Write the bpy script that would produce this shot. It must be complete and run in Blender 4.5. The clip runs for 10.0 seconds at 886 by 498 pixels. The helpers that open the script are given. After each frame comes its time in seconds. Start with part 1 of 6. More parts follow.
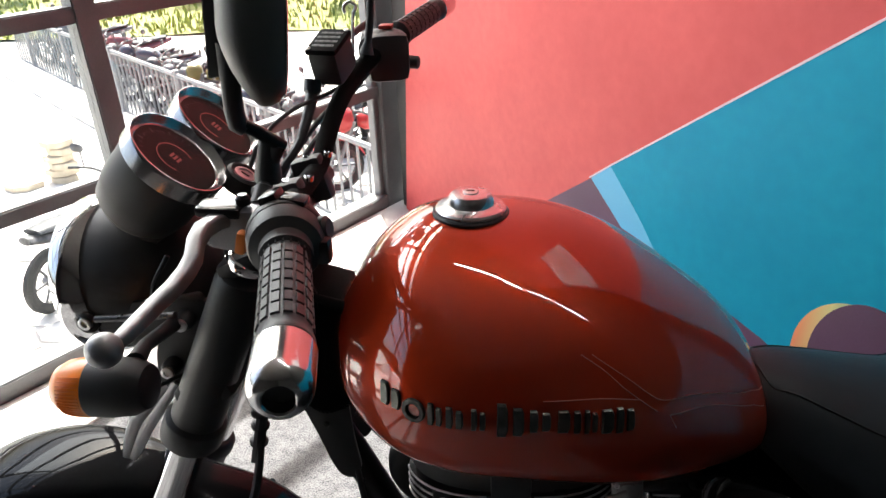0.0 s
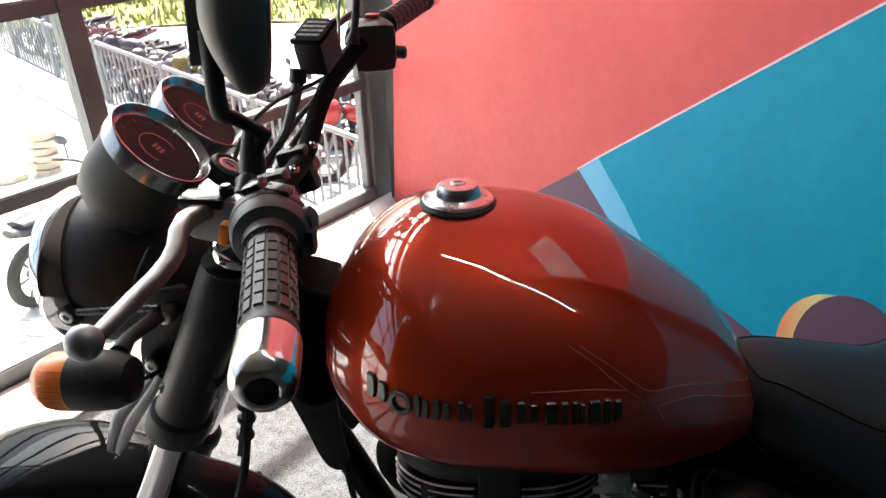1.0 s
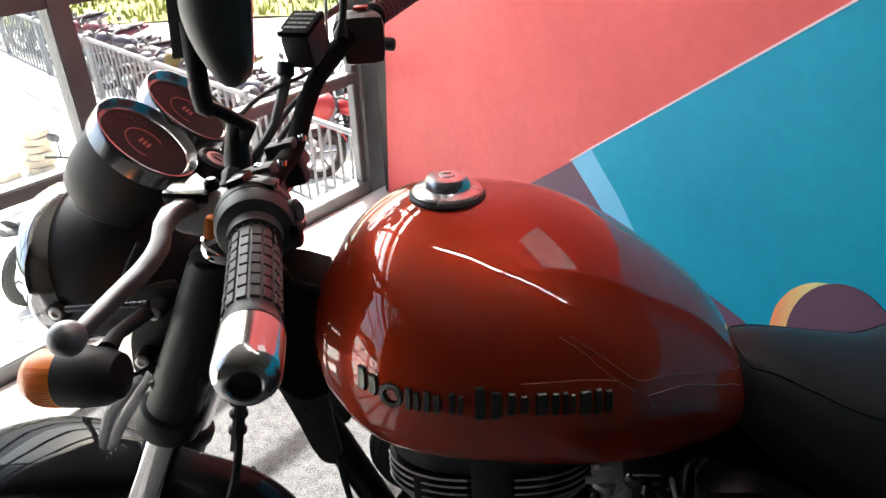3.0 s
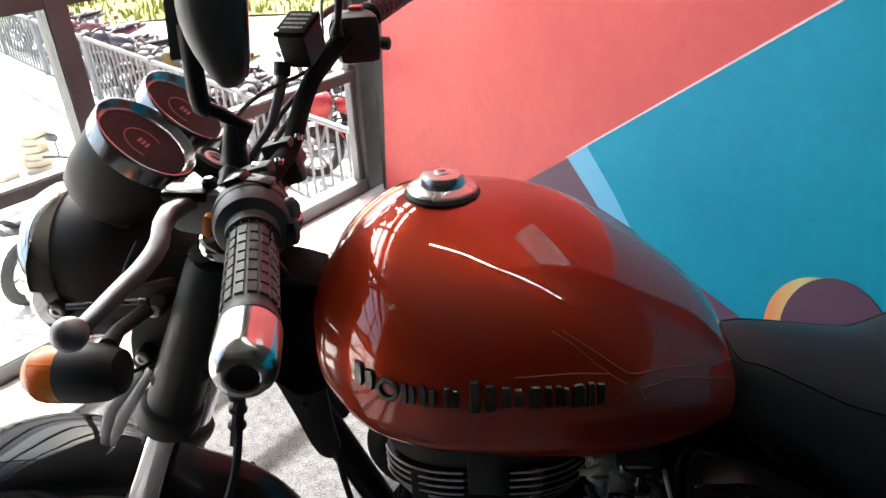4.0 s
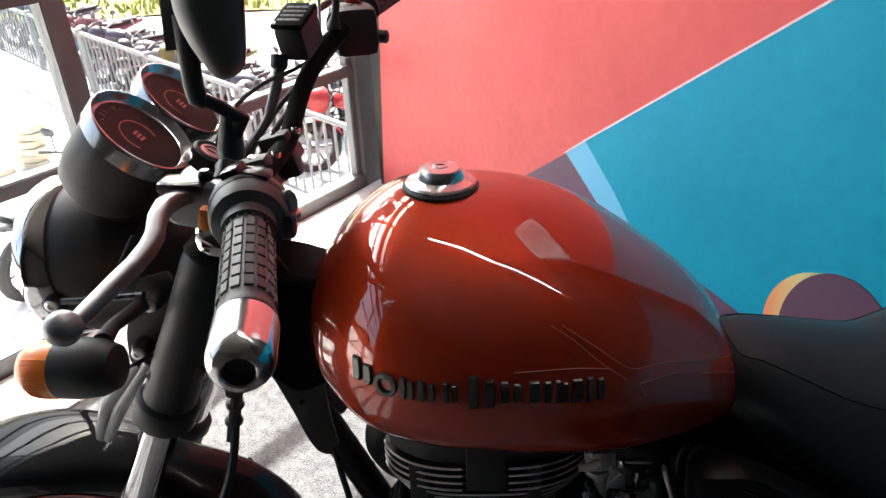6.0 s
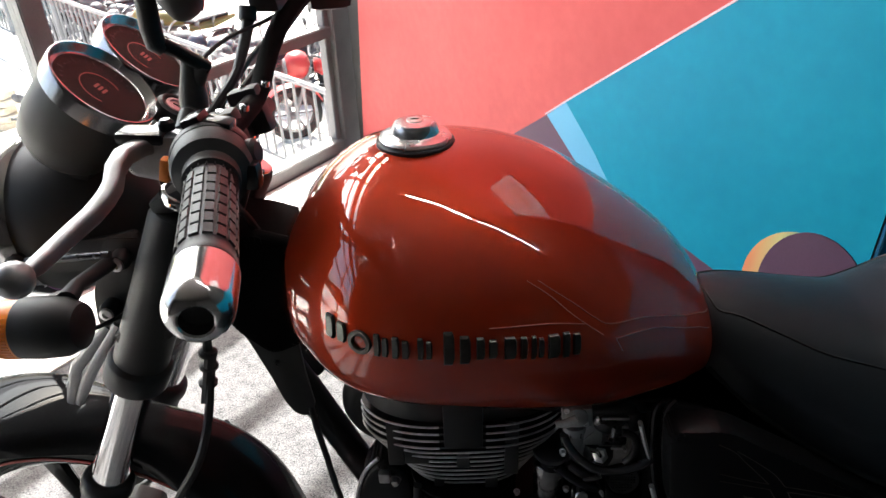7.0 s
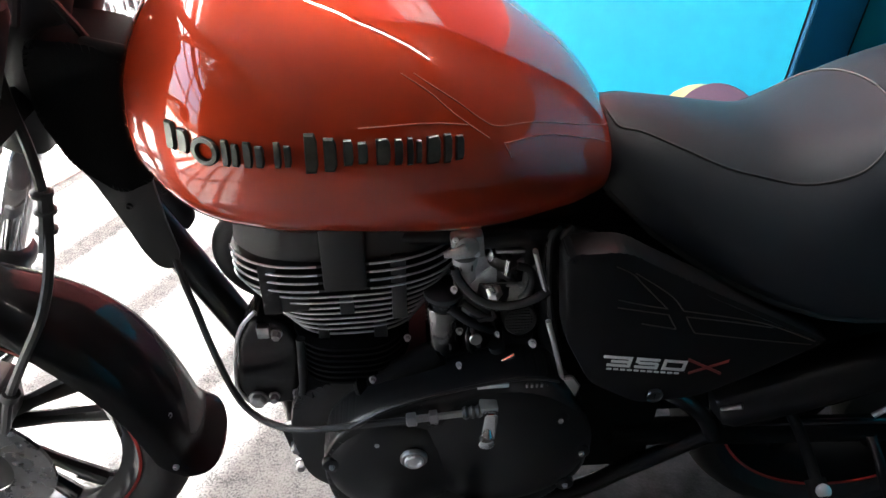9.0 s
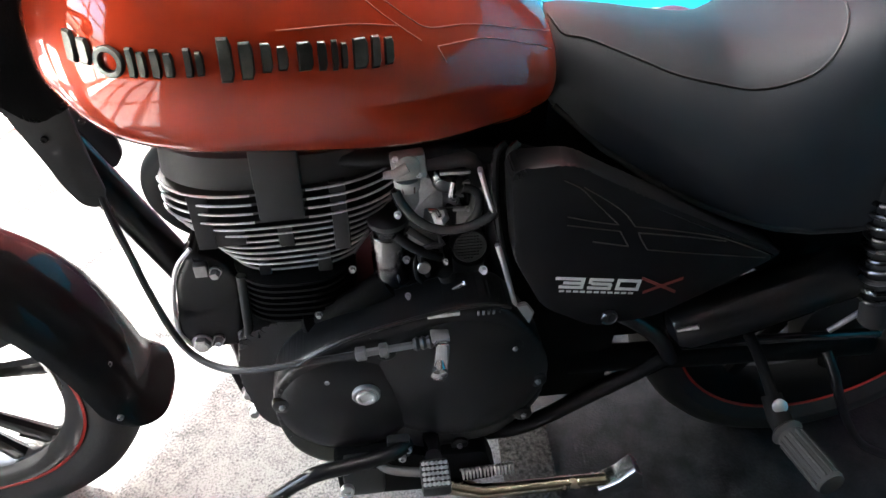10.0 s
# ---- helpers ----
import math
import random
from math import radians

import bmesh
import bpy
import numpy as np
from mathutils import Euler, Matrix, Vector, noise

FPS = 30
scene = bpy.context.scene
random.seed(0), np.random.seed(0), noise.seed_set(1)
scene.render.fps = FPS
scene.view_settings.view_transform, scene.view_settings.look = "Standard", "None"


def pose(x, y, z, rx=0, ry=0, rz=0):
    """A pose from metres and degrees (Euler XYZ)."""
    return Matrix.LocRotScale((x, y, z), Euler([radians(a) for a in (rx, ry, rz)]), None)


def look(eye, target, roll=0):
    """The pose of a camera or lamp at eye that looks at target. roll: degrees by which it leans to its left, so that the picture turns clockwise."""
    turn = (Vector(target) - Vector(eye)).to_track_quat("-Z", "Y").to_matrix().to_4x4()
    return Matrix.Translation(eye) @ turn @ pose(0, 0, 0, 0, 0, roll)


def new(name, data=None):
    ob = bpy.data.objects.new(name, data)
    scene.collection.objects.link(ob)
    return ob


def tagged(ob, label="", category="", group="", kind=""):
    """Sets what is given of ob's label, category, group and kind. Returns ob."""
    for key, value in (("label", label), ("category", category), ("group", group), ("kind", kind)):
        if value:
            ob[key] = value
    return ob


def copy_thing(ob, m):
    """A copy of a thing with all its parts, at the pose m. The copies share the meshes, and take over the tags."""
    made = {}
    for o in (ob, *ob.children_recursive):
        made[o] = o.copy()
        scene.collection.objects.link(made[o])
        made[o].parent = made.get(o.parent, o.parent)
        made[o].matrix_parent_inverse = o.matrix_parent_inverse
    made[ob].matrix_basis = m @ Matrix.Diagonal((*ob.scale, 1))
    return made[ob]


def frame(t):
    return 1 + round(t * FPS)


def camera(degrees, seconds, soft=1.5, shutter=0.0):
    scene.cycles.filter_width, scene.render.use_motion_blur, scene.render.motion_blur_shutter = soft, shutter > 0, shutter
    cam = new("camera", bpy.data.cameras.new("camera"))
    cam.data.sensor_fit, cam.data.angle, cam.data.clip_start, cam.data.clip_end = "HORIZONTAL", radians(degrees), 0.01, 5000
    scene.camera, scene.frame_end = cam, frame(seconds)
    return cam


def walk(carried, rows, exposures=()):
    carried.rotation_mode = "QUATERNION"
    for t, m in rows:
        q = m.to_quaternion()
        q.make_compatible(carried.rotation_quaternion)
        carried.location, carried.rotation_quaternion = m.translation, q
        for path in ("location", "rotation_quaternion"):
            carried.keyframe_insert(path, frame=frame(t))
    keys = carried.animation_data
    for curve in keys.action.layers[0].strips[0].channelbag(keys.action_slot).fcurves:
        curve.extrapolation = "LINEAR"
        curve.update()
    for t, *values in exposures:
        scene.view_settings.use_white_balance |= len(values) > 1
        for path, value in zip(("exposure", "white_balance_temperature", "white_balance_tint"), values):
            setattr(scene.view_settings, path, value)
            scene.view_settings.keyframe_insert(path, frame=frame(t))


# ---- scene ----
cam = camera(64.0, 10.0)
PATH = [
    (0, (0.552, -0.734, 1.339), (0.348, 1.02, 0.401), -2.2),
    (0.5, (0.553, -0.731, 1.336), (0.379, 1.018, 0.382), -1.7),
    (1, (0.553, -0.73, 1.335), (0.382, 1.017, 0.378), -1.8),
    (1.5, (0.554, -0.727, 1.334), (0.384, 1.015, 0.368), -2.1),
    (2, (0.555, -0.724, 1.33), (0.392, 1.018, 0.362), -2.1),
    (2.5, (0.557, -0.724, 1.33), (0.395, 1.018, 0.36), -2.2),
    (4, (0.566, -0.739, 1.337), (0.408, 0.998, 0.357), -2.6),
    (4.5, (0.565, -0.736, 1.333), (0.414, 1.0, 0.352), -2.5),
    (5, (0.564, -0.735, 1.333), (0.41, 1.0, 0.35), -2.5),
    (6.5, (0.565, -0.733, 1.329), (0.421, 0.992, 0.326), -2.4),
    (7, (0.573, -0.728, 1.312), (0.468, 0.96, 0.245), -2.1),
    (7.5, (0.582, -0.72, 1.287), (0.535, 0.914, 0.135), -1.1),
    (8, (0.592, -0.711, 1.25), (0.615, 0.882, 0.04), -0.4),
    (8.5, (0.602, -0.711, 1.213), (0.67, 0.883, 0.007), 1.0),
    (9, (0.618, -0.711, 1.169), (0.73, 0.84, -0.09), 1.0),
    (9.5, (0.634, -0.713, 1.136), (0.795, 0.784, -0.181), 0.8),
    (10, (0.647, -0.711, 1.115), (0.839, 0.758, -0.228), 0.9),
]
walk(cam, [(t, look(eye, target, roll)) for t, eye, target, roll in PATH],
     exposures=[(0, 2.2), (5, 2.3), (6.5, 2.42), (7.5, 2.62), (8, 2.9), (9, 3.9), (10, 4.7)])

# ---- world, sun, large lights ----
WIN_O, WIN_D = Vector((-0.04, 2.19, 0)), Vector((0.542, 0.84, 0)).normalized()
WIN_N = Vector((WIN_D.y, -WIN_D.x, 0))            # into the room
WALL_O, WALL_D = Vector((0.06, 2.14, 0)), Vector((0.571, -0.82, 0)).normalized()
WALL_N = Vector((WALL_D.y, -WALL_D.x, 0))         # into the room

SUN_DIR = (WIN_N * 0.61 + WIN_D * -0.45 + Vector((0, 0, -1))).normalized()   # the way the sunlight travels
sky = bpy.data.worlds.new("sky")
scene.world = sky
sky.use_nodes = True
sn = sky.node_tree
bgn = sn.nodes["Background"]
st = sn.nodes.new("ShaderNodeTexSky")
st.sky_type, st.sun_disc = "NISHITA", False
st.sun_elevation = math.asin(-SUN_DIR.z)
st.sun_rotation = math.atan2(-SUN_DIR.x, -SUN_DIR.y)
st.air_density, st.dust_density, st.ozone_density = 0.8, 6.0, 0.5
sn.links.new(st.outputs[0], bgn.inputs[0])
bgn.inputs[1].default_value = 0.15

sun_data = bpy.data.lights.new("sun", "SUN")
sun_data.energy, sun_data.angle, sun_data.color = 3.7, radians(1.2), (1.0, 0.97, 0.93)
sun = new("sun", sun_data)
lamp = bpy.data.lights.new("window_skylight", "AREA")      # stands in for the sky's light in the upper panes
lamp.shape, lamp.size, lamp.size_y, lamp.energy, lamp.color = "RECTANGLE", 2.2, 1.0, 11.0, (0.94, 0.97, 1.0)
skylight = new("window_skylight", lamp)
lamp_at = WIN_O + WIN_D * -1.35 + WIN_N * -0.22 + Vector((0, 0, 1.85))
skylight.matrix_world = look(lamp_at, lamp_at + WIN_N - Vector((0, 0, 0.15)))
sun.matrix_world = look((0, 0, 6), Vector((0, 0, 6)) + SUN_DIR)


# ---- materials ----
def mat(name, base, rough=0.5, metal=0.0, vary=0.12, scale=8.0, bump=0.0, bscale=200.0, coat=0.0, rvary=0.1, second=None, spec=0.5):
    """A surface with two scales of variation in colour, gloss and relief."""
    m = bpy.data.materials.new(name)
    m.use_nodes = True
    nt = m.node_tree
    b = nt.nodes["Principled BSDF"]
    tc = nt.nodes.new("ShaderNodeTexCoord")
    n1, n2 = nt.nodes.new("ShaderNodeTexNoise"), nt.nodes.new("ShaderNodeTexNoise")
    n1.inputs["Scale"].default_value, n1.inputs["Detail"].default_value = scale, 4
    n2.inputs["Scale"].default_value, n2.inputs["Detail"].default_value = bscale, 3
    for n in (n1, n2):
        nt.links.new(tc.outputs["Object"], n.inputs["Vector"])
    mixv = nt.nodes.new("ShaderNodeMath")
    mixv.operation = "MULTIPLY_ADD"
    mixv.inputs[1].default_value, mixv.inputs[2].default_value = 0.35, 0.32
    nt.links.new(n2.outputs[0], mixv.inputs[0])
    addv = nt.nodes.new("ShaderNodeMath")
    addv.operation = "MULTIPLY"
    nt.links.new(n1.outputs[0], addv.inputs[0])
    nt.links.new(mixv.outputs[0], addv.inputs[1])
    ramp = nt.nodes.new("ShaderNodeValToRGB")
    lo = [c * (1 - vary) for c in base]
    hi = list(second) if second else [min(1, c * (1 + vary)) for c in base]
    ramp.color_ramp.elements[0].position, ramp.color_ramp.elements[1].position = 0.15, 0.36
    ramp.color_ramp.elements[0].color, ramp.color_ramp.elements[1].color = (*lo, 1), (*hi, 1)
    nt.links.new(addv.outputs[0], ramp.inputs[0])
    nt.links.new(ramp.outputs[0], b.inputs["Base Color"])
    rr = nt.nodes.new("ShaderNodeMapRange")
    rr.inputs["To Min"].default_value, rr.inputs["To Max"].default_value = max(0.02, rough - rvary), min(1, rough + rvary)
    nt.links.new(n1.outputs[0], rr.inputs[0])
    nt.links.new(rr.outputs[0], b.inputs["Roughness"])
    b.inputs["Metallic"].default_value = metal
    b.inputs["Specular IOR Level"].default_value = spec
    if coat:
        b.inputs["Coat Weight"].default_value, b.inputs["Coat Roughness"].default_value = coat, 0.02
    if bump:
        bn = nt.nodes.new("ShaderNodeBump")
        bn.inputs["Strength"].default_value, bn.inputs["Distance"].default_value = min(1, bump), 0.002
        nt.links.new(n2.outputs[0], bn.inputs["Height"])
        nt.links.new(bn.outputs[0], b.inputs["Normal"])
    return m


def glass_mat(name, tint=(1, 1, 1), rough=0.0, gloss=0.7, least=0.04):
    """Thin clear glass: mostly seen through, with a gloss that grows at a slant."""
    m = bpy.data.materials.new(name)
    m.use_nodes = True
    nt = m.node_tree
    out = nt.nodes["Material Output"]
    nt.nodes.remove(nt.nodes["Principled BSDF"])
    tr, gl, mx, fr = (nt.nodes.new(k) for k in ("ShaderNodeBsdfTransparent", "ShaderNodeBsdfGlossy", "ShaderNodeMixShader", "ShaderNodeLayerWeight"))
    pw, ma = nt.nodes.new("ShaderNodeMath"), nt.nodes.new("ShaderNodeMath")
    pw.operation, pw.inputs[1].default_value = "POWER", 5.0
    ma.operation, ma.inputs[1].default_value, ma.inputs[2].default_value = "MULTIPLY_ADD", gloss, least
    tr.inputs[0].default_value = (*tint, 1)
    gl.inputs["Roughness"].default_value = rough
    fr.inputs[0].default_value = 0.5
    nt.links.new(fr.outputs["Facing"], pw.inputs[0])
    nt.links.new(pw.outputs[0], ma.inputs[0])
    nt.links.new(ma.outputs[0], mx.inputs[0])
    nt.links.new(tr.outputs[0], mx.inputs[1])
    nt.links.new(gl.outputs[0], mx.inputs[2])
    nt.links.new(mx.outputs[0], out.inputs[0])
    return m


M = {}
M["red_paint"] = mat("red_tank_paint", (0.37, 0.030, 0.007), 0.42, 0.5, 0.06, 3, 0, 60, coat=0.9, rvary=0.03, spec=0.0)
M["red_paint"].node_tree.nodes["Principled BSDF"].inputs["Coat IOR"].default_value = 1.8
M["gloss_black"] = mat("gloss_black_paint", (0.006, 0.006, 0.007), 0.5, 0.0, 0.2, 6, 0, 80, coat=0.7, rvary=0.05, spec=0.1)
M["fender_black"] = mat("mudguard_black", (0.012, 0.0122, 0.013), 0.5, 0.0, 0.2, 6, 0.0, 300, coat=0.34, rvary=0.06, spec=0.0)
M["panel_black"] = mat("side_panel_black", (0.006, 0.006, 0.0065), 0.5, 0.0, 0.2, 6, 0.0, 80, coat=0.14, rvary=0.05, spec=0.1)
M["die_cast"] = mat("grey_die_cast", (0.34, 0.338, 0.33), 0.45, 0.3, 0.2, 30, 0.1, 400)
M["worn_grey"] = mat("worn_grey_mark", (0.13, 0.13, 0.13), 0.6)
M["cover_black"] = mat("engine_cover_black", (0.008, 0.0084, 0.009), 0.32, 0.0, 0.25, 12, 0.05, 500, rvary=0.08, spec=0.42)
# Near-black without sheen, for dull parts and for shade put into fillers.
M["void_black"] = mat("dull_near_black", (0.004, 0.004, 0.004), 0.8, 0.0, 0.3, 15, 0.2, 600, spec=0.08)
M["satin_black"] = mat("satin_black_metal", (0.021, 0.0215, 0.022), 0.5, 0.0, 0.2, 12, 0.05, 500, rvary=0.08, spec=0.4)
M["matt_black"] = mat("matt_black_cast", (0.016, 0.016, 0.0162), 0.5, 0.0, 0.3, 15, 0.25, 900, rvary=0.1, spec=0.45)
# Window haze is put into these two blacks, lifted towards grey.
M["housing_grey"] = mat("haze_lifted_black", (0.034, 0.0345, 0.034), 0.5, 0.0, 0.15, 14, 0.08, 700, rvary=0.08, spec=0.45)
M["mirror_grey"] = mat("mirror_shell_grey", (0.062, 0.063, 0.061), 0.5, 0.0, 0.15, 14, 0.06, 700, spec=0.45)
M["cast_alloy"] = mat("cast_alloy", (0.42, 0.42, 0.41), 0.42, 0.6, 0.25, 40, 0.15, 400)
M["rubber"] = mat("black_rubber", (0.018, 0.018, 0.0185), 0.45, 0.0, 0.3, 20, 0.1, 600)
M["hose_black"] = mat("glossy_hose_rubber", (0.03, 0.031, 0.032), 0.22, 0.0, 0.2, 20, 0.05, 500, spec=0.6)
M["tyre"] = mat("tyre_rubber", (0.011, 0.011, 0.011), 0.7, 0.0, 0.35, 14, 0.2, 500, second=(0.019, 0.018, 0.017))
M["vinyl"] = mat("black_vinyl", (0.015, 0.0185, 0.023), 0.46, 0.0, 0.2, 10, 0.22, 1400, rvary=0.06, spec=0.36)
M["thread"] = mat("dark_piping", (0.006, 0.006, 0.007), 0.5)
M["lever"] = mat("satin_alloy", (0.30, 0.30, 0.31), 0.40, 0.7, 0.12, 30, 0.08, 700, rvary=0.06)
M["satin_chrome"] = mat("satin_chrome", (0.66, 0.66, 0.67), 0.27, 1.0, 0.05, 10, 0, 80, rvary=0.04)
M["cap_steel"] = mat("polished_steel", (0.72, 0.72, 0.73), 0.16, 1.0, 0.06, 40, 0.03, 300, rvary=0.05)
M["bezel"] = mat("silver_bezel", (0.52, 0.52, 0.53), 0.2, 1.0, 0.1, 20, 0.02, 400, rvary=0.05)
M["chrome"] = mat("chrome", (0.82, 0.82, 0.83), 0.06, 1.0, 0.04, 10, 0, 80, rvary=0.03)
M["steel"] = mat("brushed_aluminium", (0.74, 0.74, 0.75), 0.36, 1.0, 0.15, 30, 0.1, 700, rvary=0.08)
M["dull_steel"] = mat("zinc_steel", (0.55, 0.55, 0.56), 0.34, 1.0, 0.25, 40, 0.1, 500)
# Pale alloy: window glints on rods and bolts are put into its colour.
M["bright_alloy"] = mat("pale_glint_alloy", (0.80, 0.80, 0.81), 0.34, 0.55, 0.1, 40, 0.05, 500)
M["dark_steel"] = mat("dark_nickel", (0.12, 0.12, 0.125), 0.28, 1.0, 0.25, 40, 0.05, 300)
M["badge_metal"] = mat("badge_dark_metal", (0.095, 0.098, 0.088), 0.38, 1.0, 0.25, 60, 0.05, 300)
# Darker copy of the steel: the sleeve's shade is put into its colour.
M["sleeve_steel"] = mat("shaded_steel", (0.16, 0.16, 0.165), 0.18, 1.0, 0.2, 30, 0.03, 300)
M["fin_edge"] = mat("machined_fin_edge", (0.60, 0.60, 0.61), 0.42, 0.75, 0.2, 50)
M["brass"] = mat("worn_gilt_steel", (0.47, 0.42, 0.32), 0.25, 1.0, 0.3, 30)
M["orange_lens"] = mat("orange_lens", (0.95, 0.25, 0.008), 0.32, 0.0, 0.1, 20, coat=0.25)
M["orange"] = mat("orange_plastic", (0.8, 0.22, 0.02), 0.4)
M["rim_red"] = mat("rim_red_stripe", (0.45, 0.02, 0.012), 0.4)
M["dial"] = mat("dial_face", (0.03, 0.021, 0.02), 0.6, 0, 0.2, 30, spec=0.1)
M["dial_mark"] = mat("dial_marks", (0.45, 0.12, 0.11), 0.5)
M["white_mark"] = mat("white_decal", (0.62, 0.62, 0.62), 0.4)
M["grey_mark"] = mat("bronze_pinstripe", (0.055, 0.042, 0.032), 0.45)
M["tank_line"] = mat("pale_pinstripe", (0.42, 0.10, 0.06), 0.35)
M["red_mark"] = mat("red_decal", (0.15, 0.022, 0.016), 0.4)
M["label_white"] = mat("label_white", (0.6, 0.6, 0.58), 0.5)
M["mirror"] = mat("mirror_silver", (0.9, 0.9, 0.9), 0.03, 1.0, 0.01, rvary=0.01)
M["lens"] = glass_mat("dial_glass", (0.9, 0.9, 0.9), 0.02, 0.25, 0.012)
M["pane"] = glass_mat("window_glass", (0.93, 0.95, 0.94))
def carpet_mat():
    """Looped grey carpet: fine light and dark flecks over slow stains."""
    m = mat("grey_carpet", (0.2, 0.2, 0.2), 0.95, 0, 0.2, 3.0, 0.9, 330, spec=0.1)
    nt = m.node_tree
    tc = nt.nodes.new("ShaderNodeTexCoord")
    fleck, blot, big = (nt.nodes.new("ShaderNodeTexNoise") for _ in range(3))
    for n, sc, de in ((fleck, 240.0, 5), (blot, 38.0, 4), (big, 4.0, 4)):
        n.inputs["Scale"].default_value, n.inputs["Detail"].default_value = sc, de
        nt.links.new(tc.outputs["Object"], n.inputs["Vector"])
    a1, a2 = nt.nodes.new("ShaderNodeMath"), nt.nodes.new("ShaderNodeMath")
    for n, k in ((a1, 0.45), (a2, 0.35)):
        n.operation = "MULTIPLY_ADD"
        n.inputs[1].default_value = k
    nt.links.new(blot.outputs[0], a1.inputs[0])
    nt.links.new(fleck.outputs[0], a1.inputs[2])
    nt.links.new(big.outputs[0], a2.inputs[0])
    nt.links.new(a1.outputs[0], a2.inputs[2])
    rp = nt.nodes.new("ShaderNodeValToRGB")
    rp.color_ramp.elements[0].position, rp.color_ramp.elements[1].position = 0.70, 1.12 - 0.12
    rp.color_ramp.elements[0].color, rp.color_ramp.elements[1].color = (0.05, 0.05, 0.052, 1), (0.165, 0.165, 0.165, 1)
    nt.links.new(a2.outputs[0], rp.inputs[0])
    nt.links.new(rp.outputs[0], nt.nodes["Principled BSDF"].inputs["Base Color"])
    return m


M["carpet"] = carpet_mat()
M["border_tile"] = mat("pale_floor_tile", (0.66, 0.65, 0.62), 0.35, 0, 0.06, 5, 0.05, 120)
M["border_joint"] = mat("grey_tile_joint", (0.30, 0.29, 0.28), 0.9)
M["doormat"] = mat("doormat_fibre", (0.03, 0.028, 0.026), 0.95, 0, 0.6, 130, 1.0, 260, second=(0.085, 0.082, 0.076), spec=0.1)
M["slab"] = mat("mottled_rubber_mat", (0.012, 0.0122, 0.013), 0.5, 0, 0.5, 26, 0.5, 220, second=(0.030, 0.030, 0.032), spec=0.2)
M["frame_paint"] = mat("grey_window_paint", (0.13, 0.135, 0.135), 0.45, 0, 0.2, 6, 0.08, 200)
M["plaster"] = mat("dark_plaster", (0.05, 0.047, 0.045), 0.85, 0, 0.08, 2.5, 0.2, 90)
M["ceiling"] = mat("grey_ceiling", (0.10, 0.095, 0.09), 0.9, 0, 0.05, 2, 0.1, 60)
M["wall_red"] = mat("coral_red_wall_print", (0.56, 0.088, 0.088), 0.5, 0, 0.10, 1.4, 0.05, 30, second=(0.62, 0.115, 0.11), rvary=0.05, spec=0.15)
M["wall_blue"] = mat("turquoise_wall_print", (0.005, 0.26, 0.40), 0.45, 0, 0.10, 1.4, 0.05, 30, second=(0.007, 0.32, 0.45), rvary=0.05, spec=0.12)
M["wall_light"] = mat("pale_blue_wall_print", (0.09, 0.40, 0.62), 0.45, 0, 0.06, 2)
M["wall_purple"] = mat("dark_plum_wall_print", (0.085, 0.035, 0.075), 0.5, 0, 0.15, 3)
M["wall_teal"] = mat("dark_teal_seam", (0.006, 0.16, 0.32), 0.6, 0, 0.1, 5)
M["wall_white"] = mat("white_edge_print", (0.65, 0.55, 0.6), 0.5, 0, 0.05, 5)
M["paving"] = mat("sunlit_paving", (0.60, 0.58, 0.54), 0.9, 0, 0.15, 3, 0.4, 60)
M["kerb"] = mat("pale_concrete", (0.68, 0.66, 0.62), 0.9, 0, 0.2, 6, 0.4, 80)
M["slabs"] = mat("tan_paving_slab", (0.58, 0.50, 0.38), 0.9, 0, 0.2, 12, 0.4, 120)
M["grass"] = mat("grass_blades", (0.12, 0.18, 0.02), 0.8, 0, 0.5, 5, second=(0.34, 0.36, 0.08))
M["soil"] = mat("grassy_soil", (0.28, 0.29, 0.09), 0.95, 0, 0.4, 4, 0.5, 60)
M["leaf"] = mat("shrub_leaves", (0.05, 0.09, 0.015), 0.7, 0, 0.5, 9, second=(0.12, 0.16, 0.03))
M["fence"] = mat("grey_fence_paint", (0.20, 0.20, 0.205), 0.5, 0.1, 0.2, 20)
M["moto_dark"] = mat("parked_dark_metal", (0.035, 0.035, 0.037), 0.5, 0.2, 0.6, 14, second=(0.14, 0.14, 0.145))
M["moto_red"] = mat("parked_red_plastic", (0.36, 0.02, 0.02), 0.35, 0, 0.2, 8)
M["moto_blue"] = mat("parked_blue_plastic", (0.04, 0.048, 0.07), 0.35, 0, 0.2, 8)
M["moto_yellow"] = mat("parked_yellow_plastic", (0.13, 0.105, 0.02), 0.4, 0, 0.2, 8)
M["moto_pink"] = mat("parked_pink_plastic", (0.20, 0.06, 0.07), 0.4, 0, 0.2, 8)
M["moto_grey"] = mat("parked_grey_plastic", (0.13, 0.13, 0.135), 0.4, 0.3, 0.2, 8)
M["poster_white"] = mat("poster_paper", (0.82, 0.80, 0.80), 0.5, 0, 0.04, 4)
M["poster_ink"] = mat("poster_ink", (0.05, 0.04, 0.04), 0.6)

strip = bpy.data.materials.new("strip_light_tube")
strip.use_nodes = True
strip.node_tree.nodes["Principled BSDF"].inputs["Emission Color"].default_value = (1.0, 0.97, 0.93, 1)
strip.node_tree.nodes["Principled BSDF"].inputs["Emission Strength"].default_value = 22.0
M["strip"] = strip


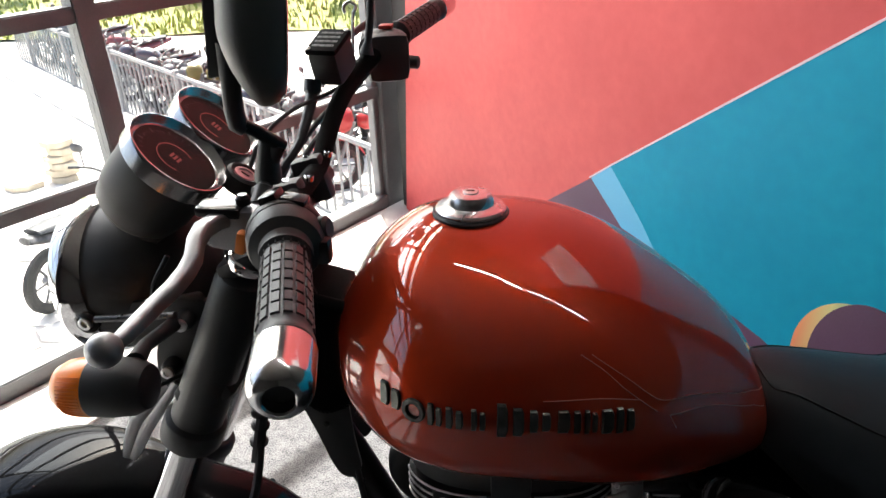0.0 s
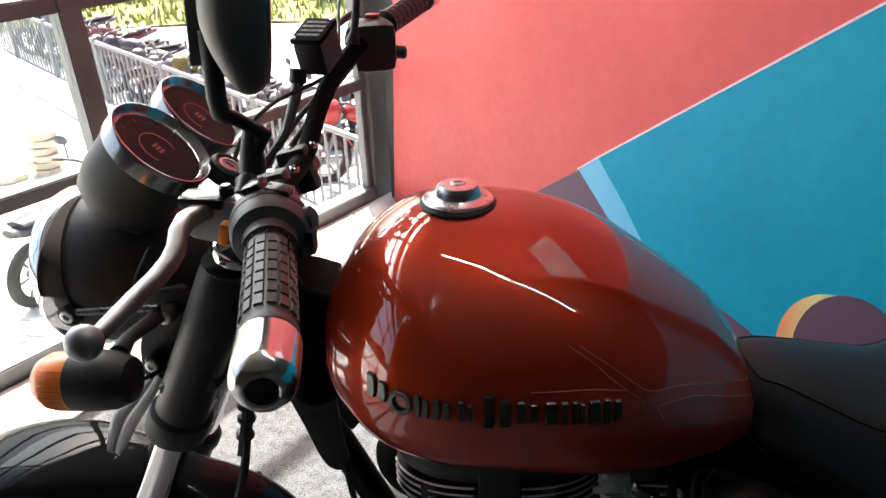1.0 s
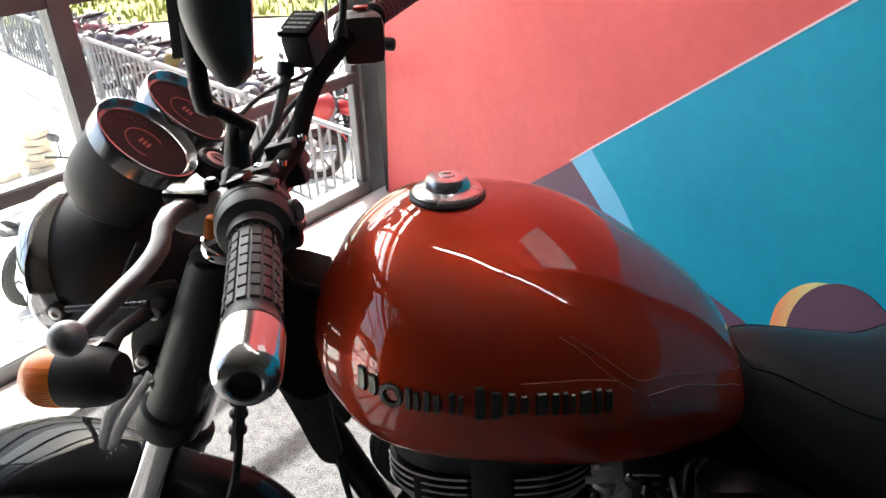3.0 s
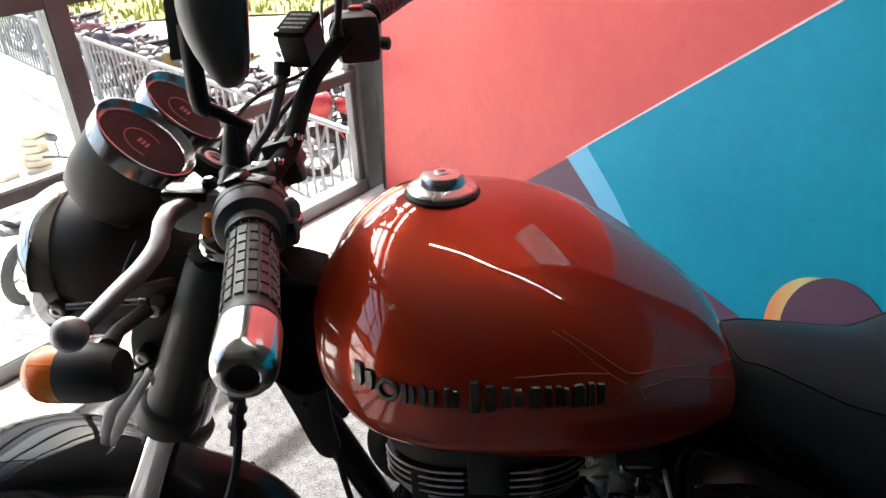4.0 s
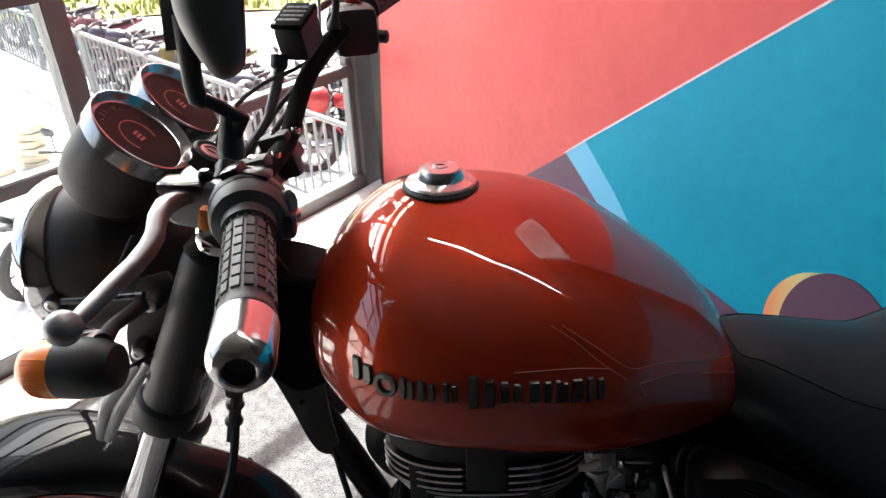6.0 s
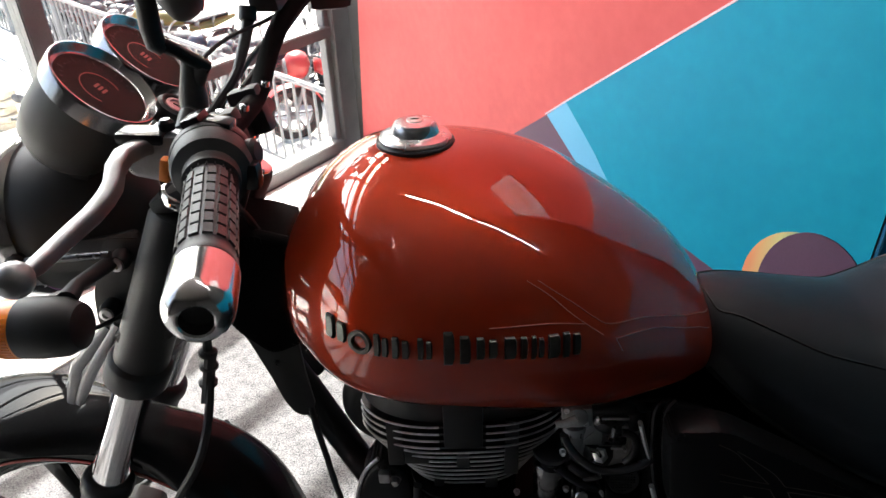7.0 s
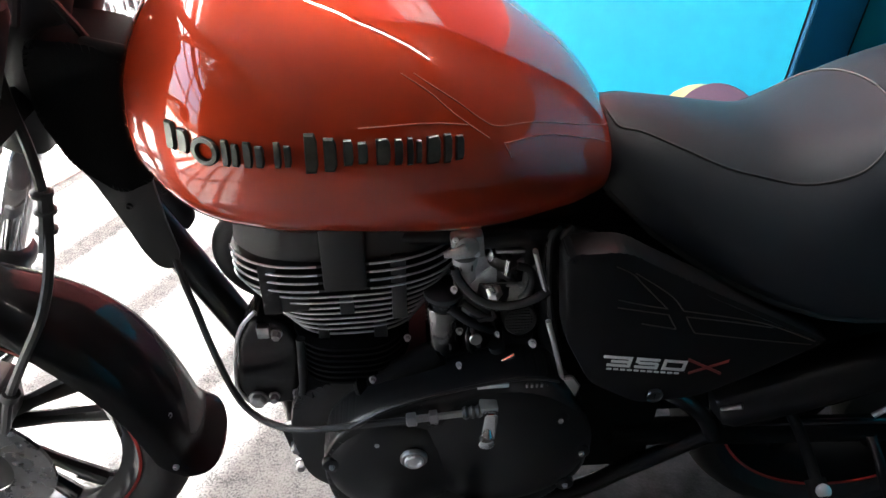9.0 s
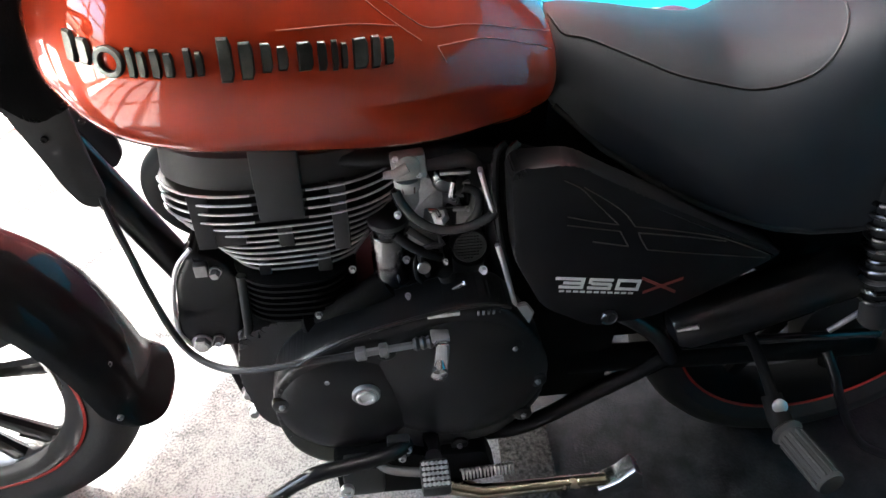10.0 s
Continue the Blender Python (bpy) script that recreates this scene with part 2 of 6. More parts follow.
def fan_mat():
    """The printed fan, yellow running to green and orange across it."""
    m = mat("yellow_green_fan_print", (0.6, 0.5, 0.2), 0.5)
    nt = m.node_tree
    tc, sep, rp = nt.nodes.new("ShaderNodeTexCoord"), nt.nodes.new("ShaderNodeSeparateXYZ"), nt.nodes.new("ShaderNodeValToRGB")
    nt.links.new(tc.outputs["Generated"], sep.inputs[0])
    nt.links.new(sep.outputs[0], rp.inputs[0])
    e = rp.color_ramp.elements
    e[0].color, e[1].color = (0.75, 0.22, 0.09, 1), (0.10, 0.32, 0.22, 1)
    k = rp.color_ramp.elements.new(0.5)
    k.color = (0.62, 0.55, 0.22, 1)
    nt.links.new(rp.outputs[0], nt.nodes["Principled BSDF"].inputs["Base Color"])
    return m


M["fan"] = fan_mat()


# ---- mesh helpers ----
def obj(name, bm, material, parent=None, label="", smooth=True):
    me = bpy.data.meshes.new(name)
    bmesh.ops.recalc_face_normals(bm, faces=bm.faces)
    bm.to_mesh(me)
    bm.free()
    if smooth:
        me.polygons.foreach_set("use_smooth", [True] * len(me.polygons))
        me.set_sharp_from_angle(angle=radians(38))
    me.materials.append(M[material] if isinstance(material, str) else material)
    ob = new(name, me)
    if parent:
        ob.parent = parent
    if label:
        ob["label"] = label
    return ob


def part(name, bm, material, parent, label=""):
    return obj(name, bm, material, parent, label)


def frame_of(axis, hint=(0, 0, 1)):
    a = Vector(axis).normalized()
    h = Vector(hint)
    if abs(a.dot(h.normalized())) > 0.95:
        h = Vector((1, 0, 0)) if abs(a.x) < 0.9 else Vector((0, 1, 0))
    u = h.cross(a).normalized()
    return u, a.cross(u), a


def spline(pts, n=6):
    """A smooth run through the points."""
    p = [Vector(q) for q in pts]
    if len(p) < 3:
        return p
    out = []
    for i in range(len(p) - 1):
        a, b, c, d = p[max(i - 1, 0)], p[i], p[i + 1], p[min(i + 2, len(p) - 1)]
        for k in range(n):
            t = k / n
            out.append(0.5 * ((2 * b) + (c - a) * t + (2 * a - 5 * b + 4 * c - d) * t * t + (3 * b - a - 3 * c + d) * t ** 3))
    return out + [p[-1]]


def loft(rings, closed_ends=True, bm=None, ring_closed=True):
    bm = bm or bmesh.new()
    vs = [[bm.verts.new(p) for p in r] for r in rings]
    n = len(vs[0])
    for a, b in zip(vs, vs[1:]):
        for i in range(n if ring_closed else n - 1):
            j = (i + 1) % n
            bm.faces.new((a[i], a[j], b[j], b[i]))
    if closed_ends:
        bm.faces.new(vs[0][::-1])
        bm.faces.new(vs[-1])
    return bm


def tube(pts, r, seg=12, smooth_n=0, bm=None, flat=1.0):
    p = spline(pts, smooth_n) if smooth_n else [Vector(q) for q in pts]
    rings, u = [], None
    for i, q in enumerate(p):
        d = (p[min(i + 1, len(p) - 1)] - p[max(i - 1, 0)]).normalized()
        if u is None:
            u = frame_of(d)[0]
        u = (u - d * u.dot(d)).normalized()
        v = d.cross(u)
        rr = r[min(i, len(r) - 1)] if isinstance(r, (list, tuple)) else r
        rings.append([q + rr * (math.cos(2 * math.pi * k / seg) * u + flat * math.sin(2 * math.pi * k / seg) * v) for k in range(seg)])
    return loft(rings, True, bm)


def lathe(profile, origin, axis, seg=32, bm=None, caps=True):
    """profile: (radius, distance along the axis)."""
    u, v, a = frame_of(axis)
    o = Vector(origin)
    rings = [[o + a * h + max(r, 1e-5) * (math.cos(2 * math.pi * k / seg) * u + math.sin(2 * math.pi * k / seg) * v) for k in range(seg)] for r, h in profile]
    return loft(rings, caps, bm)


def rbox(c, size, bevel=0.004, rot=None, seg=2, bm=None):
    """A block with rounded edges."""
    own = bmesh.new()
    bmesh.ops.create_cube(own, size=1.0)
    m = Matrix.Translation(Vector(c)) @ (rot.to_4x4() if rot else Matrix.Identity(4)) @ Matrix.Diagonal((*size, 1))
    bmesh.ops.transform(own, matrix=m, verts=own.verts)
    if bevel:
        bmesh.ops.bevel(own, geom=own.edges[:], offset=bevel, segments=seg, profile=0.6, affect="EDGES")
    if bm is None:
        return own
    tmp = bpy.data.meshes.new("t")
    own.to_mesh(tmp)
    own.free()
    bm.from_mesh(tmp)
    bpy.data.meshes.remove(tmp)
    return bm


def prism(poly, place, depth_vec, bevel=0.0, seg=2):
    """A flat outline, laid by place(a, b) and given thickness along depth_vec."""
    bm = bmesh.new()
    d = Vector(depth_vec)
    lo = [bm.verts.new(place(*p)) for p in poly]
    hi = [bm.verts.new(Vector(place(*p)) + d) for p in poly]
    bm.faces.new(lo)
    bm.faces.new(hi[::-1])
    n = len(poly)
    for i in range(n):
        bm.faces.new((lo[i], lo[(i + 1) % n], hi[(i + 1) % n], hi[i]))
    bmesh.ops.recalc_face_normals(bm, faces=bm.faces)
    if bevel:
        bmesh.ops.bevel(bm, geom=[e for e in bm.edges], offset=bevel, segments=seg, profile=0.6, affect="EDGES")
    return bm


def rounded(poly, r, n=4):
    """The outline with its corners rounded."""
    out = []
    k = len(poly)
    for i in range(k):
        a, b, c = (Vector((*poly[j % k], 0)) for j in (i - 1, i, i + 1))
        d1, d2 = (a - b), (c - b)
        q = min(r, d1.length * 0.45, d2.length * 0.45)
        p1, p2 = b + d1.normalized() * q, b + d2.normalized() * q
        for s in range(n + 1):
            t = s / n
            p = p1 * (1 - t) ** 2 + b * 2 * t * (1 - t) + p2 * t * t
            out.append((p.x, p.y))
    return out


def side(y):
    """Lays (x, z) into the upright plane along the motorcycle at y."""
    return lambda a, b: (a, y, b)


def hexbolt(c, axis, r=0.007, h=0.006):
    bm = lathe([(r * 1.25, 0), (r * 1.25, h * 0.25)], c, axis, 18)
    c2 = Vector(c) + Vector(axis).normalized() * h * 0.25
    lathe([(r, 0), (r, h * 0.75), (r * 0.8, h)], c2, axis, 6, bm)
    return bm


def capbolt(c, axis, r=0.006, h=0.005):
    """A round bolt head with a sunk middle."""
    return lathe([(r, 0), (r, h), (r * 0.85, h * 1.2), (r * 0.5, h * 1.2), (r * 0.45, h * 0.5), (r * 0.1, h * 0.5)], c, axis, 18)


# ---- the room ----
def wp(s, z, off=0.0):
    """A point on the window line: s metres from the corner, z up, off into the room."""
    p = WIN_O + WIN_D * s + WIN_N * off
    return Vector((p.x, p.y, z))


def pp(s, z, off=0.0):
    """A point on the painted wall."""
    p = WALL_O + WALL_D * s + WALL_N * off
    return Vector((p.x, p.y, z))


def pp2(s, z, off=0.0):
    """A point on the wall beyond the printed panel's edge, set back behind it."""
    return pp(2.150 + s, z, off - 0.20)


def bar(lay, s0, s1, z0, z1, o0, o1, bevel=0.004, bm=None):
    """A straight block in a wall's own directions."""
    own = bmesh.new()
    v = [own.verts.new(lay(s, z, o)) for s in (s0, s1) for z in (z0, z1) for o in (o0, o1)]
    for f in ((0, 1, 3, 2), (4, 6, 7, 5), (0, 4, 5, 1), (2, 3, 7, 6), (0, 2, 6, 4), (1, 5, 7, 3)):
        own.faces.new([v[i] for i in f])
    bmesh.ops.recalc_face_normals(own, faces=own.faces)
    if bevel:
        bmesh.ops.bevel(own, geom=own.edges[:], offset=bevel, segments=2, affect="EDGES")
    if bm is None:
        return own
    tmp = bpy.data.meshes.new("t")
    own.to_mesh(tmp)
    own.free()
    bm.from_mesh(tmp)
    bpy.data.meshes.remove(tmp)
    return bm


H = 3.40
# floor: carpet over the room, seen from the window to behind the camera
bm = bmesh.new()
n_u, n_v = 40, 40
c0, c1, c2, c3 = wp(0.25, 0, -0.06), wp(-6.3, 0, -0.06), wp(-6.3, 0, 5.8), wp(0.25, 0, 5.8)
grid = [[bm.verts.new(c0.lerp(c1, i / n_u).lerp(c3.lerp(c2, i / n_u), j / n_v)) for j in range(n_v + 1)] for i in range(n_u + 1)]
for i in range(n_u):
    for j in range(n_v):
        bm.faces.new((grid[i][j], grid[i + 1][j], grid[i + 1][j + 1], grid[i][j + 1]))
tagged(obj("floor", bm, "carpet"), "grey flecked carpet floor lit by the window", "floor", kind="structure")

# painted wall: plain plaster behind, print panels on it
tagged(obj("wall_painted", bar(pp, -0.05, 2.139, -0.05, H, -0.36, -0.012, 0), "plaster", smooth=False), "plastered wall behind the printed panels", "wall", kind="structure")
back = obj("wall_print", prism([(0.0, 0.0), (0.105, 0.917), (0.30, H - 0.03), (2.140, H - 0.03), (2.140, 0.0)], lambda s, z: pp(s, z, -0.010), WALL_N * 0.010), "wall_red", smooth=False)
tagged(back, "coral red printed wall panel with turquoise and plum shapes", "wall panel", kind="structure")
obj("blue_field", prism([(1.30, 0.632), (2.140, 1.252), (2.140, 0.0), (2.0, 0.0), (1.98, 0.345), (1.83, 0.391), (1.70, 0.412), (1.60, 0.436), (1.485, 0.463)], lambda s, z: pp(s, z, 0.0), WALL_N * 0.003), "wall_blue", back, smooth=False)
obj("pale_blade", prism([(1.225, 0.573), (1.30, 0.632), (1.42, 0.53), (1.485, 0.463), (1.362, 0.474)], lambda s, z: pp(s, z, 0.0), WALL_N * 0.0035), "wall_light", back, smooth=False)
obj("plum_wedge", prism([(1.02, 0.424), (1.225, 0.573), (1.362, 0.474), (1.485, 0.463), (1.60, 0.436), (1.70, 0.412), (1.83, 0.391), (1.98, 0.345), (2.0, 0.0), (0.6, 0.0)], lambda s, z: pp(s, z, 0.0), WALL_N * 0.0025), "wall_purple", back, smooth=False)
obj("pale_edge", prism([(1.219, 0.571), (1.31, 0.639), (2.140, 1.2515), (2.140, 1.257), (1.305, 0.641), (1.219, 0.575)], lambda s, z: pp(s, z, 0.0), WALL_N * 0.0042), "wall_white", back, smooth=False)


def arc(cx, cz, r, a0, a1, n=20, rz=None):
    rz = rz or r
    return [(cx + r * math.cos(radians(a0 + (a1 - a0) * i / n)), cz + rz * math.sin(radians(a0 + (a1 - a0) * i / n))) for i in range(n + 1)]


obj("plum_hill", prism([(1.945, 0.30)] + arc(2.055, 0.44, 0.118, 185, 55, 16, 0.15) + [(2.138, 0.555), (2.138, 0.30)], lambda s, z: pp(s, z, 0.0), WALL_N * 0.0060), "wall_purple", back, smooth=False)
obj("bright_fan", prism([(1.900, 0.30)] + arc(2.035, 0.43, 0.135, 180, 95, 16, 0.148) + [(2.02, 0.50), (1.985, 0.30)], lambda s, z: pp(s, z, 0.0), WALL_N * 0.0048), "fan", back, smooth=False)
tagged(obj("wall_side", bar(pp2, -0.008, 3.7, -0.05, H, -0.16, -0.004, 0), "plaster", smooth=False), "plastered wall behind the turquoise panel", "wall", kind="structure")
second = obj("wall_print", prism([(0.002, 0.0), (0.002, 1.30), (3.6, 1.30), (3.6, 0.0)], lambda s, z: pp2(s, z, -0.002), WALL_N * 0.006), "wall_blue", smooth=False)
tagged(second, "turquoise printed wall panel beside a dark seam", "wall panel", kind="structure")
obj("panel_side", bar(pp, 2.1405, 2.150, 0.0, H - 0.03, -0.196, 0.0, 0.002), "wall_teal", back, smooth=False)

def strip_light(a, b, r, label):
    """A slim tube lamp under its holder, hung from the ceiling."""
    lamp_bar = tagged(obj("strip_light", tube([a, b], r, 10), "strip"), label, "lamp", "ceiling strip lights")
    part("holder", tube([a + Vector((0, 0, r * 2.6)), b + Vector((0, 0, r * 2.6))], r * 1.4, 8), "label_white", lamp_bar)
    for k in range(3):
        p = a.lerp(b, 0.08 + 0.42 * k)
        part("hanger", tube([p + Vector((0, 0, r * 2.6)), Vector((p.x, p.y, H))], 0.004, 6), "label_white", lamp_bar)


strip_light(Vector((0.20, 0.66, 2.78)), Vector((0.86, 0.17, 2.78)), 0.010, "white strip light hanging under the ceiling")
strip_light(Vector((0.92, 0.14, 2.78)), Vector((2.10, -0.18, 2.78)), 0.004, "very thin white strip light hanging under the ceiling")
poster = tagged(obj("poster", bar(pp, 1.62, 2.12, 1.66, 2.26, 0.006, 0.011, 0), "poster_white", smooth=False), "white printed poster high on the painted wall", "poster")
for k, (a, b, z) in enumerate(((1.66, 1.97, 2.17), (1.66, 2.07, 2.06), (1.66, 1.91, 1.95), (1.66, 2.03, 1.85), (1.66, 1.86, 1.75))):
    part("printed_bar", bar(pp, a, b, z - 0.022, z + 0.022, 0.0112, 0.0118, 0), "rim_red" if k < 3 else "poster_ink", poster)

# the other two walls and the ceiling, behind the camera
tagged(obj("wall_back", bar(lambda s, z, o: wp(s, z, 5.8 + o), -6.4, 0.4, -0.05, H, 0, 0.15, 0), "plaster", smooth=False), "dark plastered wall", "wall", kind="structure")


tagged(obj("wall_far", bar(lambda s, z, o: wp(-6.3 - o, z, s), -0.1, 5.95, -0.05, H, 0, 0.15, 0), "plaster", smooth=False), "dark plastered wall", "wall", kind="structure")
bm = bmesh.new()
vs = [wp(0.5, H, -0.62), wp(-6.6, H, -0.62), wp(-6.6, H, 6.0), wp(0.5, H, 6.0)]     # drawn out past the window as unseen eaves, added to cut off high sun
loft([[v for v in vs], [v + Vector((0, 0, 0.12)) for v in vs]], True, bm)
tagged(obj("ceiling", bm, "ceiling", smooth=False), "grey plastered ceiling", "ceiling", kind="structure")

# window wall: grey metal bars and panes
MULL = [-1.155 - 1.15 * i for i in range(4)]
RAILS = [0.533, 1.025, 1.52, 2.02, 2.34, 2.52, 2.95]
win = tagged(new("window_1"), "tall grey metal window wall with small panes", "window", kind="structure")
part("corner_post", bar(wp, -0.012, 0.155, 0.0, H, -0.06, 0.03), "frame_paint", win)
part("corner_stop", bar(wp, -0.040, -0.012, 0.06, H, -0.035, 0.008), "frame_paint", win)
part("bottom_rail", bar(wp, -4.60, -0.012, 0.0, 0.062, -0.05, 0.025), "frame_paint", win)
part("top_rail", bar(wp, -4.60, -0.012, H - 0.09, H, -0.05, 0.025), "frame_paint", win)
for z in RAILS:
    part("rail", bar(wp, -4.60, -0.012, z - 0.023, z + 0.023, -0.035, 0.018), "frame_paint", win)
for s in MULL:
    part("mullion", bar(wp, s - 0.033, s + 0.033, 0.06, H - 0.08, -0.045, 0.022), "frame_paint", win)
ends = [-0.04] + MULL
part("spandrel_band", bar(wp, -4.60, -0.040, 2.34, 2.52, -0.030, 0.012), "frame_paint", win)
levels = [0.06] + RAILS + [H - 0.09]
for i in range(len(ends) - 1):
    for a, b in zip(levels, levels[1:]):
        if 2.3 < a < 2.5:
            continue
        p = part("pane", bar(wp, ends[i + 1] + 0.033, ends[i] - 0.033, a + 0.01, b - 0.01, -0.012, -0.008, 0), "pane", win)
        p.visible_shadow = False
tagged(obj("wall_pier", bar(wp, -6.6, -4.61, 0, H, -0.1, 0.04, 0), "plaster", smooth=False), "plastered pier beside the window wall", "wall", kind="structure")

# Plum added to the hidden foot, to keep it dark behind the rear wheel.
obj("dark_foot", prism([(0.004, 0.0), (0.004, 0.50), (0.4, 0.47), (1.0, 0.36), (2.0, 0.20), (2.4, 0.0)], lambda s, z: pp2(s, z, 0.004), WALL_N * 0.003), "wall_purple", second, smooth=False)
tagged(obj("floor_mat", prism([(0.93, 0.80), (1.26, 0.32), (2.6, 0.08), (2.6, -1.4), (0.89, -1.4)], lambda a, b: (a, b, 0.001), (0, 0, 0.007), 0.002), "slab"), "dark grey mottled rubber mat on the carpet", "floor mat")

# pale tiled strip between the window and the carpet
border = tagged(obj("floor_border", bar(wp, -4.60, 0.14, -0.04, 0.0015, 0.026, 0.318, 0), "border_joint", smooth=False), "pale tiled strip along the window", "floor", kind="structure")
for i in range(12):
    obj("tile", bar(wp, -4.59 + 0.40 * i, -4.196 + 0.40 * i if i < 11 else 0.13, 0.0, 0.0055, 0.029, 0.315, 0.0015), "border_tile", border, smooth=False)


# ---- outside ----
GZ = -1.80
bm = bmesh.new()
R_G = 260.0
lay_c = [wp(s, GZ, o) for s, o in ((R_G, -0.10), (-R_G, -0.10), (-R_G, -R_G), (R_G, -R_G))]
bm.faces.new([bm.verts.new(p) for p in lay_c])
tagged(obj("ground", bm, "paving", smooth=False), "sunlit pale ground outside the window", "ground", kind="structure")
tagged(obj("plinth", bar(wp, -9.0, 0.4, GZ, -0.002, -0.10, -0.02, 0), "kerb", smooth=False), "pale concrete plinth below the window", "wall", kind="structure")


# ---- the motorcycle ----
bike = tagged(new("motorcycle"), "orange-red and black roadster motorcycle with chrome fuel cap on carpet", "motorcycle")
bike.matrix_basis = Matrix.Rotation(radians(-2.65), 4, "X")


def B(name, bm, material, parent=None, label=""):
    return part(name, bm, material, parent or bike, label)


def lerp_rows(rows, x):
    """A smooth curve through rows that start with x."""
    n = len(rows)
    for i in range(n - 1):
        a, b = rows[i], rows[i + 1]
        if a[0] <= x <= b[0]:
            h = b[0] - a[0]
            t = (x - a[0]) / h
            p0, p1 = rows[max(i - 1, 0)], rows[min(i + 2, n - 1)]
            out = [x]
            for k in range(1, len(a)):
                d = (b[k] - a[k]) / h
                da = (a[k] - p0[k]) / (a[0] - p0[0]) if i > 0 else d
                db = (p1[k] - b[k]) / (p1[0] - b[0]) if i < n - 2 else d
                wa, wb = (h / (h + a[0] - p0[0]) if i > 0 else 0), (h / (h + p1[0] - b[0]) if i < n - 2 else 0)
                ma = 0 if da * d <= 0 else da * wa + d * (1 - wa)
                mb = 0 if db * d <= 0 else db * wb + d * (1 - wb)
                lim = 3 * abs(d)
                ma, mb = max(-lim, min(lim, ma)), max(-lim, min(lim, mb))
                out.append((2 * t ** 3 - 3 * t ** 2 + 1) * a[k] + (t ** 3 - 2 * t ** 2 + t) * h * ma + (3 * t ** 2 - 2 * t ** 3) * b[k] + (t ** 3 - t ** 2) * h * mb)
            return out
    return list(rows[0] if x < rows[0][0] else rows[-1])


# tank: x, ridge height, half width, height of the widest line, underside height
TANK = [
    (0.326, 0.846, 0.034, 0.806, 0.796),
    (0.332, 0.864, 0.066, 0.801, 0.780),
    (0.346, 0.889, 0.105, 0.799, 0.757),
    (0.375, 0.929, 0.147, 0.801, 0.730),
    (0.416, 0.961, 0.189, 0.806, 0.712),
    (0.477, 0.977, 0.217, 0.810, 0.702),
    (0.538, 0.976, 0.224, 0.810, 0.699),
    (0.600, 0.967, 0.222, 0.806, 0.695),
    (0.661, 0.945, 0.214, 0.798, 0.692),
    (0.723, 0.908, 0.196, 0.786, 0.693),
    (0.773, 0.874, 0.171, 0.774, 0.699),
    (0.814, 0.841, 0.146, 0.763, 0.707),
    (0.843, 0.806, 0.114, 0.755, 0.721),
    (0.856, 0.783, 0.070, 0.748, 0.738),
]
TANK_UP, TANK_LOW = 2.0, 2.6      # how square the tank's section is, above and below its widest line


def tank_ring(x, n=88, grow=0.0):
    _, zt, w, zm, zb = lerp_rows(TANK, x)
    out = []
    for k in range(n):
        a = 2 * math.pi * k / n
        s, c = math.sin(a), math.cos(a)
        e = 2 / TANK_UP if c > 0 else 2 / TANK_LOW
        y = (w + grow) * math.copysign(abs(s) ** e, s)
        z = zm + ((zt - zm + grow) if c > 0 else (zm - zb + grow)) * math.copysign(abs(c) ** e, c)
        out.append(Vector((x, y, z)))
    return out


def tank_y(x, z):
    """The tank's left flank at x and height z."""
    _, zt, w, zm, zb = lerp_rows(TANK, x)
    c = (z - zm) / ((zt - zm) if z > zm else (zm - zb))
    e = 2 / TANK_UP if z > zm else 2 / TANK_LOW
    s = math.sqrt(max(0, 1 - abs(c) ** (2 / e)))
    return -w * s ** e


xs = [0.326, 0.327, 0.329, 0.332, 0.336, 0.341, 0.347, 0.353] + [0.36 + 0.008 * i for i in range(61)] + [0.845, 0.850, 0.853, 0.856]
tank = B("fuel_tank", loft([tank_ring(x) for x in xs]), "red_paint", None, "glossy orange-red fuel tank")
B("tank_seam", tube([(x, tank_y(x, lerp_rows(TANK, x)[4] + 0.012) - 0.001, lerp_rows(TANK, x)[4] + 0.010) for x in [0.36 + 0.02 * i for i in range(24)]], 0.0022, 6), "red_paint", tank)
CAP = Vector((0.497, 0.0, 0.9755))
UP = Vector((0.01, 0.0, 1.0)).normalized()
cap = B("fuel_cap", lathe([(0.0425, 0.003), (0.043, 0.006), (0.041, 0.0085), (0.032, 0.0100), (0.0285, 0.0115), (0.0270, 0.0190), (0.0235, 0.0240), (0.0150, 0.0255), (0.0, 0.0255)], CAP, UP, 48), "satin_chrome", tank, "polished chrome fuel cap")
B("gasket", lathe([(0.0462, -0.006), (0.0466, 0.0015), (0.0450, 0.0035), (0.0415, 0.0035)], CAP, UP, 48), "rubber", tank, "black rubber ring")
B("keyhole", lathe([(0.0095, 0.0), (0.0095, 0.0012), (0.008, 0.0016), (0.0, 0.0016)], CAP + UP * 0.0253, UP, 24), "steel", cap)
B("key_slot", rbox(CAP + UP * 0.0272, (0.010, 0.0022, 0.0012), 0.0003), "thread", cap)
# raised badge: plain metal shapes in its size
letters = [(0.412, 0.436, 0.829, 0.853), (0.465, 0.481, 0.825, 0.848), (0.484, 0.503, 0.826, 0.848), (0.510, 0.526, 0.827, 0.849),
           (0.536, 0.566, 0.822, 0.856), (0.569, 0.592, 0.828, 0.850), (0.597, 0.609, 0.827, 0.849), (0.613, 0.620, 0.826, 0.848), (0.624, 0.638, 0.825, 0.848), (0.641, 0.653, 0.824, 0.847), (0.656, 0.676, 0.823, 0.847)]
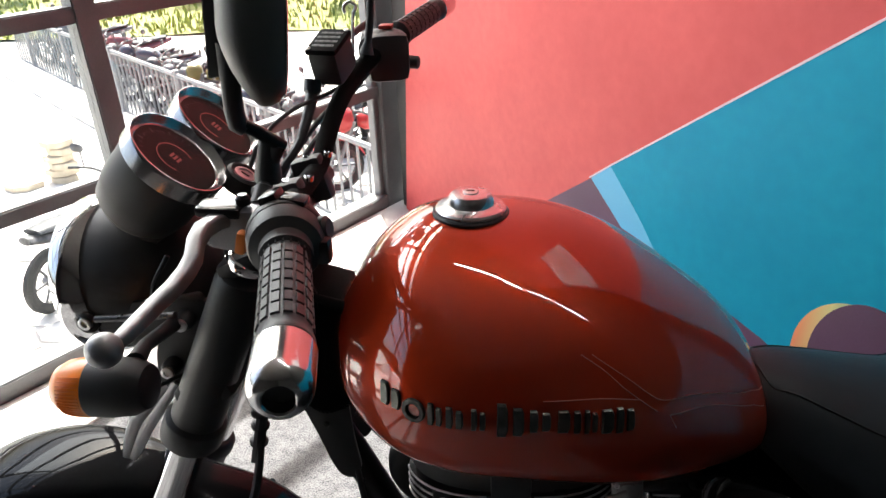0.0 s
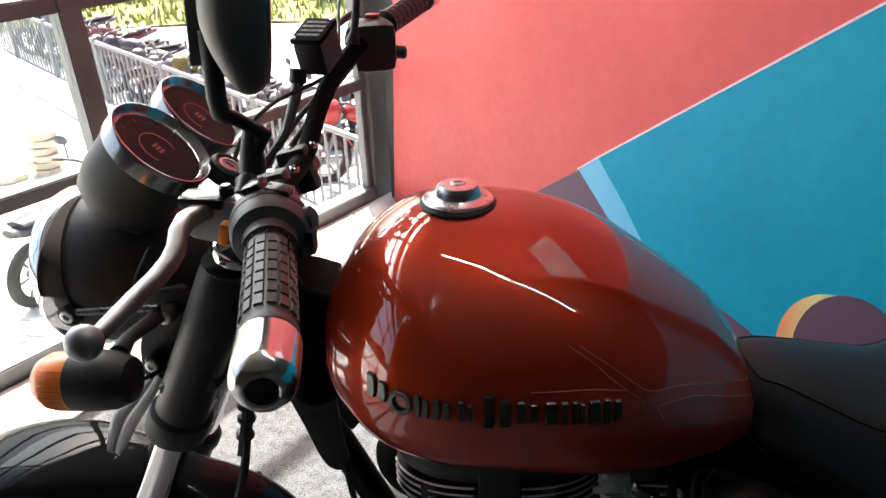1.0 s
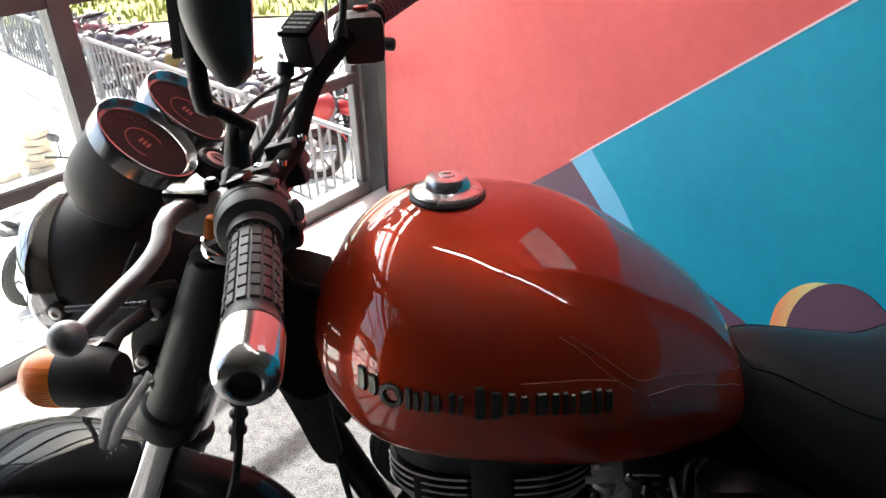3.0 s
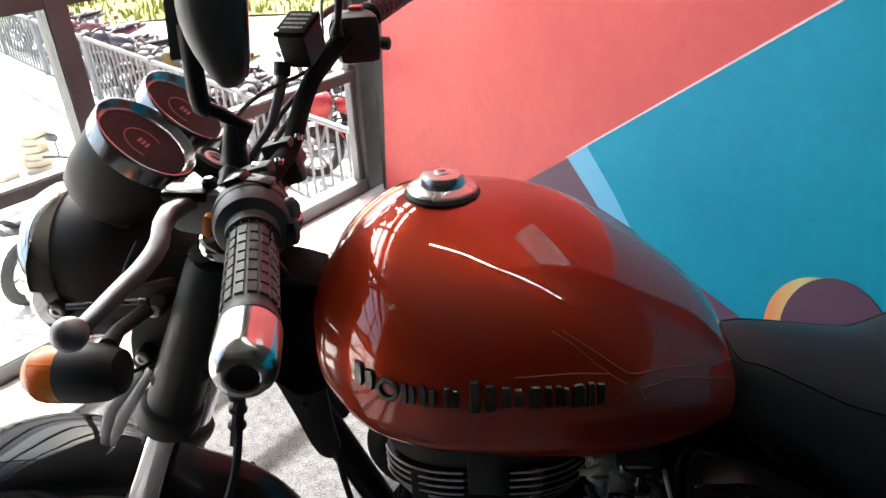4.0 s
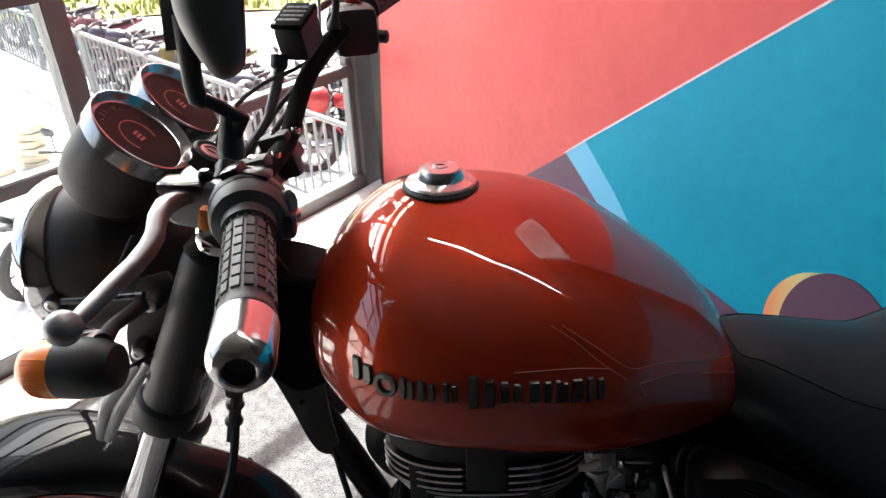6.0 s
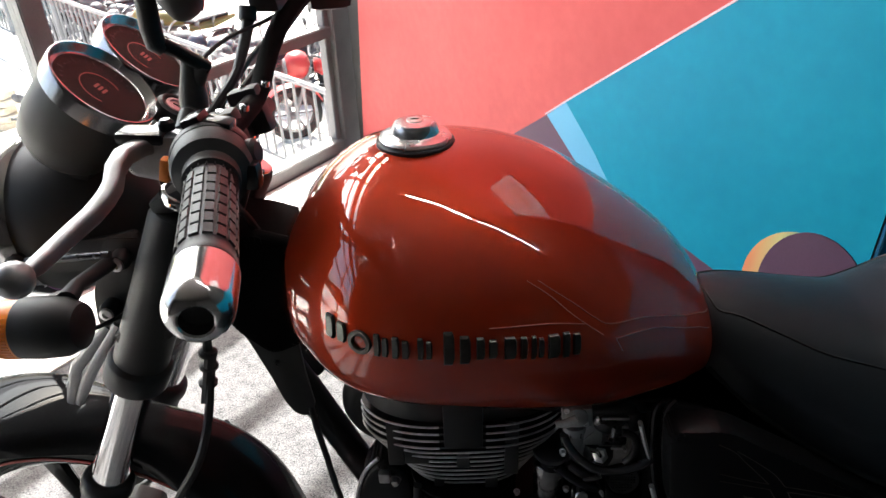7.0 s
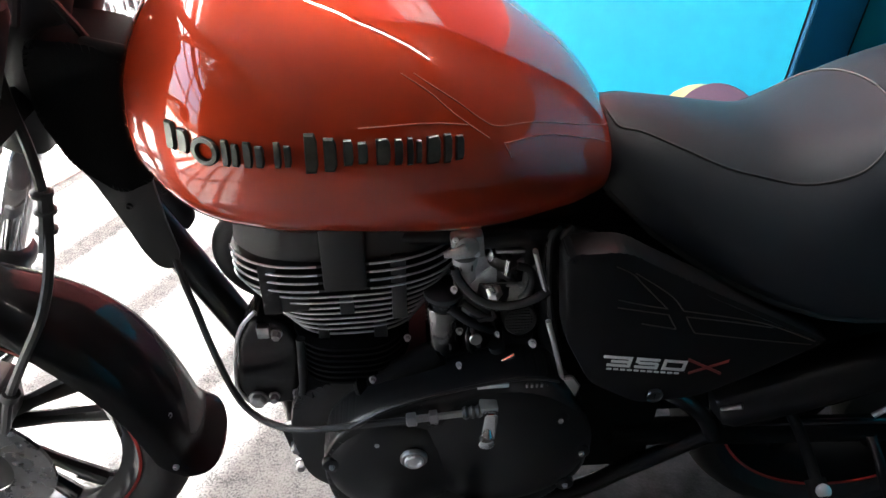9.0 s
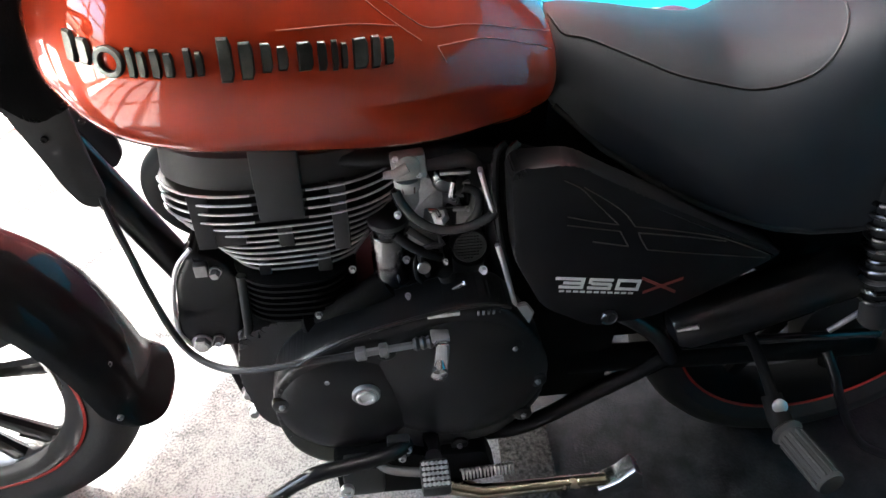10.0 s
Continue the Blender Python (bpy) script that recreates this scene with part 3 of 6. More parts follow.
badge = B("badge", rbox((0.547, tank_y(0.547, 0.838) + 0.004, 0.838), (0.02, 0.004, 0.004), 0.001), "badge_metal", tank, "raised dark metal badge strip")


def on_tank(x, z, off):
    y = tank_y(x, z)
    dx = (tank_y(x + 0.004, z) - tank_y(x - 0.004, z)) / 0.008
    dz = (tank_y(x, z + 0.004) - tank_y(x, z - 0.004)) / 0.008
    n = Vector((dx, -1, dz)).normalized()
    return Vector((x, y, z)) + n * off


def tank_plate(x0, x1, z0, z1, off=0.004, cut=0.2, nx=3, inset=0.0015):
    """A raised plate that follows the flank, with bevelled edges and notched corners."""
    dx, dz = (x1 - x0) * cut, (z1 - z0) * cut
    ring = [(x0, z0), (x1 - dx, z0), (x1, z0 + dz), (x1, z1 - dz), (x1 - dx, z1), (x0, z1)]
    cx, cz = (x0 + x1) / 2, (z0 + z1) / 2
    def sc(p, q):
        return (p[0] + (cx - p[0]) * q, p[1] + (cz - p[1]) * q)
    bm = bmesh.new()
    rings = [[on_tank(*p, -0.001) for p in ring], [on_tank(*p, off * 0.6) for p in ring], [on_tank(*sc(p, 0.14), off) for p in ring]]
    loft(rings, False, bm)
    bm.verts.ensure_lookup_table()
    bm.faces.new(bm.verts[-6:])
    return bm


for x0, x1, z0, z1 in letters:
    w = x1 - x0
    for a0, a1, lo, hi in (((0.0, 0.36, 0.0, 1.0), (0.54, 0.90, 0.04, 0.88)) if w > 0.014 else ((0.0, 1.0, 0.0, 1.0),)):
        B("raised_mark", tank_plate(x0 + w * a0, x0 + w * a1, z0 + (z1 - z0) * lo, z0 + (z1 - z0) * hi), "badge_metal", badge)

oval = [[on_tank(0.449 + q * 0.0125 * math.cos(2 * math.pi * k / 28), 0.8355 + q * 0.0125 * math.sin(2 * math.pi * k / 28), h) for k in range(28)]
        for q, h in ((1.0, -0.001), (1.0, 0.0026), (0.93, 0.004), (0.64, 0.004), (0.57, 0.0026), (0.57, -0.001))]
B("raised_mark", loft(oval, False), "badge_metal", badge)


def surf_line(pts, fn, off, w, bm=None):
    """A thin stripe that follows a surface."""
    return tube([fn(x, z, off) for x, z in pts], w, 5, 0, bm, 0.6)


for pts in ([(0.620, 0.894), (0.644, 0.879), (0.667, 0.860), (0.699, 0.836)], [(0.631, 0.893), (0.667, 0.870), (0.690, 0.853), (0.707, 0.8435), (0.747, 0.836), (0.810, 0.812), (0.838, 0.797)],
            [(0.713, 0.829), (0.757, 0.8235), (0.810, 0.802), (0.835, 0.788)], [(0.713, 0.829), (0.7205, 0.815)], [(0.582, 0.858), (0.640, 0.857), (0.680, 0.850)]):
    q = spline([(a, 0, b) for a, b in pts], 4)
    B("pinstripe", surf_line([(v.x, v.z) for v in q], on_tank, 0.0001, 0.0008), "tank_line", tank)

# seat: x, top, half width, lower edge; its middle line lies at SEAT_Y
SEAT_Y = -0.034
SEAT = [
    (0.832, 0.786, 0.030, 0.745), (0.840, 0.795, 0.050, 0.728), (0.862, 0.799, 0.072, 0.705), (0.920, 0.792, 0.104, 0.664), (0.985, 0.780, 0.130, 0.630),
    (1.045, 0.774, 0.143, 0.604), (1.095, 0.782, 0.148, 0.588), (1.135, 0.797, 0.148, 0.580), (1.180, 0.818, 0.147, 0.575),
    (1.260, 0.845, 0.145, 0.580), (1.400, 0.868, 0.140, 0.610), (1.520, 0.875, 0.120, 0.66), (1.58, 0.865, 0.07, 0.70)]


def seat_top(x, y):
    """Height of the seat's rounded crown at y from its middle line."""
    _, zt, w, zb = lerp_rows(SEAT, x)
    zm = zb + 0.34 * (zt - zb)
    u = min(1.0, abs(y) / w)
    k = min(1.0, max(0.0, (x - 1.03) / 0.13))
    return zm + (zt - zm) * (1 - u ** (2.4 + 3.2 * k * k * (3 - 2 * k))) ** 0.62


def seat_ring(x):
    _, zt, w, zb = lerp_rows(SEAT, x)
    zm = zb + 0.34 * (zt - zb)
    half = [(w * math.sin(math.pi / 2 * k / 18), seat_top(x, w * math.sin(math.pi / 2 * k / 18))) for k in range(19)]
    for k in range(1, 7):
        u = k / 6
        half.append((w * (1 - 0.06 * u ** 1.5), zm - (zm - zb) * u))
    half += [(w * 0.86, zb - 0.004), (w * 0.5, zb + 0.01), (0.0, zb + 0.012)]
    return [Vector((x, SEAT_Y + y, z)) for y, z in half] + [Vector((x, SEAT_Y - y, z)) for y, z in half[-2:0:-1]]


sx = [0.832, 0.835, 0.840, 0.848] + [0.86 + 0.015 * i for i in range(48)]
seat = B("seat", loft([seat_ring(x) for x in sx]), "vinyl", None, "black stepped vinyl seat with stitched piping")


def on_seat(x, y):
    return Vector((x, SEAT_Y + y, seat_top(x, y) + 0.0005))


pip = [(0.846, 0.012), (0.850, 0.030), (0.858, 0.043), (0.880, 0.051), (0.919, 0.067), (0.970, 0.086), (1.029, 0.097), (1.083, 0.108), (1.114, 0.107), (1.138, 0.087), (1.158, 0.045), (1.164, 0.0)]
run = [(v.x, v.y) for v in spline([(a, b, 0) for a, b in pip], 6)]
B("piping", tube([on_seat(x, -y) for x, y in run], 0.0013, 8), "thread", seat)
B("piping", tube([on_seat(x, y) for x, y in run], 0.0019, 8), "thread", seat)
front = [on_seat(0.842, y * 0.005) for y in range(-8, 9)]
B("piping", tube(front, 0.0018, 8), "thread", seat)
lower = [Vector((x, SEAT_Y - lerp_rows(SEAT, x)[2] * 0.94, lerp_rows(SEAT, x)[3])) for x in [0.85 + 0.05 * i for i in range(13)]]
B("seat_trim", tube(lower, 0.004, 8), "satin_black", seat)

# side panel, frame and their marks
SP = [(0.784, 0.700), (0.850, 0.702), (0.925, 0.660), (1.108, 0.566), (1.105, 0.556), (1.045, 0.515), (0.975, 0.474), (0.900, 0.466), (0.835, 0.505), (0.797, 0.580)]
panel = B("side_panel", prism(rounded(SP, 0.018), side(-0.150), (0, -0.042, 0), 0.008), "panel_black", None, "gloss black side panel with pale marks")
PY = -0.1925


def decal(u, v):
    """A point of the slanted side-panel mark: u along it, v up."""
    return (0.852 + u - 0.10 * (0.018 - v), 0.5375 - 0.145 * u + v)


def decal_bar(u0, u1, v0, v1):
    poly = [decal(u0, v0), decal(u1, v0), decal(u1, v1), decal(u0, v1)]
    B("printed_mark", prism(poly, side(PY), (0, -0.0006, 0)), "white_mark", panel)


DW, DH, DT = 0.0285, 0.0165, 0.0040
BARS = {"top": (0, DW, DH - DT, DH), "mid": (0.004, DW - 0.0012, (DH - DT) / 2, (DH + DT) / 2), "low": (0, DW, 0, DT),
        "ru": (DW - DT, DW, DH / 2, DH - DT), "rl": (DW - DT, DW, DT, DH / 2), "lu": (0, DT, DH / 2, DH - DT), "ll": (0, DT, DT, DH / 2)}
for k, strokes in enumerate(("top mid low ru rl", "top mid low lu rl", "top low ru rl lu ll")):
    for n in strokes.split():
        u0, u1, v0, v1 = BARS[n]
        u0 -= 0.006 if k == 0 and n == "top" else 0.0
        decal_bar(u0 + 0.0335 * k, u1 + 0.0335 * k, v0, v1)
for k in range(11):
    decal_bar(0.0015 + 0.0083 * k, 0.0075 + 0.0083 * k, -0.0056, -0.0030)
for a, b in (((0.947, 0.543), (0.992, 0.517)), ((0.952, 0.520), (0.997, 0.538))):
    d = 0.0022
    B("printed_mark", prism([(a[0], a[1] - d), (b[0], b[1] - d), (b[0], b[1] + d), (a[0], a[1] + d)], side(PY), (0, -0.0006, 0)), "red_mark", panel)
for pts in ([(0.840, 0.684), (0.859, 0.673), (0.873, 0.658), (0.906, 0.623)], [(0.849, 0.638), (0.880, 0.629), (0.906, 0.623)],
            [(0.862, 0.674), (0.888, 0.656), (0.910, 0.638), (0.925, 0.619)], [(0.925, 0.619), (0.985, 0.606), (1.031, 0.593), (1.092, 0.565)],
            [(1.035, 0.589), (0.985, 0.600), (0.930, 0.610)], [(0.930, 0.610), (0.937, 0.597), (0.945, 0.585)], [(0.945, 0.585), (1.016, 0.572), (1.090, 0.560)],
            [(0.850, 0.627), (0.909, 0.614)], [(0.909, 0.614), (0.922, 0.592)], [(0.922, 0.592), (0.881, 0.602)]):
    q = spline([(a, PY - 0.0003, b) for a, b in pts], 4)
    B("pinstripe", tube(q, 0.0007, 5), "grey_mark", panel)
B("lock", lathe([(0.0105, 0), (0.0105, 0.003), (0.0095, 0.0045), (0.008, 0.003), (0.0, 0.003)], (0.917, -0.192, 0.484), (0, -1, 0), 24), "dark_steel", panel)
B("lock_slot", rbox((0.917, -0.1955, 0.484), (0.002, 0.001, 0.009), 0.0002), "thread", panel)

for y in (-0.105, 0.105):
    B("frame_rail", tube([(0.36, y * 0.5, 0.78), (0.55, y, 0.685), (0.80, y, 0.665), (0.95, y, 0.60), (1.20, y, 0.585), (1.50, y, 0.62)], 0.014, 10, 5), "gloss_black")
    B("frame_tube", tube([(0.79, y, 0.67), (0.80, y, 0.52), (0.86, y, 0.36), (0.90, y, 0.30)], 0.016, 10, 5), "gloss_black")
    B("frame_tube", tube([(1.04, y * 1.35, 0.345), (0.95, y * 1.35, 0.285), (0.83, y * 1.3, 0.205), (0.72, y, 0.18)], 0.013, 10, 4), "gloss_black")
    B("frame_tube", tube([(0.90, y * 1.3, 0.47), (1.00, y * 1.4, 0.405), (1.04, y * 1.4, 0.345)], 0.012, 10, 4), "gloss_black")
for y in (-0.046, 0.040):
    B("gusset_plate", prism(rounded([(0.282, 0.800), (0.248, 0.752), (0.268, 0.712), (0.288, 0.655), (0.300, 0.614), (0.312, 0.590), (0.329, 0.584), (0.343, 0.604), (0.336, 0.660), (0.330, 0.770)], 0.008), side(y), (0, 0.006, 0), 0.0012), "satin_black")
# Added filler; its near-black colour stands for the shade behind the fork.
B("headstock_filler", prism(rounded([(0.250, 0.885), (0.300, 0.880), (0.345, 0.866), (0.348, 0.760), (0.345, 0.720), (0.300, 0.700), (0.255, 0.740), (0.235, 0.800), (0.240, 0.860)], 0.015), side(-0.058), (0, 0.105, 0), 0.008), "void_black", None, "black filler block between fork and tank")
lock = B("steering_lock", lathe([(0.020, -0.075), (0.022, -0.010), (0.021, -0.002), (0.019, 0.0)], (0.277, 0.078, 0.912), (0.42, 0, 0.9), 28), "satin_black", None, "black steering lock with a bright top")
B("lock_top", lathe([(0.0185, -0.001), (0.0185, 0.003), (0.015, 0.0055), (0.009, 0.005), (0.0, 0.005)], (0.277, 0.078, 0.912), (0.42, 0, 0.9), 28), "chrome", lock)
B("tank_mount", tube([(0.300, -0.045, 0.872), (0.350, -0.050, 0.862)], 0.010, 12), "void_black")
B("down_tube", tube([(0.262, 0, 0.722), (0.3308, 0, 0.5725), (0.3965, 0, 0.429), (0.440, 0, 0.32), (0.450, 0, 0.20)], 0.023, 16, 4), "gloss_black")
B("head_tube", tube([(0.185, 0, 0.745), (0.265, 0, 0.935)], 0.030, 18), "satin_black")
for p in ((0.340, 0.586), (0.300, 0.68), (0.345, 0.70)):
    B("bolt", capbolt((p[0], -0.046, p[1]), (0, -1, 0), 0.004, 0.003), "satin_black")


# ---- wheels ----
def wheel(name, c, r_tyre, w_tyre, r_rim, spokes, finish="gloss_black"):
    """Tyre, cast rim with paired spokes, hub and a red rim stripe."""
    cx, cz = c
    def ring(prof, seg=72):
        bm = bmesh.new()
        rows = [[Vector((cx + r * math.cos(2 * math.pi * k / seg), y, cz + r * math.sin(2 * math.pi * k / seg))) for r, y in prof] for k in range(seg)]
        vs = [[bm.verts.new(p) for p in row] for row in rows]
        n = len(prof)
        for a in range(seg):
            for b in range(n):
                bm.faces.new((vs[a][b], vs[(a + 1) % seg][b], vs[(a + 1) % seg][(b + 1) % n], vs[a][(b + 1) % n]))
        return bm
    h = w_tyre / 2
    t = r_tyre - r_rim
    prof = [(r_rim, -h * 0.62), (r_rim + t * 0.3, -h * 0.96), (r_rim + t * 0.55, -h), (r_rim + t * 0.78, -h * 0.88), (r_rim + t * 0.93, -h * 0.6), (r_tyre, -h * 0.22), (r_tyre, h * 0.22),
            (r_rim + t * 0.93, h * 0.6), (r_rim + t * 0.78, h * 0.88), (r_rim + t * 0.55, h), (r_rim + t * 0.3, h * 0.96), (r_rim, h * 0.62)]
    w = B(name, ring(prof), "tyre", None, "black tyre on a cast wheel")
    B("rim", ring([(r_rim + 0.006, -h * 0.64), (r_rim - 0.002, -h * 0.70), (r_rim - 0.012, -h * 0.62), (r_rim - 0.03, -h * 0.35), (r_rim - 0.034, 0), (r_rim - 0.03, h * 0.35), (r_rim - 0.012, h * 0.62), (r_rim - 0.002, h * 0.70), (r_rim + 0.006, h * 0.64)]), finish, w, "black cast rim")
    B("rim_stripe", ring([(r_rim + 0.0025, -h * 0.700), (r_rim + 0.0025, -h * 0.742), (r_rim - 0.0015, -h * 0.745), (r_rim - 0.0015, -h * 0.700)], 96), "rim_red", w, "thin red rim stripe")
    B("hub", lathe([(0.030, -0.065), (0.048, -0.055), (0.052, -0.03), (0.052, 0.03), (0.048, 0.055), (0.030, 0.065)], (cx, 0, cz), (0, 1, 0), 32), "satin_black", w)
    for k in range(spokes):
        a0 = 2 * math.pi * (k // 2) / (spokes / 2) + 0.30
        sp = 0.16 if k % 2 else -0.16
        p0 = Vector((cx + 0.045 * math.cos(a0 + sp * 0.8), 0, cz + 0.045 * math.sin(a0 + sp * 0.8)))
        p1 = Vector((cx + (r_rim - 0.028) * math.cos(a0 + sp * 1.1), 0, cz + (r_rim - 0.028) * math.sin(a0 + sp * 1.1)))
        B("spoke", tube([p0, p0.lerp(p1, 0.5), p1], [0.011, 0.0085, 0.012], 8, 0, None, 1.5), finish, w)
    a = radians(-50)
    B("valve", tube([(cx + (r_rim - 0.033) * math.cos(a), 0, cz + (r_rim - 0.033) * math.sin(a)), (cx + (r_rim - 0.07) * math.cos(a), -0.004, cz + (r_rim - 0.07) * math.sin(a))], 0.0045, 8), "rubber", w)
    return w


WHEEL_M = Matrix.Rotation(radians(2.65), 4, "X") @ Matrix.Translation((-0.015, -0.036, 0.318)) @ Matrix.Rotation(-0.015, 4, "Z") @ Matrix.Rotation(0.045, 4, "X")
fw = wheel("front_wheel", (0.0, 0.0), 0.318, 0.092, 0.244, 10)
fw.matrix_basis = WHEEL_M
rw = wheel("rear_wheel", (1.35, 0.31), 0.308, 0.125, 0.243, 10, "void_black")


def disc(cx, cz, y, r0, r1):
    bm = bmesh.new()
    rings = [[Vector((cx + r * math.cos(2 * math.pi * k / 64), yy, cz + r * math.sin(2 * math.pi * k / 64))) for k in range(64)] for r, yy in ((r0, y), (r1, y), (r1, y - 0.005), (r0, y - 0.005))]
    rings.append(rings[0])
    loft(rings, False, bm)
    bmesh.ops.remove_doubles(bm, verts=bm.verts, dist=1e-6)
    return bm


dk = B("brake_disc", disc(0.0, 0.0, -0.062, 0.085, 0.140), "dark_steel", fw, "drilled steel brake disc")
for k in range(30):
    a = 2 * math.pi * k / 30
    r = 0.100 + 0.012 * (k % 3)
    B("drilled_hole", lathe([(0.0035, 0), (0.0035, 0.0006)], (r * math.cos(a), -0.0670, r * math.sin(a)), (0, -1, 0), 8), "thread", dk)
B("disc_carrier", lathe([(0.09, 0), (0.085, 0.006), (0.05, 0.008), (0.04, 0.012)], (0.0, -0.054, 0.0), (0, -1, 0), 24), "satin_black", fw)
cal = B("brake_caliper", prism(rounded([(0.02, 0.40), (0.055, 0.46), (0.10, 0.44), (0.085, 0.37), (0.05, 0.34)], 0.012), side(-0.055), (0, -0.055, 0), 0.006), "satin_black", None, "black brake caliper")
B("bolt", hexbolt((0.055, -0.110, 0.42), (0, -1, 0), 0.006), "dull_steel", cal)
B("bolt", hexbolt((0.065, -0.110, 0.375), (0, -1, 0), 0.006), "dull_steel", cal)

# front mudguard: an arched shell with rolled edges
FC = Vector((-0.02, 0, -0.02))


def fender(a0, a1, r0, half, n=44, flare=0.0, ends=1):
    rings = []
    for i in range(n + 1):
        u = i / n
        a = radians(a0 + (a1 - a0) * u)
        fl = flare * max(0.0, 1 - u * 24) ** 2.0 - 0.009 * math.exp(-((math.degrees(a) - 12) / 16) ** 2)
        rad, tang = Vector((math.cos(a), 0, math.sin(a))), Vector((-math.sin(a), 0, math.cos(a)))
        drop = 0.040
        tip = max(0.0, 1 - u * 14)
        row = []
        for k in range(17):
            b = math.pi * (k / 16) - math.pi / 2
            pinch = 0.026 * math.exp(-((math.degrees(a) - 66) / 17) ** 2)
            y = (half - pinch) * math.copysign(abs(math.sin(b)) ** 0.8, math.sin(b))
            rr = r0 + fl - drop * (1 - abs(math.cos(b)) ** 0.75)
            row.append(FC + rad * rr + Vector((0, y, 0)) - tang * (0.026 * tip * (1 - abs(y / half) ** 2)))
        inner = [FC + (p - FC) * 0.991 + Vector((0, -p.y * 0.03, 0)) for p in row[::-1]]
        rings.append(row + inner)
    return loft(rings)


mg = B("front_mudguard", fender(-2.5, 152, 0.352, 0.073, n=110, flare=0.028), "fender_black", None, "gloss black front mudguard")
mg.matrix_basis = WHEEL_M
for y in (0.078,):
    B("mudguard_stay", tube([(0.0, y * 1.15, 0.015), (0.10, y * 1.12, 0.10), (0.20, y * 0.98, 0.20)], 0.006, 8, 4), "gloss_black", mg)
for a, r, y in ((2, 0.330, -0.0715), (14, 0.336, -0.036)):
    rad = Vector((math.cos(radians(a)), 0, math.sin(radians(a))))
    p = FC + rad * r
    B("rivet", capbolt((p.x, y, p.z), (0, -1, 0) if y < -0.05 else rad - Vector((0, 0.5, 0)), 0.0042, 0.004), "dull_steel", mg)

# ---- fork and steering ----
def fx(z):
    return 0.143 + 0.461 * (z - 0.707)


for y in (-0.122, 0.080):
    ax = Vector((0.461, 0, 1)).normalized()
    def fp(z):
        return Vector((fx(z), y, z))
    leg = B("fork_leg", tube([fp(0.30), fp(0.34), fp(0.53)], [0.024, 0.029, 0.0295], 24), "satin_black", None, "black fork leg with a chrome stanchion")
    B("dust_seal", lathe([(0.030, 0), (0.0345, 0.004), (0.0345, 0.018), (0.030, 0.026), (0.0255, 0.028)], fp(0.522), ax, 28), "rubber", leg)
    B("stanchion", tube([fp(0.53), fp(0.715)], 0.0245, 32), "chrome", leg, "chrome fork stanchion")
    B("fork_shroud", lathe([(0.026, 0.0), (0.0375, 0.0), (0.0385, 0.002), (0.0385, 0.030), (0.0375, 0.032), (0.0325, 0.036), (0.0315, 0.15), (0.0315, 0.242), (0.028, 0.252), (0.02, 0.256)], fp(0.716), ax, 32), "satin_black", leg, "black fork shroud")
    B("fork_cap", lathe([(0.024, 0), (0.0255, 0.006), (0.0245, 0.011), (0.0215, 0.012), (0.019, 0.004), (0.0, 0.004)], fp(0.958), ax, 28), "chrome", leg, "chrome fork cap ring")
    B("axle_clamp", rbox((fx(0.315) - 0.015, y, 0.315), (0.055, 0.05, 0.05), 0.012), "satin_black", leg)
yoke = B("top_yoke", rbox((0.262, 0, 0.968), (0.070, 0.285, 0.022), 0.009, Matrix.Rotation(radians(-24), 3, "Y")), "satin_black", None, "black top fork yoke")
B("yoke_nut", hexbolt((0.262, 0, 0.980), (0.42, 0, 0.9), 0.014, 0.012), "chrome", yoke)
B("lower_yoke", rbox((0.185, 0, 0.795), (0.075, 0.29, 0.035), 0.012, Matrix.Rotation(radians(-24), 3, "Y")), "satin_black")
for y in (-0.045, 0.045):
    cl = B("bar_clamp", rbox((0.292, y, 1.000), (0.040, 0.026, 0.060), 0.007, Matrix.Rotation(radians(-15), 3, "Y")), "satin_black")
    for dx in (-0.014, 0.014):
        B("clamp_bolt", capbolt((0.300 + dx, y, 1.028 + dx * 0.2), (0.2, 0, 1), 0.0055, 0.005), "chrome", cl)

BAR_L = [(0.298, 0.0, 1.012), (0.300, -0.06, 1.014), (0.313, -0.13, 1.035), (0.334, -0.19, 1.058), (0.358, -0.245, 1.068), (0.384, -0.32, 1.067), (0.4115, -0.442, 1.0622)]
BAR_R = [(0.298, 0.0, 1.012), (0.299, 0.06, 1.018), (0.303, 0.13, 1.058), (0.318, 0.19, 1.095), (0.340, 0.25, 1.118), (0.362, 0.33, 1.133), (0.411, 0.462, 1.156)]
B("handlebar", tube([p for p in BAR_L[::-1]] + BAR_R[1:], 0.0125, 16, 6), "void_black", None, "black tubular handlebar")


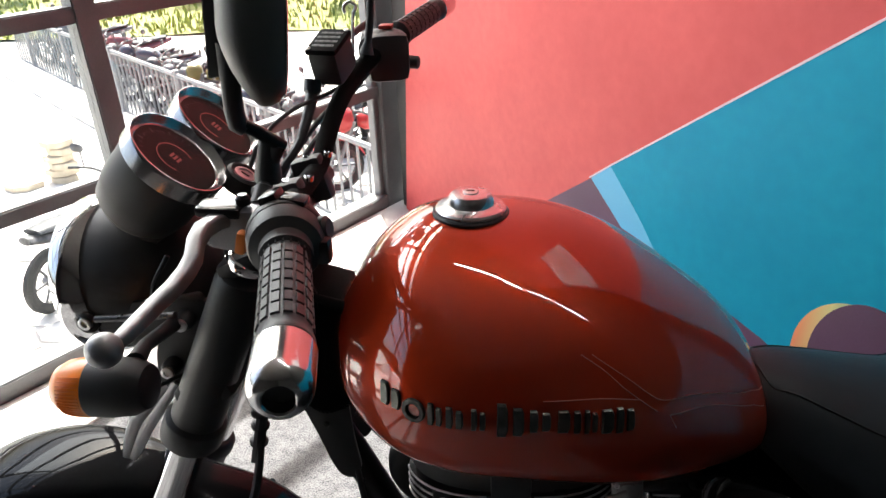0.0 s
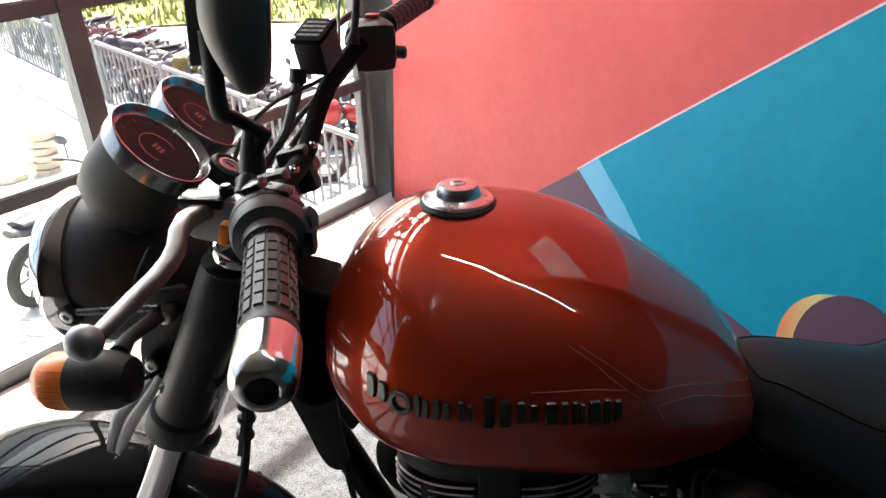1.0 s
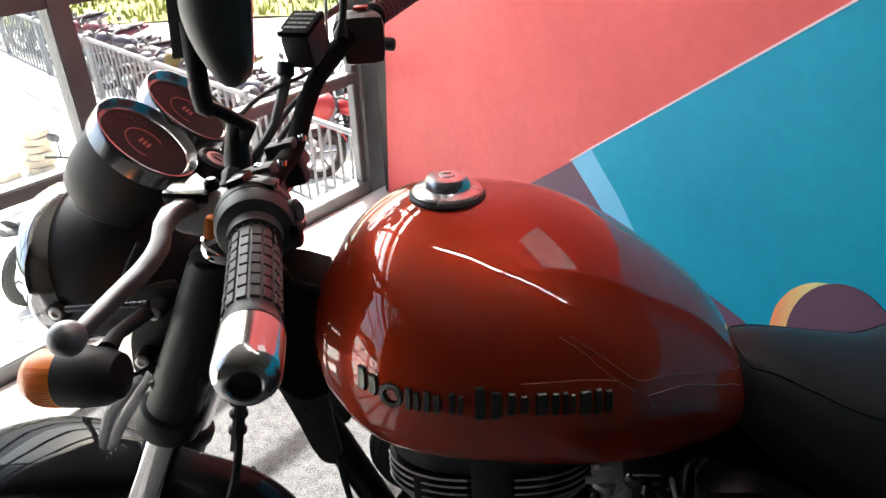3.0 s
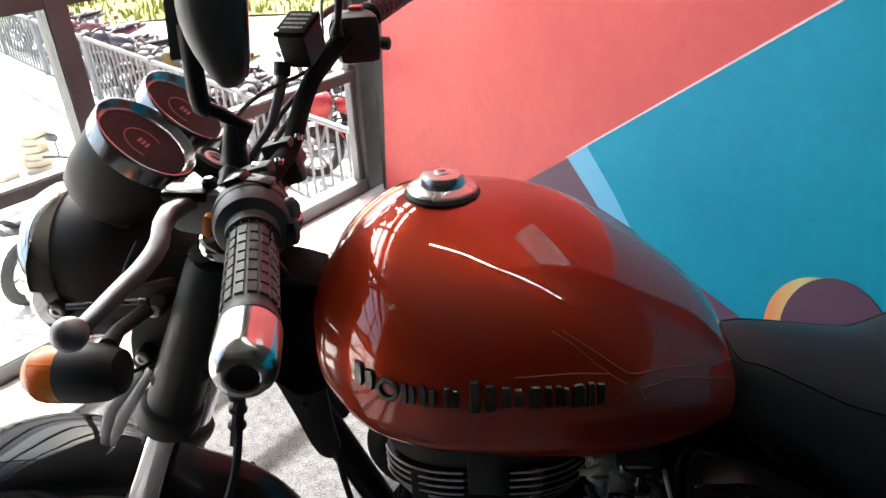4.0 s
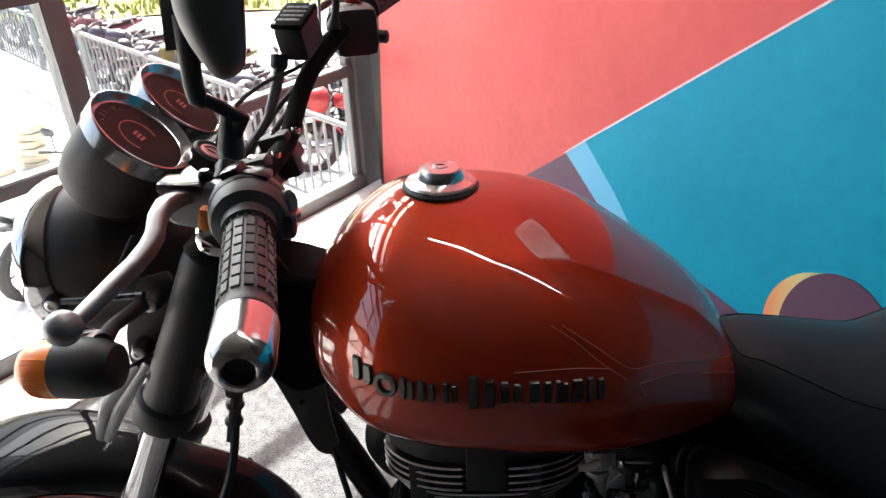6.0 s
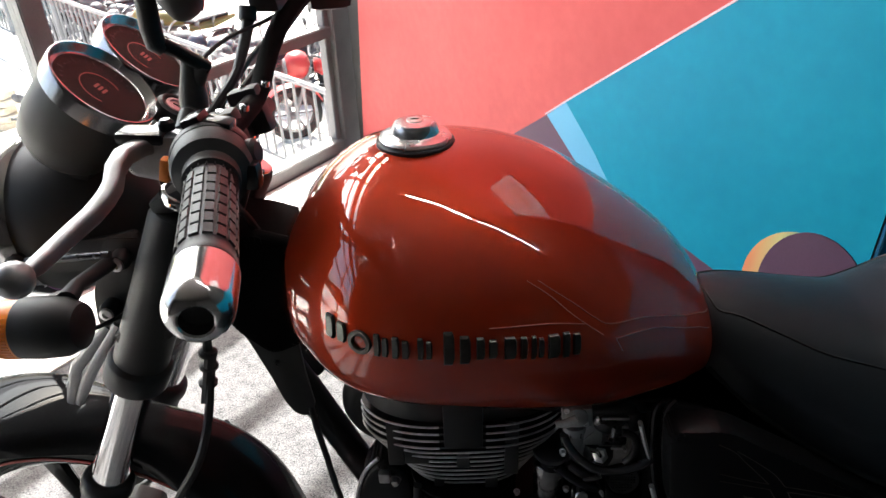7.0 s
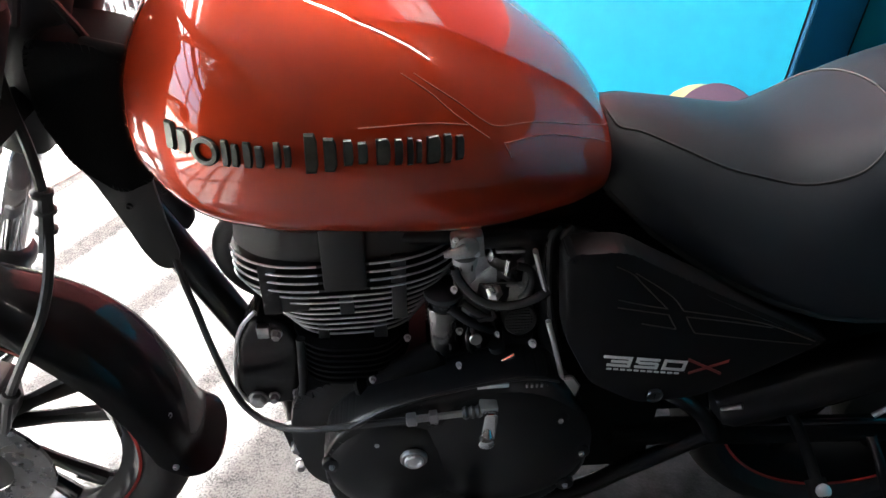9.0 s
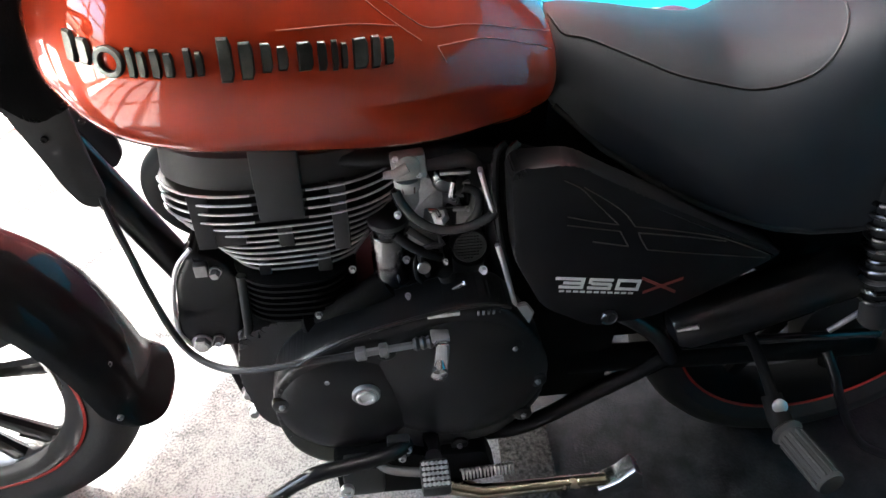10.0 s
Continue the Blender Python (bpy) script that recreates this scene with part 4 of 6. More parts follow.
def grip(p0, p1, r, rows=7):
    """A rubber grip with raised pads in rings."""
    a, b = Vector(p0), Vector(p1)
    ax = (b - a).normalized()
    L = (b - a).length
    g = B("grip", lathe([(r * 0.90, 0), (r * 1.12, 0.001), (r * 1.12, 0.005), (r * 0.95, 0.007), (r * 0.95, L - 0.009), (r * 1.03, L - 0.007), (r * 1.03, L - 0.001), (r * 0.9, L)], a, ax, 40), "rubber", None, "black ribbed rubber grip")
    u, v, _ = frame_of(ax)
    for i in range(rows):
        for k in range(14):
            w = 2 * math.pi * k / 14
            h0, h1 = 0.014 + (L - 0.030) * i / rows, 0.014 + (L - 0.030) * (i + 0.86) / rows
            bm = bmesh.new()
            lo, hi = [], []
            for s, h in ((-1, h0), (1, h0), (1, h1), (-1, h1)):
                q = w + s * 0.180
                d = math.cos(q) * u + math.sin(q) * v
                lo.append(bm.verts.new(a + ax * h + d * r * 0.94))
                d2 = math.cos(w + s * 0.146) * u + math.sin(w + s * 0.146) * v
                hh = h + (0.0006 if h == h0 else -0.0006)
                hi.append(bm.verts.new(a + ax * hh + d2 * r * 1.02))
            bm.faces.new(hi)
            for s in range(4):
                bm.faces.new((lo[s], lo[(s + 1) % 4], hi[(s + 1) % 4], hi[s]))
            B("grip_pad", bm, "rubber", g)
    for k in range(40):
        w = 2 * math.pi * k / 40
        d = math.cos(w) * u + math.sin(w) * v
        B("grip_tooth", tube([a + ax * 0.0065 + d * r * 1.0, a + ax * 0.0105 + d * r * 1.0], 0.0006, 4), "rubber", g) if k % 2 == 0 else None
    return g


def bar_end(p, ax, r):
    a = Vector(ax).normalized()
    e = B("bar_end", lathe([(r * 1.0, 0), (r * 1.07, 0.0015), (r * 1.05, 0.033), (r * 1.03, 0.0365), (r * 0.97, 0.0400), (r * 0.88, 0.0428), (r * 0.76, 0.0450), (r * 0.64, 0.0463), (r * 0.55, 0.0468), (r * 0.49, 0.0460), (r * 0.46, 0.036), (0.0, 0.036)], p, a, 40), "cap_steel", None, "polished chrome bar end weight")
    B("end_hole", lathe([(r * 0.455, 0.0), (r * 0.455, 0.001), (0, 0.001)], Vector(p) + a * 0.0363, a, 24), "rubber", e)
    return e


grip((0.3744, -0.3144, 1.0656), (0.4115, -0.440, 1.0622), 0.0190)
bar_end((0.4115, -0.440, 1.0622), (0.222, -0.974, -0.035), 0.0192)
grip((0.364, 0.335, 1.134), (0.411, 0.462, 1.156), 0.0185)
bar_end((0.411, 0.462, 1.156), (0.35, 0.92, 0.155), 0.0185)
# left switch housing, mirror mount and clutch lever
lax = Vector((0.283, -0.959, -0.026)).normalized()
sw = B("switch_housing", lathe([(0.020, 0), (0.029, 0.003), (0.0315, 0.010), (0.0315, 0.038), (0.0292, 0.045), (0.0245, 0.048), (0.0215, 0.050), (0.0205, 0.060)], (0.358, -0.259, 1.0675), lax, 40), "housing_grey", None, "black left handlebar switch housing")
B("housing_rim", lathe([(0.0320, 0.0), (0.0329, 0.003), (0.0329, 0.006), (0.0320, 0.009)], Vector((0.358, -0.259, 1.0675)) + lax * 0.017, lax, 36), "rubber", sw)
B("rocker_switch", rbox((0.353, -0.270, 1.096), (0.017, 0.022, 0.014), 0.004, Matrix.Rotation(radians(-18), 3, "Y")), "gloss_black", sw)
B("rocker_switch", rbox((0.372, -0.272, 1.095), (0.022, 0.018, 0.010), 0.003, Matrix.Rotation(radians(10), 3, "Y")), "gloss_black", sw)
B("horn_button", lathe([(0.011, 0), (0.011, 0.010), (0.008, 0.013), (0, 0.013)], (0.388, -0.276, 1.072), (1, -0.1, 0.15), 20), "satin_black", sw)
B("switch_toggle", rbox((0.395, -0.289, 1.060), (0.018, 0.016, 0.022), 0.005), "gloss_black", sw)
B("choke_lever", rbox((0.3250, -0.279, 1.061), (0.009, 0.011, 0.020), 0.003, Matrix.Rotation(radians(15), 3, "Y")), "orange", sw, "orange plastic choke lever")
perch = B("clutch_perch", prism(rounded([(0.283, 1.048), (0.284, 1.074), (0.304, 1.081), (0.346, 1.081), (0.348, 1.040), (0.328, 1.038)], 0.008), side(-0.236), (0, -0.026, 0), 0.004), "lever", None, "bare cast clutch lever perch")
B("perch_cap", rbox((0.300, -0.251, 1.0795), (0.040, 0.026, 0.010), 0.004, Matrix.Rotation(radians(3), 3, "Y")), "gloss_black", perch, "gloss black perch cap")
B("pivot_bolt", lathe([(0.0065, 0), (0.0065, 0.006), (0.004, 0.009), (0, 0.009)], (0.319, -0.249, 1.083), (0, 0, 1), 16), "gloss_black", perch)
B("cable_adjuster", lathe([(0.009, 0), (0.009, 0.018), (0.0065, 0.020), (0.0065, 0.036), (0.004, 0.040)], (0.328, -0.236, 1.076), (0.05, 0.75, 0.55), 14), "rubber", perch)
LEV = [((0.312, -0.246, 1.0720), 0.0085, 0.0070), ((0.299, -0.264, 1.0730), 0.0080, 0.0070), ((0.2950, -0.283, 1.0735), 0.0074, 0.0070), ((0.2972, -0.303, 1.0712), 0.0068, 0.0070), ((0.3010, -0.319, 1.0645), 0.0066, 0.0070),
       ((0.3010, -0.334, 1.0605), 0.0062, 0.0068), ((0.2982, -0.352, 1.0565), 0.0060, 0.0065), ((0.2940, -0.372, 1.0540), 0.0058, 0.0062), ((0.2890, -0.410, 1.0505), 0.0054, 0.0055), ((0.287, -0.420, 1.050), 0.0045, 0.0045)]
rings = []
for k, (c, hw, ht) in enumerate(LEV):
    d = (Vector(LEV[min(k + 1, len(LEV) - 1)][0]) - Vector(LEV[max(k - 1, 0)][0])).normalized()
    u = d.cross(Vector((0, 0, 1))).normalized()
    w = u.cross(d)
    ring = [(math.cos(2 * math.pi * q / 20), math.sin(2 * math.pi * q / 20)) for q in range(20)]
    rings.append([Vector(c) + u * hw * math.copysign(abs(p) ** 0.5, p) + w * ht * math.copysign(abs(q) ** 0.5, q) for p, q in ring])
lever = B("clutch_lever", loft(rings), "lever", None, "bright aluminium clutch lever with a ball end")
bm = bmesh.new()
bmesh.ops.create_uvsphere(bm, u_segments=28, v_segments=18, radius=0.0122)
bmesh.ops.translate(bm, vec=(0.2835, -0.4265, 1.050), verts=bm.verts)
B("lever_ball", bm, "lever", lever)
# left mirror
B("mirror_boot", lathe([(0.012, 0), (0.0125, 0.004), (0.011, 0.014), (0.0085, 0.034), (0.008, 0.042)], (0.329, -0.210, 1.090), (0.12, 0.02, 1), 20), "rubber")
mir = B("mirror_stem", tube([(0.333, -0.210, 1.106), (0.341, -0.211, 1.120), (0.345, -0.212, 1.126)], 0.0070, 12, 4), "satin_black", None, "black angled mirror stem")
B("stem_arm", tube([(0.347, -0.210, 1.122), (0.330, -0.224, 1.140), (0.322, -0.231, 1.147)], 0.0060, 12), "gloss_black", mir, "gloss black stem arm")
B("stem_sleeve", tube([(0.323, -0.230, 1.143), (0.318, -0.232, 1.148), (0.3165, -0.232, 1.160), (0.3175, -0.232, 1.195), (0.318, -0.231, 1.215)], [0.0065, 0.0085, 0.0085, 0.0082, 0.0085], 14), "satin_black", mir)
rot = Matrix.Rotation(radians(25), 3, "Z") @ Matrix.Rotation(radians(6), 3, "Y")


def pebble(c, size, rot, p=2.6, seg=28):
    bm = bmesh.new()
    bmesh.ops.create_uvsphere(bm, u_segments=seg, v_segments=seg // 2 + 4, radius=1)
    for v in bm.verts:
        n = (abs(v.co.x) ** p + abs(v.co.y) ** p + abs(v.co.z) ** p) ** (1 / p)
        v.co = Vector(c) + rot @ Vector((v.co.x / n * size[0], v.co.y / n * size[1], v.co.z / n * size[2]))
    return bm


def mirror_shell(c, rot):
    """A rounded housing: flat to the glass, drawn in at the back and below."""
    bm = pebble((0, 0, 0), (0.027, 0.052, 0.058), Matrix.Identity(3), 3.6, 32)
    for v in bm.verts:
        low = max(0.0, -v.co.z / 0.058)
        if v.co.x < 0.012:
            v.co.x = 0.012 + (v.co.x - 0.012) * (1.0 - 0.62 * low ** 1.6)
        v.co.x = min(v.co.x, 0.022)
        v.co = Vector(c) + rot @ v.co
    return bm


MC = Vector((0.341, -0.232, 1.226))
B("mirror_housing", mirror_shell(MC, rot), "mirror_grey", mir, "black mirror housing")
B("mirror_glass", pebble(MC + rot @ Vector((0.0215, 0, 0)), (0.003, 0.046, 0.052), rot, 3.0), "mirror", mir)
B("mirror_bracket", prism(rounded([(0.300, 1.187), (0.316, 1.189), (0.322, 1.252), (0.306, 1.258)], 0.003), side(-0.222), (0, -0.014, 0), 0.002), "satin_black", mir)
# right controls
rs = B("switch_housing", rbox((0.350, 0.288, 1.112), (0.066, 0.078, 0.072), 0.016, Matrix.Rotation(radians(20), 3, "Z")), "matt_black", None, "black right handlebar switch housing")
B("kill_switch", rbox((0.352, 0.300, 1.152), (0.020, 0.022, 0.006), 0.002), "rim_red", rs, "red engine stop switch")
B("start_button", lathe([(0.010, 0), (0.010, 0.014), (0.006, 0.017), (0, 0.017)], (0.385, 0.295, 1.100), (1, 0, -0.1), 16), "rubber", rs)
B("throttle_housing", lathe([(0.028, 0), (0.030, 0.004), (0.030, 0.022), (0.026, 0.026)], (0.340, 0.262, 1.118), (0.3, 0.93, 0.15), 24), "satin_black", rs)
RR = Matrix.Rotation(radians(-12), 3, "Z") @ Matrix.Rotation(radians(20), 3, "X")
RC = Vector((0.300, 0.168, 1.128))
mc = B("brake_reservoir", rbox(RC, (0.0435, 0.0585, 0.050), 0.009, RR), "satin_black", None, "black brake fluid reservoir with lettered lid")
B("reservoir_lid", rbox(RC + RR @ Vector((0, 0, 0.026)), (0.0445, 0.059, 0.008), 0.003, RR), "void_black", mc)
for j in range(4):
    for i in range(10):
        B("lid_mark", rbox(RC + RR @ Vector((-0.0150 + 0.0033 * i + 0.0006 * (j % 2), -0.0165 + 0.011 * j, 0.0303)), (0.0016 + 0.0007 * ((i * 5 + j) % 3), 0.0052, 0.0004), 0.0001, RR), "worn_grey", mc)
for a, b in ((-1, -1), (1, 1)):
    B("lid_screw", capbolt(RC + RR @ Vector((0.0175 * a, 0.025 * b, 0.0298)), RR @ Vector((0, 0, 1)), 0.0032, 0.0012), "dull_steel", mc)
B("brake_lever", tube([(0.310, 0.205, 1.115), (0.285, 0.24, 1.118), (0.275, 0.30, 1.125), (0.300, 0.42, 1.142)], [0.008, 0.009, 0.008, 0.006], 12, 5), "satin_black")
B("banjo_fitting", lathe([(0.012, 0), (0.012, 0.016), (0.008, 0.02)], (0.274, 0.152, 1.104), (-0.1, -0.35, -1), 16), "rubber", mc)
B("hose_boot", tube([(0.273, 0.143, 1.084), (0.270, 0.120, 1.060), (0.265, 0.097, 1.037)], [0.0085, 0.0075, 0.006], 14), "rubber", mc, "black rubber hose boot")
B("bag_hook", tube([(0.322, 0.200, 1.130), (0.325, 0.200, 1.178), (0.330, 0.200, 1.192), (0.322, 0.200, 1.199), (0.313, 0.200, 1.192), (0.315, 0.200, 1.184)], 0.0022, 8, 4), "dull_steel", mc)
rm = B("mirror_stem", tube([(0.335, 0.225, 1.125), (0.342, 0.228, 1.165), (0.347, 0.235, 1.225), (0.350, 0.242, 1.30)], [0.011, 0.009, 0.0055, 0.0055], 12, 4), "satin_black", None, "black right mirror stem")
B("mirror_housing", pebble((0.345, 0.245, 1.345), (0.017, 0.052, 0.050), Matrix.Rotation(radians(20), 3, "Z"), 2.8), "satin_black", rm)
B("mirror_glass", pebble((0.3605, 0.250, 1.345), (0.004, 0.046, 0.044), Matrix.Rotation(radians(20), 3, "Z"), 3.0), "mirror", rm)

# headlamp and gauges
hax = Vector((0.99, 0, 0.10)).normalized()
HL = Vector((0.022, -0.012, 0.889))
hl = B("headlamp", lathe([(0.096, 0.010), (0.098, 0.022), (0.098, 0.050), (0.095, 0.080), (0.084, 0.108), (0.063, 0.130), (0.032, 0.144), (0.0, 0.147)], HL, hax, 48), "housing_grey", None, "black headlamp bucket with a chrome rim")
B("headlamp_rim", lathe([(0.092, -0.018), (0.099, -0.016), (0.1035, -0.006), (0.1035, 0.018), (0.100, 0.025), (0.095, 0.026)], HL, hax, 64), "chrome", hl, "chrome headlamp rim")
B("headlamp_glass", lathe([(0.092, -0.016), (0.070, -0.026), (0.040, -0.031), (0.0, -0.033)], HL, hax, 48), "mirror", hl)
GN = Vector((0.70, 0, 0.714)).normalized()
for gy, nm in ((-0.050, "left"), (0.068, "right")):
    G = Vector((0.165, gy, 1.062)) + (Vector((0.002, 0, 0.004)) if gy > 0 else Vector((0, 0, 0)))
    gp = B("gauge", lathe([(0.012, -0.112), (0.036, -0.104), (0.050, -0.090), (0.056, -0.066), (0.0575, -0.03), (0.0575, -0.012)], G, GN, 48), "housing_grey", None, "black cup gauge with a chrome bezel")
    B("bezel", lathe([(0.0575, -0.018), (0.0605, -0.016), (0.0612, 0.002), (0.0610, 0.0048), (0.0602, 0.0066), (0.0590, 0.0070), (0.0574, 0.0052), (0.0546, -0.0020), (0.0534, -0.0032), (0.0520, -0.0024), (0.0508, -0.0032), (0.0500, -0.0060)], G, GN, 64, caps=False), "bezel", gp, "chrome gauge bezel")
    B("dial", lathe([(0.0510, -0.0065), (0.0510, -0.0045), (0.0, -0.0045)], G, GN, 40), "dial", gp, "dark red dial face")
    gu, gv, ga = frame_of(GN)
    ring = [G + (gu * math.cos(a) + gv * math.sin(a)) * 0.023 + GN * -0.0040 for a in [radians(-30 + 12 * i) for i in range(21)]]
    B("dial_arc", tube(ring, 0.0005, 5), "dial_mark", gp)
    for i in range(3):
        B("dial_mark", rbox(G + gv * (0.005 - 0.005 * i) + GN * -0.0040, (0.010, 0.010, 0.0004), 0, Matrix((gu, gv * 0.30, ga)).transposed()), "dial_mark", gp)
    for k in range(22):
        a = radians(-30 + 240 * k / 21)
        d = gu * math.cos(a) + gv * math.sin(a)
        B("dial_tick", tube([G + d * 0.040 + GN * -0.0041, G + d * (0.0465 if k % 3 == 0 else 0.0435) + GN * -0.0041], 0.0004, 4), "grey_mark", gp)
    B("dial_glass", lathe([(0.0512, -0.0034), (0.034, -0.0018), (0.0, -0.0010)], G, GN, 40, caps=False), "lens", gp)
B("gauge_bracket", rbox((0.135, 0.009, 0.985), (0.085, 0.16, 0.03), 0.01, Matrix.Rotation(radians(-45), 3, "Y")), "satin_black")
ks = B("ignition_switch", lathe([(0.022, -0.02), (0.0225, 0.0), (0.019, 0.003), (0.0165, 0.002), (0.0155, -0.001), (0.0, -0.001)], (0.226, -0.012, 1.026), (0.55, 0, 0.83), 32), "satin_black", None, "black ignition switch with a bright ring")
B("switch_ring", lathe([(0.0135, -0.001), (0.0135, 0.0015), (0.010, 0.0018), (0.010, 0.0)], (0.226, -0.012, 1.026), (0.55, 0, 0.83), 28), "dull_steel", ks)
B("key_slot", rbox(Vector((0.226, -0.012, 1.026)) + Vector((0.55, 0, 0.83)) * 0.0006, (0.011, 0.002, 0.001), 0.0002, Matrix.Rotation(radians(33), 3, "Y")), "thread", ks)

# headlamp ears, indicators, small brackets
for s in (-1, 1):
    ear = B("headlamp_ear", prism(rounded([(0.035, 0.884), (0.055, 0.895), (0.150, 0.905), (0.190, 0.915), (0.195, 0.872), (0.150, 0.860), (0.055, 0.860), (0.035, 0.866)], 0.010), side(0.100 * s), (0, 0.007 * s, 0), 0.002), "satin_black", None, "black headlamp bracket")
    B("ear_bolt", lathe([(0.015, 0), (0.015, 0.006), (0.010, 0.009), (0.009, 0.006), (0.0, 0.006)], (0.043, 0.108 * s, 0.874), (0, s, 0), 24), "satin_black", ear)
    B("bolt", capbolt((0.043, 0.1145 * s, 0.874), (0, s, 0), 0.0085, 0.004), "steel", ear)
    B("ear_rod", tube([(0.062, 0.122 * s, 0.884), (0.165, 0.128 * s, 0.896)], 0.0045, 10), "dark_steel", ear)
    low = B("lower_bracket", prism(rounded([(0.150, 0.905), (0.196, 0.905), (0.180, 0.830), (0.150, 0.775), (0.112, 0.785), (0.118, 0.830)], 0.010), side(0.098 * s), (0, 0.010 * s, 0), 0.002), "satin_black", None, "black fork bracket")
    for x, z in ((0.168, 0.882), (0.139, 0.815)):
        B("spacer", lathe([(0.0115, 0), (0.0115, 0.014), (0.009, 0.020)], (x, 0.106 * s, z), (0, s, 0), 20), "satin_black", low)
        B("bolt", capbolt((x, 0.126 * s, z), (0, s, 0), 0.0078, 0.004), "steel", low)
    ind = B("indicator", lathe([(0.010, 0), (0.022, 0.004), (0.0285, 0.018), (0.0305, 0.040), (0.0300, 0.060)], (0.198, 0.252 * s, 0.889), (-1, 0, -0.04), 36), "satin_black", None, "black indicator with an orange lens")
    lens = B("lens", lathe([(0.0300, 0.060), (0.0298, 0.070), (0.0275, 0.086), (0.0215, 0.097), (0.011, 0.102), (0.0, 0.103)], (0.198, 0.252 * s, 0.889), (-1, 0, -0.04), 36), "orange_lens", ind, "ribbed orange lens")
    for k in range(14):
        z = -0.023 + 0.046 * k / 13
        h = math.sqrt(max(0, 0.0302 ** 2 - z * z))
        B("lens_rib", tube([(0.136, (0.252 + h * 0.99) * s, 0.887 + z), (0.120, (0.252 + h * 0.985) * s, 0.887 + z), (0.112, (0.252 + h * 0.93) * s, 0.887 + z * 0.95)], 0.0008, 5), "orange_lens", lens)
    B("indicator_stem", tube([(0.176, 0.238 * s, 0.908), (0.166, 0.20 * s, 0.902), (0.160, 0.12 * s, 0.882)], [0.010, 0.0075, 0.009], 14), "satin_black", ind)
    B("wire", tube([(0.175, 0.225 * s, 0.880), (0.150, 0.20 * s, 0.850), (0.145, 0.17 * s, 0.825), (0.160, 0.12 * s, 0.812), (0.18, 0.09 * s, 0.81)], 0.0026, 8, 5), "rubber", ind)
for pts in ([(0.122, -0.107, 0.782), (0.063, -0.104, 0.718), (0.048, -0.103, 0.685), (0.037, -0.103, 0.657)], [(0.136, -0.109, 0.786), (0.079, -0.104, 0.710), (0.061, -0.103, 0.681), (0.046, -0.103, 0.655)]):
    B("guide_strip", tube(pts, [0.0024, 0.0032, 0.0032, 0.002], 8, 0, None, 2.6), "lever", None, "grey flat guide strip")
# cables and hoses
def cable(pts, r=0.0042, label="black control cable"):
    return B("cable", tube(pts, r, 8, 6), "rubber", None, label)


cable([(0.328, -0.228, 1.084), (0.300, -0.17, 1.06), (0.285, -0.085, 0.96), (0.305, -0.030, 0.86), (0.318, -0.025, 0.75), (0.326, -0.028, 0.66), (0.334, -0.040, 0.605), (0.344, -0.058, 0.572), (0.355, -0.07, 0.532), (0.367, -0.085, 0.489), (0.386, -0.105, 0.438), (0.407, -0.125, 0.414), (0.439, -0.145, 0.405), (0.484, -0.165, 0.413), (0.555, -0.18, 0.435), (0.618, -0.190, 0.453)], 0.0046)
cable([(0.273, 0.148, 1.092), (0.270, 0.12, 1.060), (0.262, 0.09, 1.030), (0.235, 0.05, 0.99), (0.20, -0.02, 0.93), (0.21, -0.05, 0.84), (0.222, -0.066, 0.76), (0.215, -0.066, 0.69), (0.218, -0.104, 0.641), (0.2085, -0.138, 0.595), (0.1745, -0.150, 0.538), (0.137, -0.150, 0.475), (0.103, -0.136, 0.405), (0.085, -0.118, 0.385)], 0.0062, "black brake hose")
hose = cable([(0.222, -0.066, 0.715), (0.2145, -0.072, 0.678), (0.213, -0.092, 0.648)], 0.0085, "ribbed rubber hose sleeve")
for i, z in enumerate((0.712, 0.690, 0.668)):
    B("sleeve_ring", lathe([(0.008, -0.004), (0.0125, -0.002), (0.0125, 0.002), (0.008, 0.004)], (0.2085 + 0.13 * (z - 0.64), -0.066 - 0.3 * max(0.0, 0.69 - z), z), (0.15, 0, 1), 18), "rubber", hose)
B("hose_clip", lathe([(0.006, -0.008), (0.0105, -0.006), (0.0105, 0.006), (0.006, 0.008)], (0.140, -0.150, 0.480), (0.5, 0, 0.86), 16), "rubber", hose)
cable([(0.345, 0.245, 1.108), (0.300, 0.20, 1.07), (0.262, 0.13, 1.03), (0.235, 0.06, 0.97), (0.25, 0.02, 0.88), (0.33, 0.02, 0.80)], 0.004)
cable([(0.335, 0.235, 1.100), (0.292, 0.160, 1.084), (0.258, 0.100, 1.076), (0.234, 0.050, 1.056), (0.222, 0.010, 1.020), (0.220, -0.020, 0.960)], 0.003)
cable([(0.335, 0.250, 1.10), (0.285, 0.19, 1.04), (0.250, 0.11, 0.99), (0.235, 0.04, 0.93), (0.26, 0.02, 0.83)], 0.0045)
cable([(0.372, -0.245, 1.040), (0.330, -0.17, 1.015), (0.290, -0.10, 0.97), (0.250, -0.06, 0.90)], 0.005)
cable([(0.155, -0.100, 0.958), (0.135, -0.106, 0.925), (0.125, -0.100, 0.900)], 0.003)


# ---- engine ----
def fin_bow(u):
    """How far a fin stands out at u, -1 to 1 along its length."""
    return 0.58 + 0.42 * (1 - min(1.0, abs(u)) ** 3.2) ** 0.7


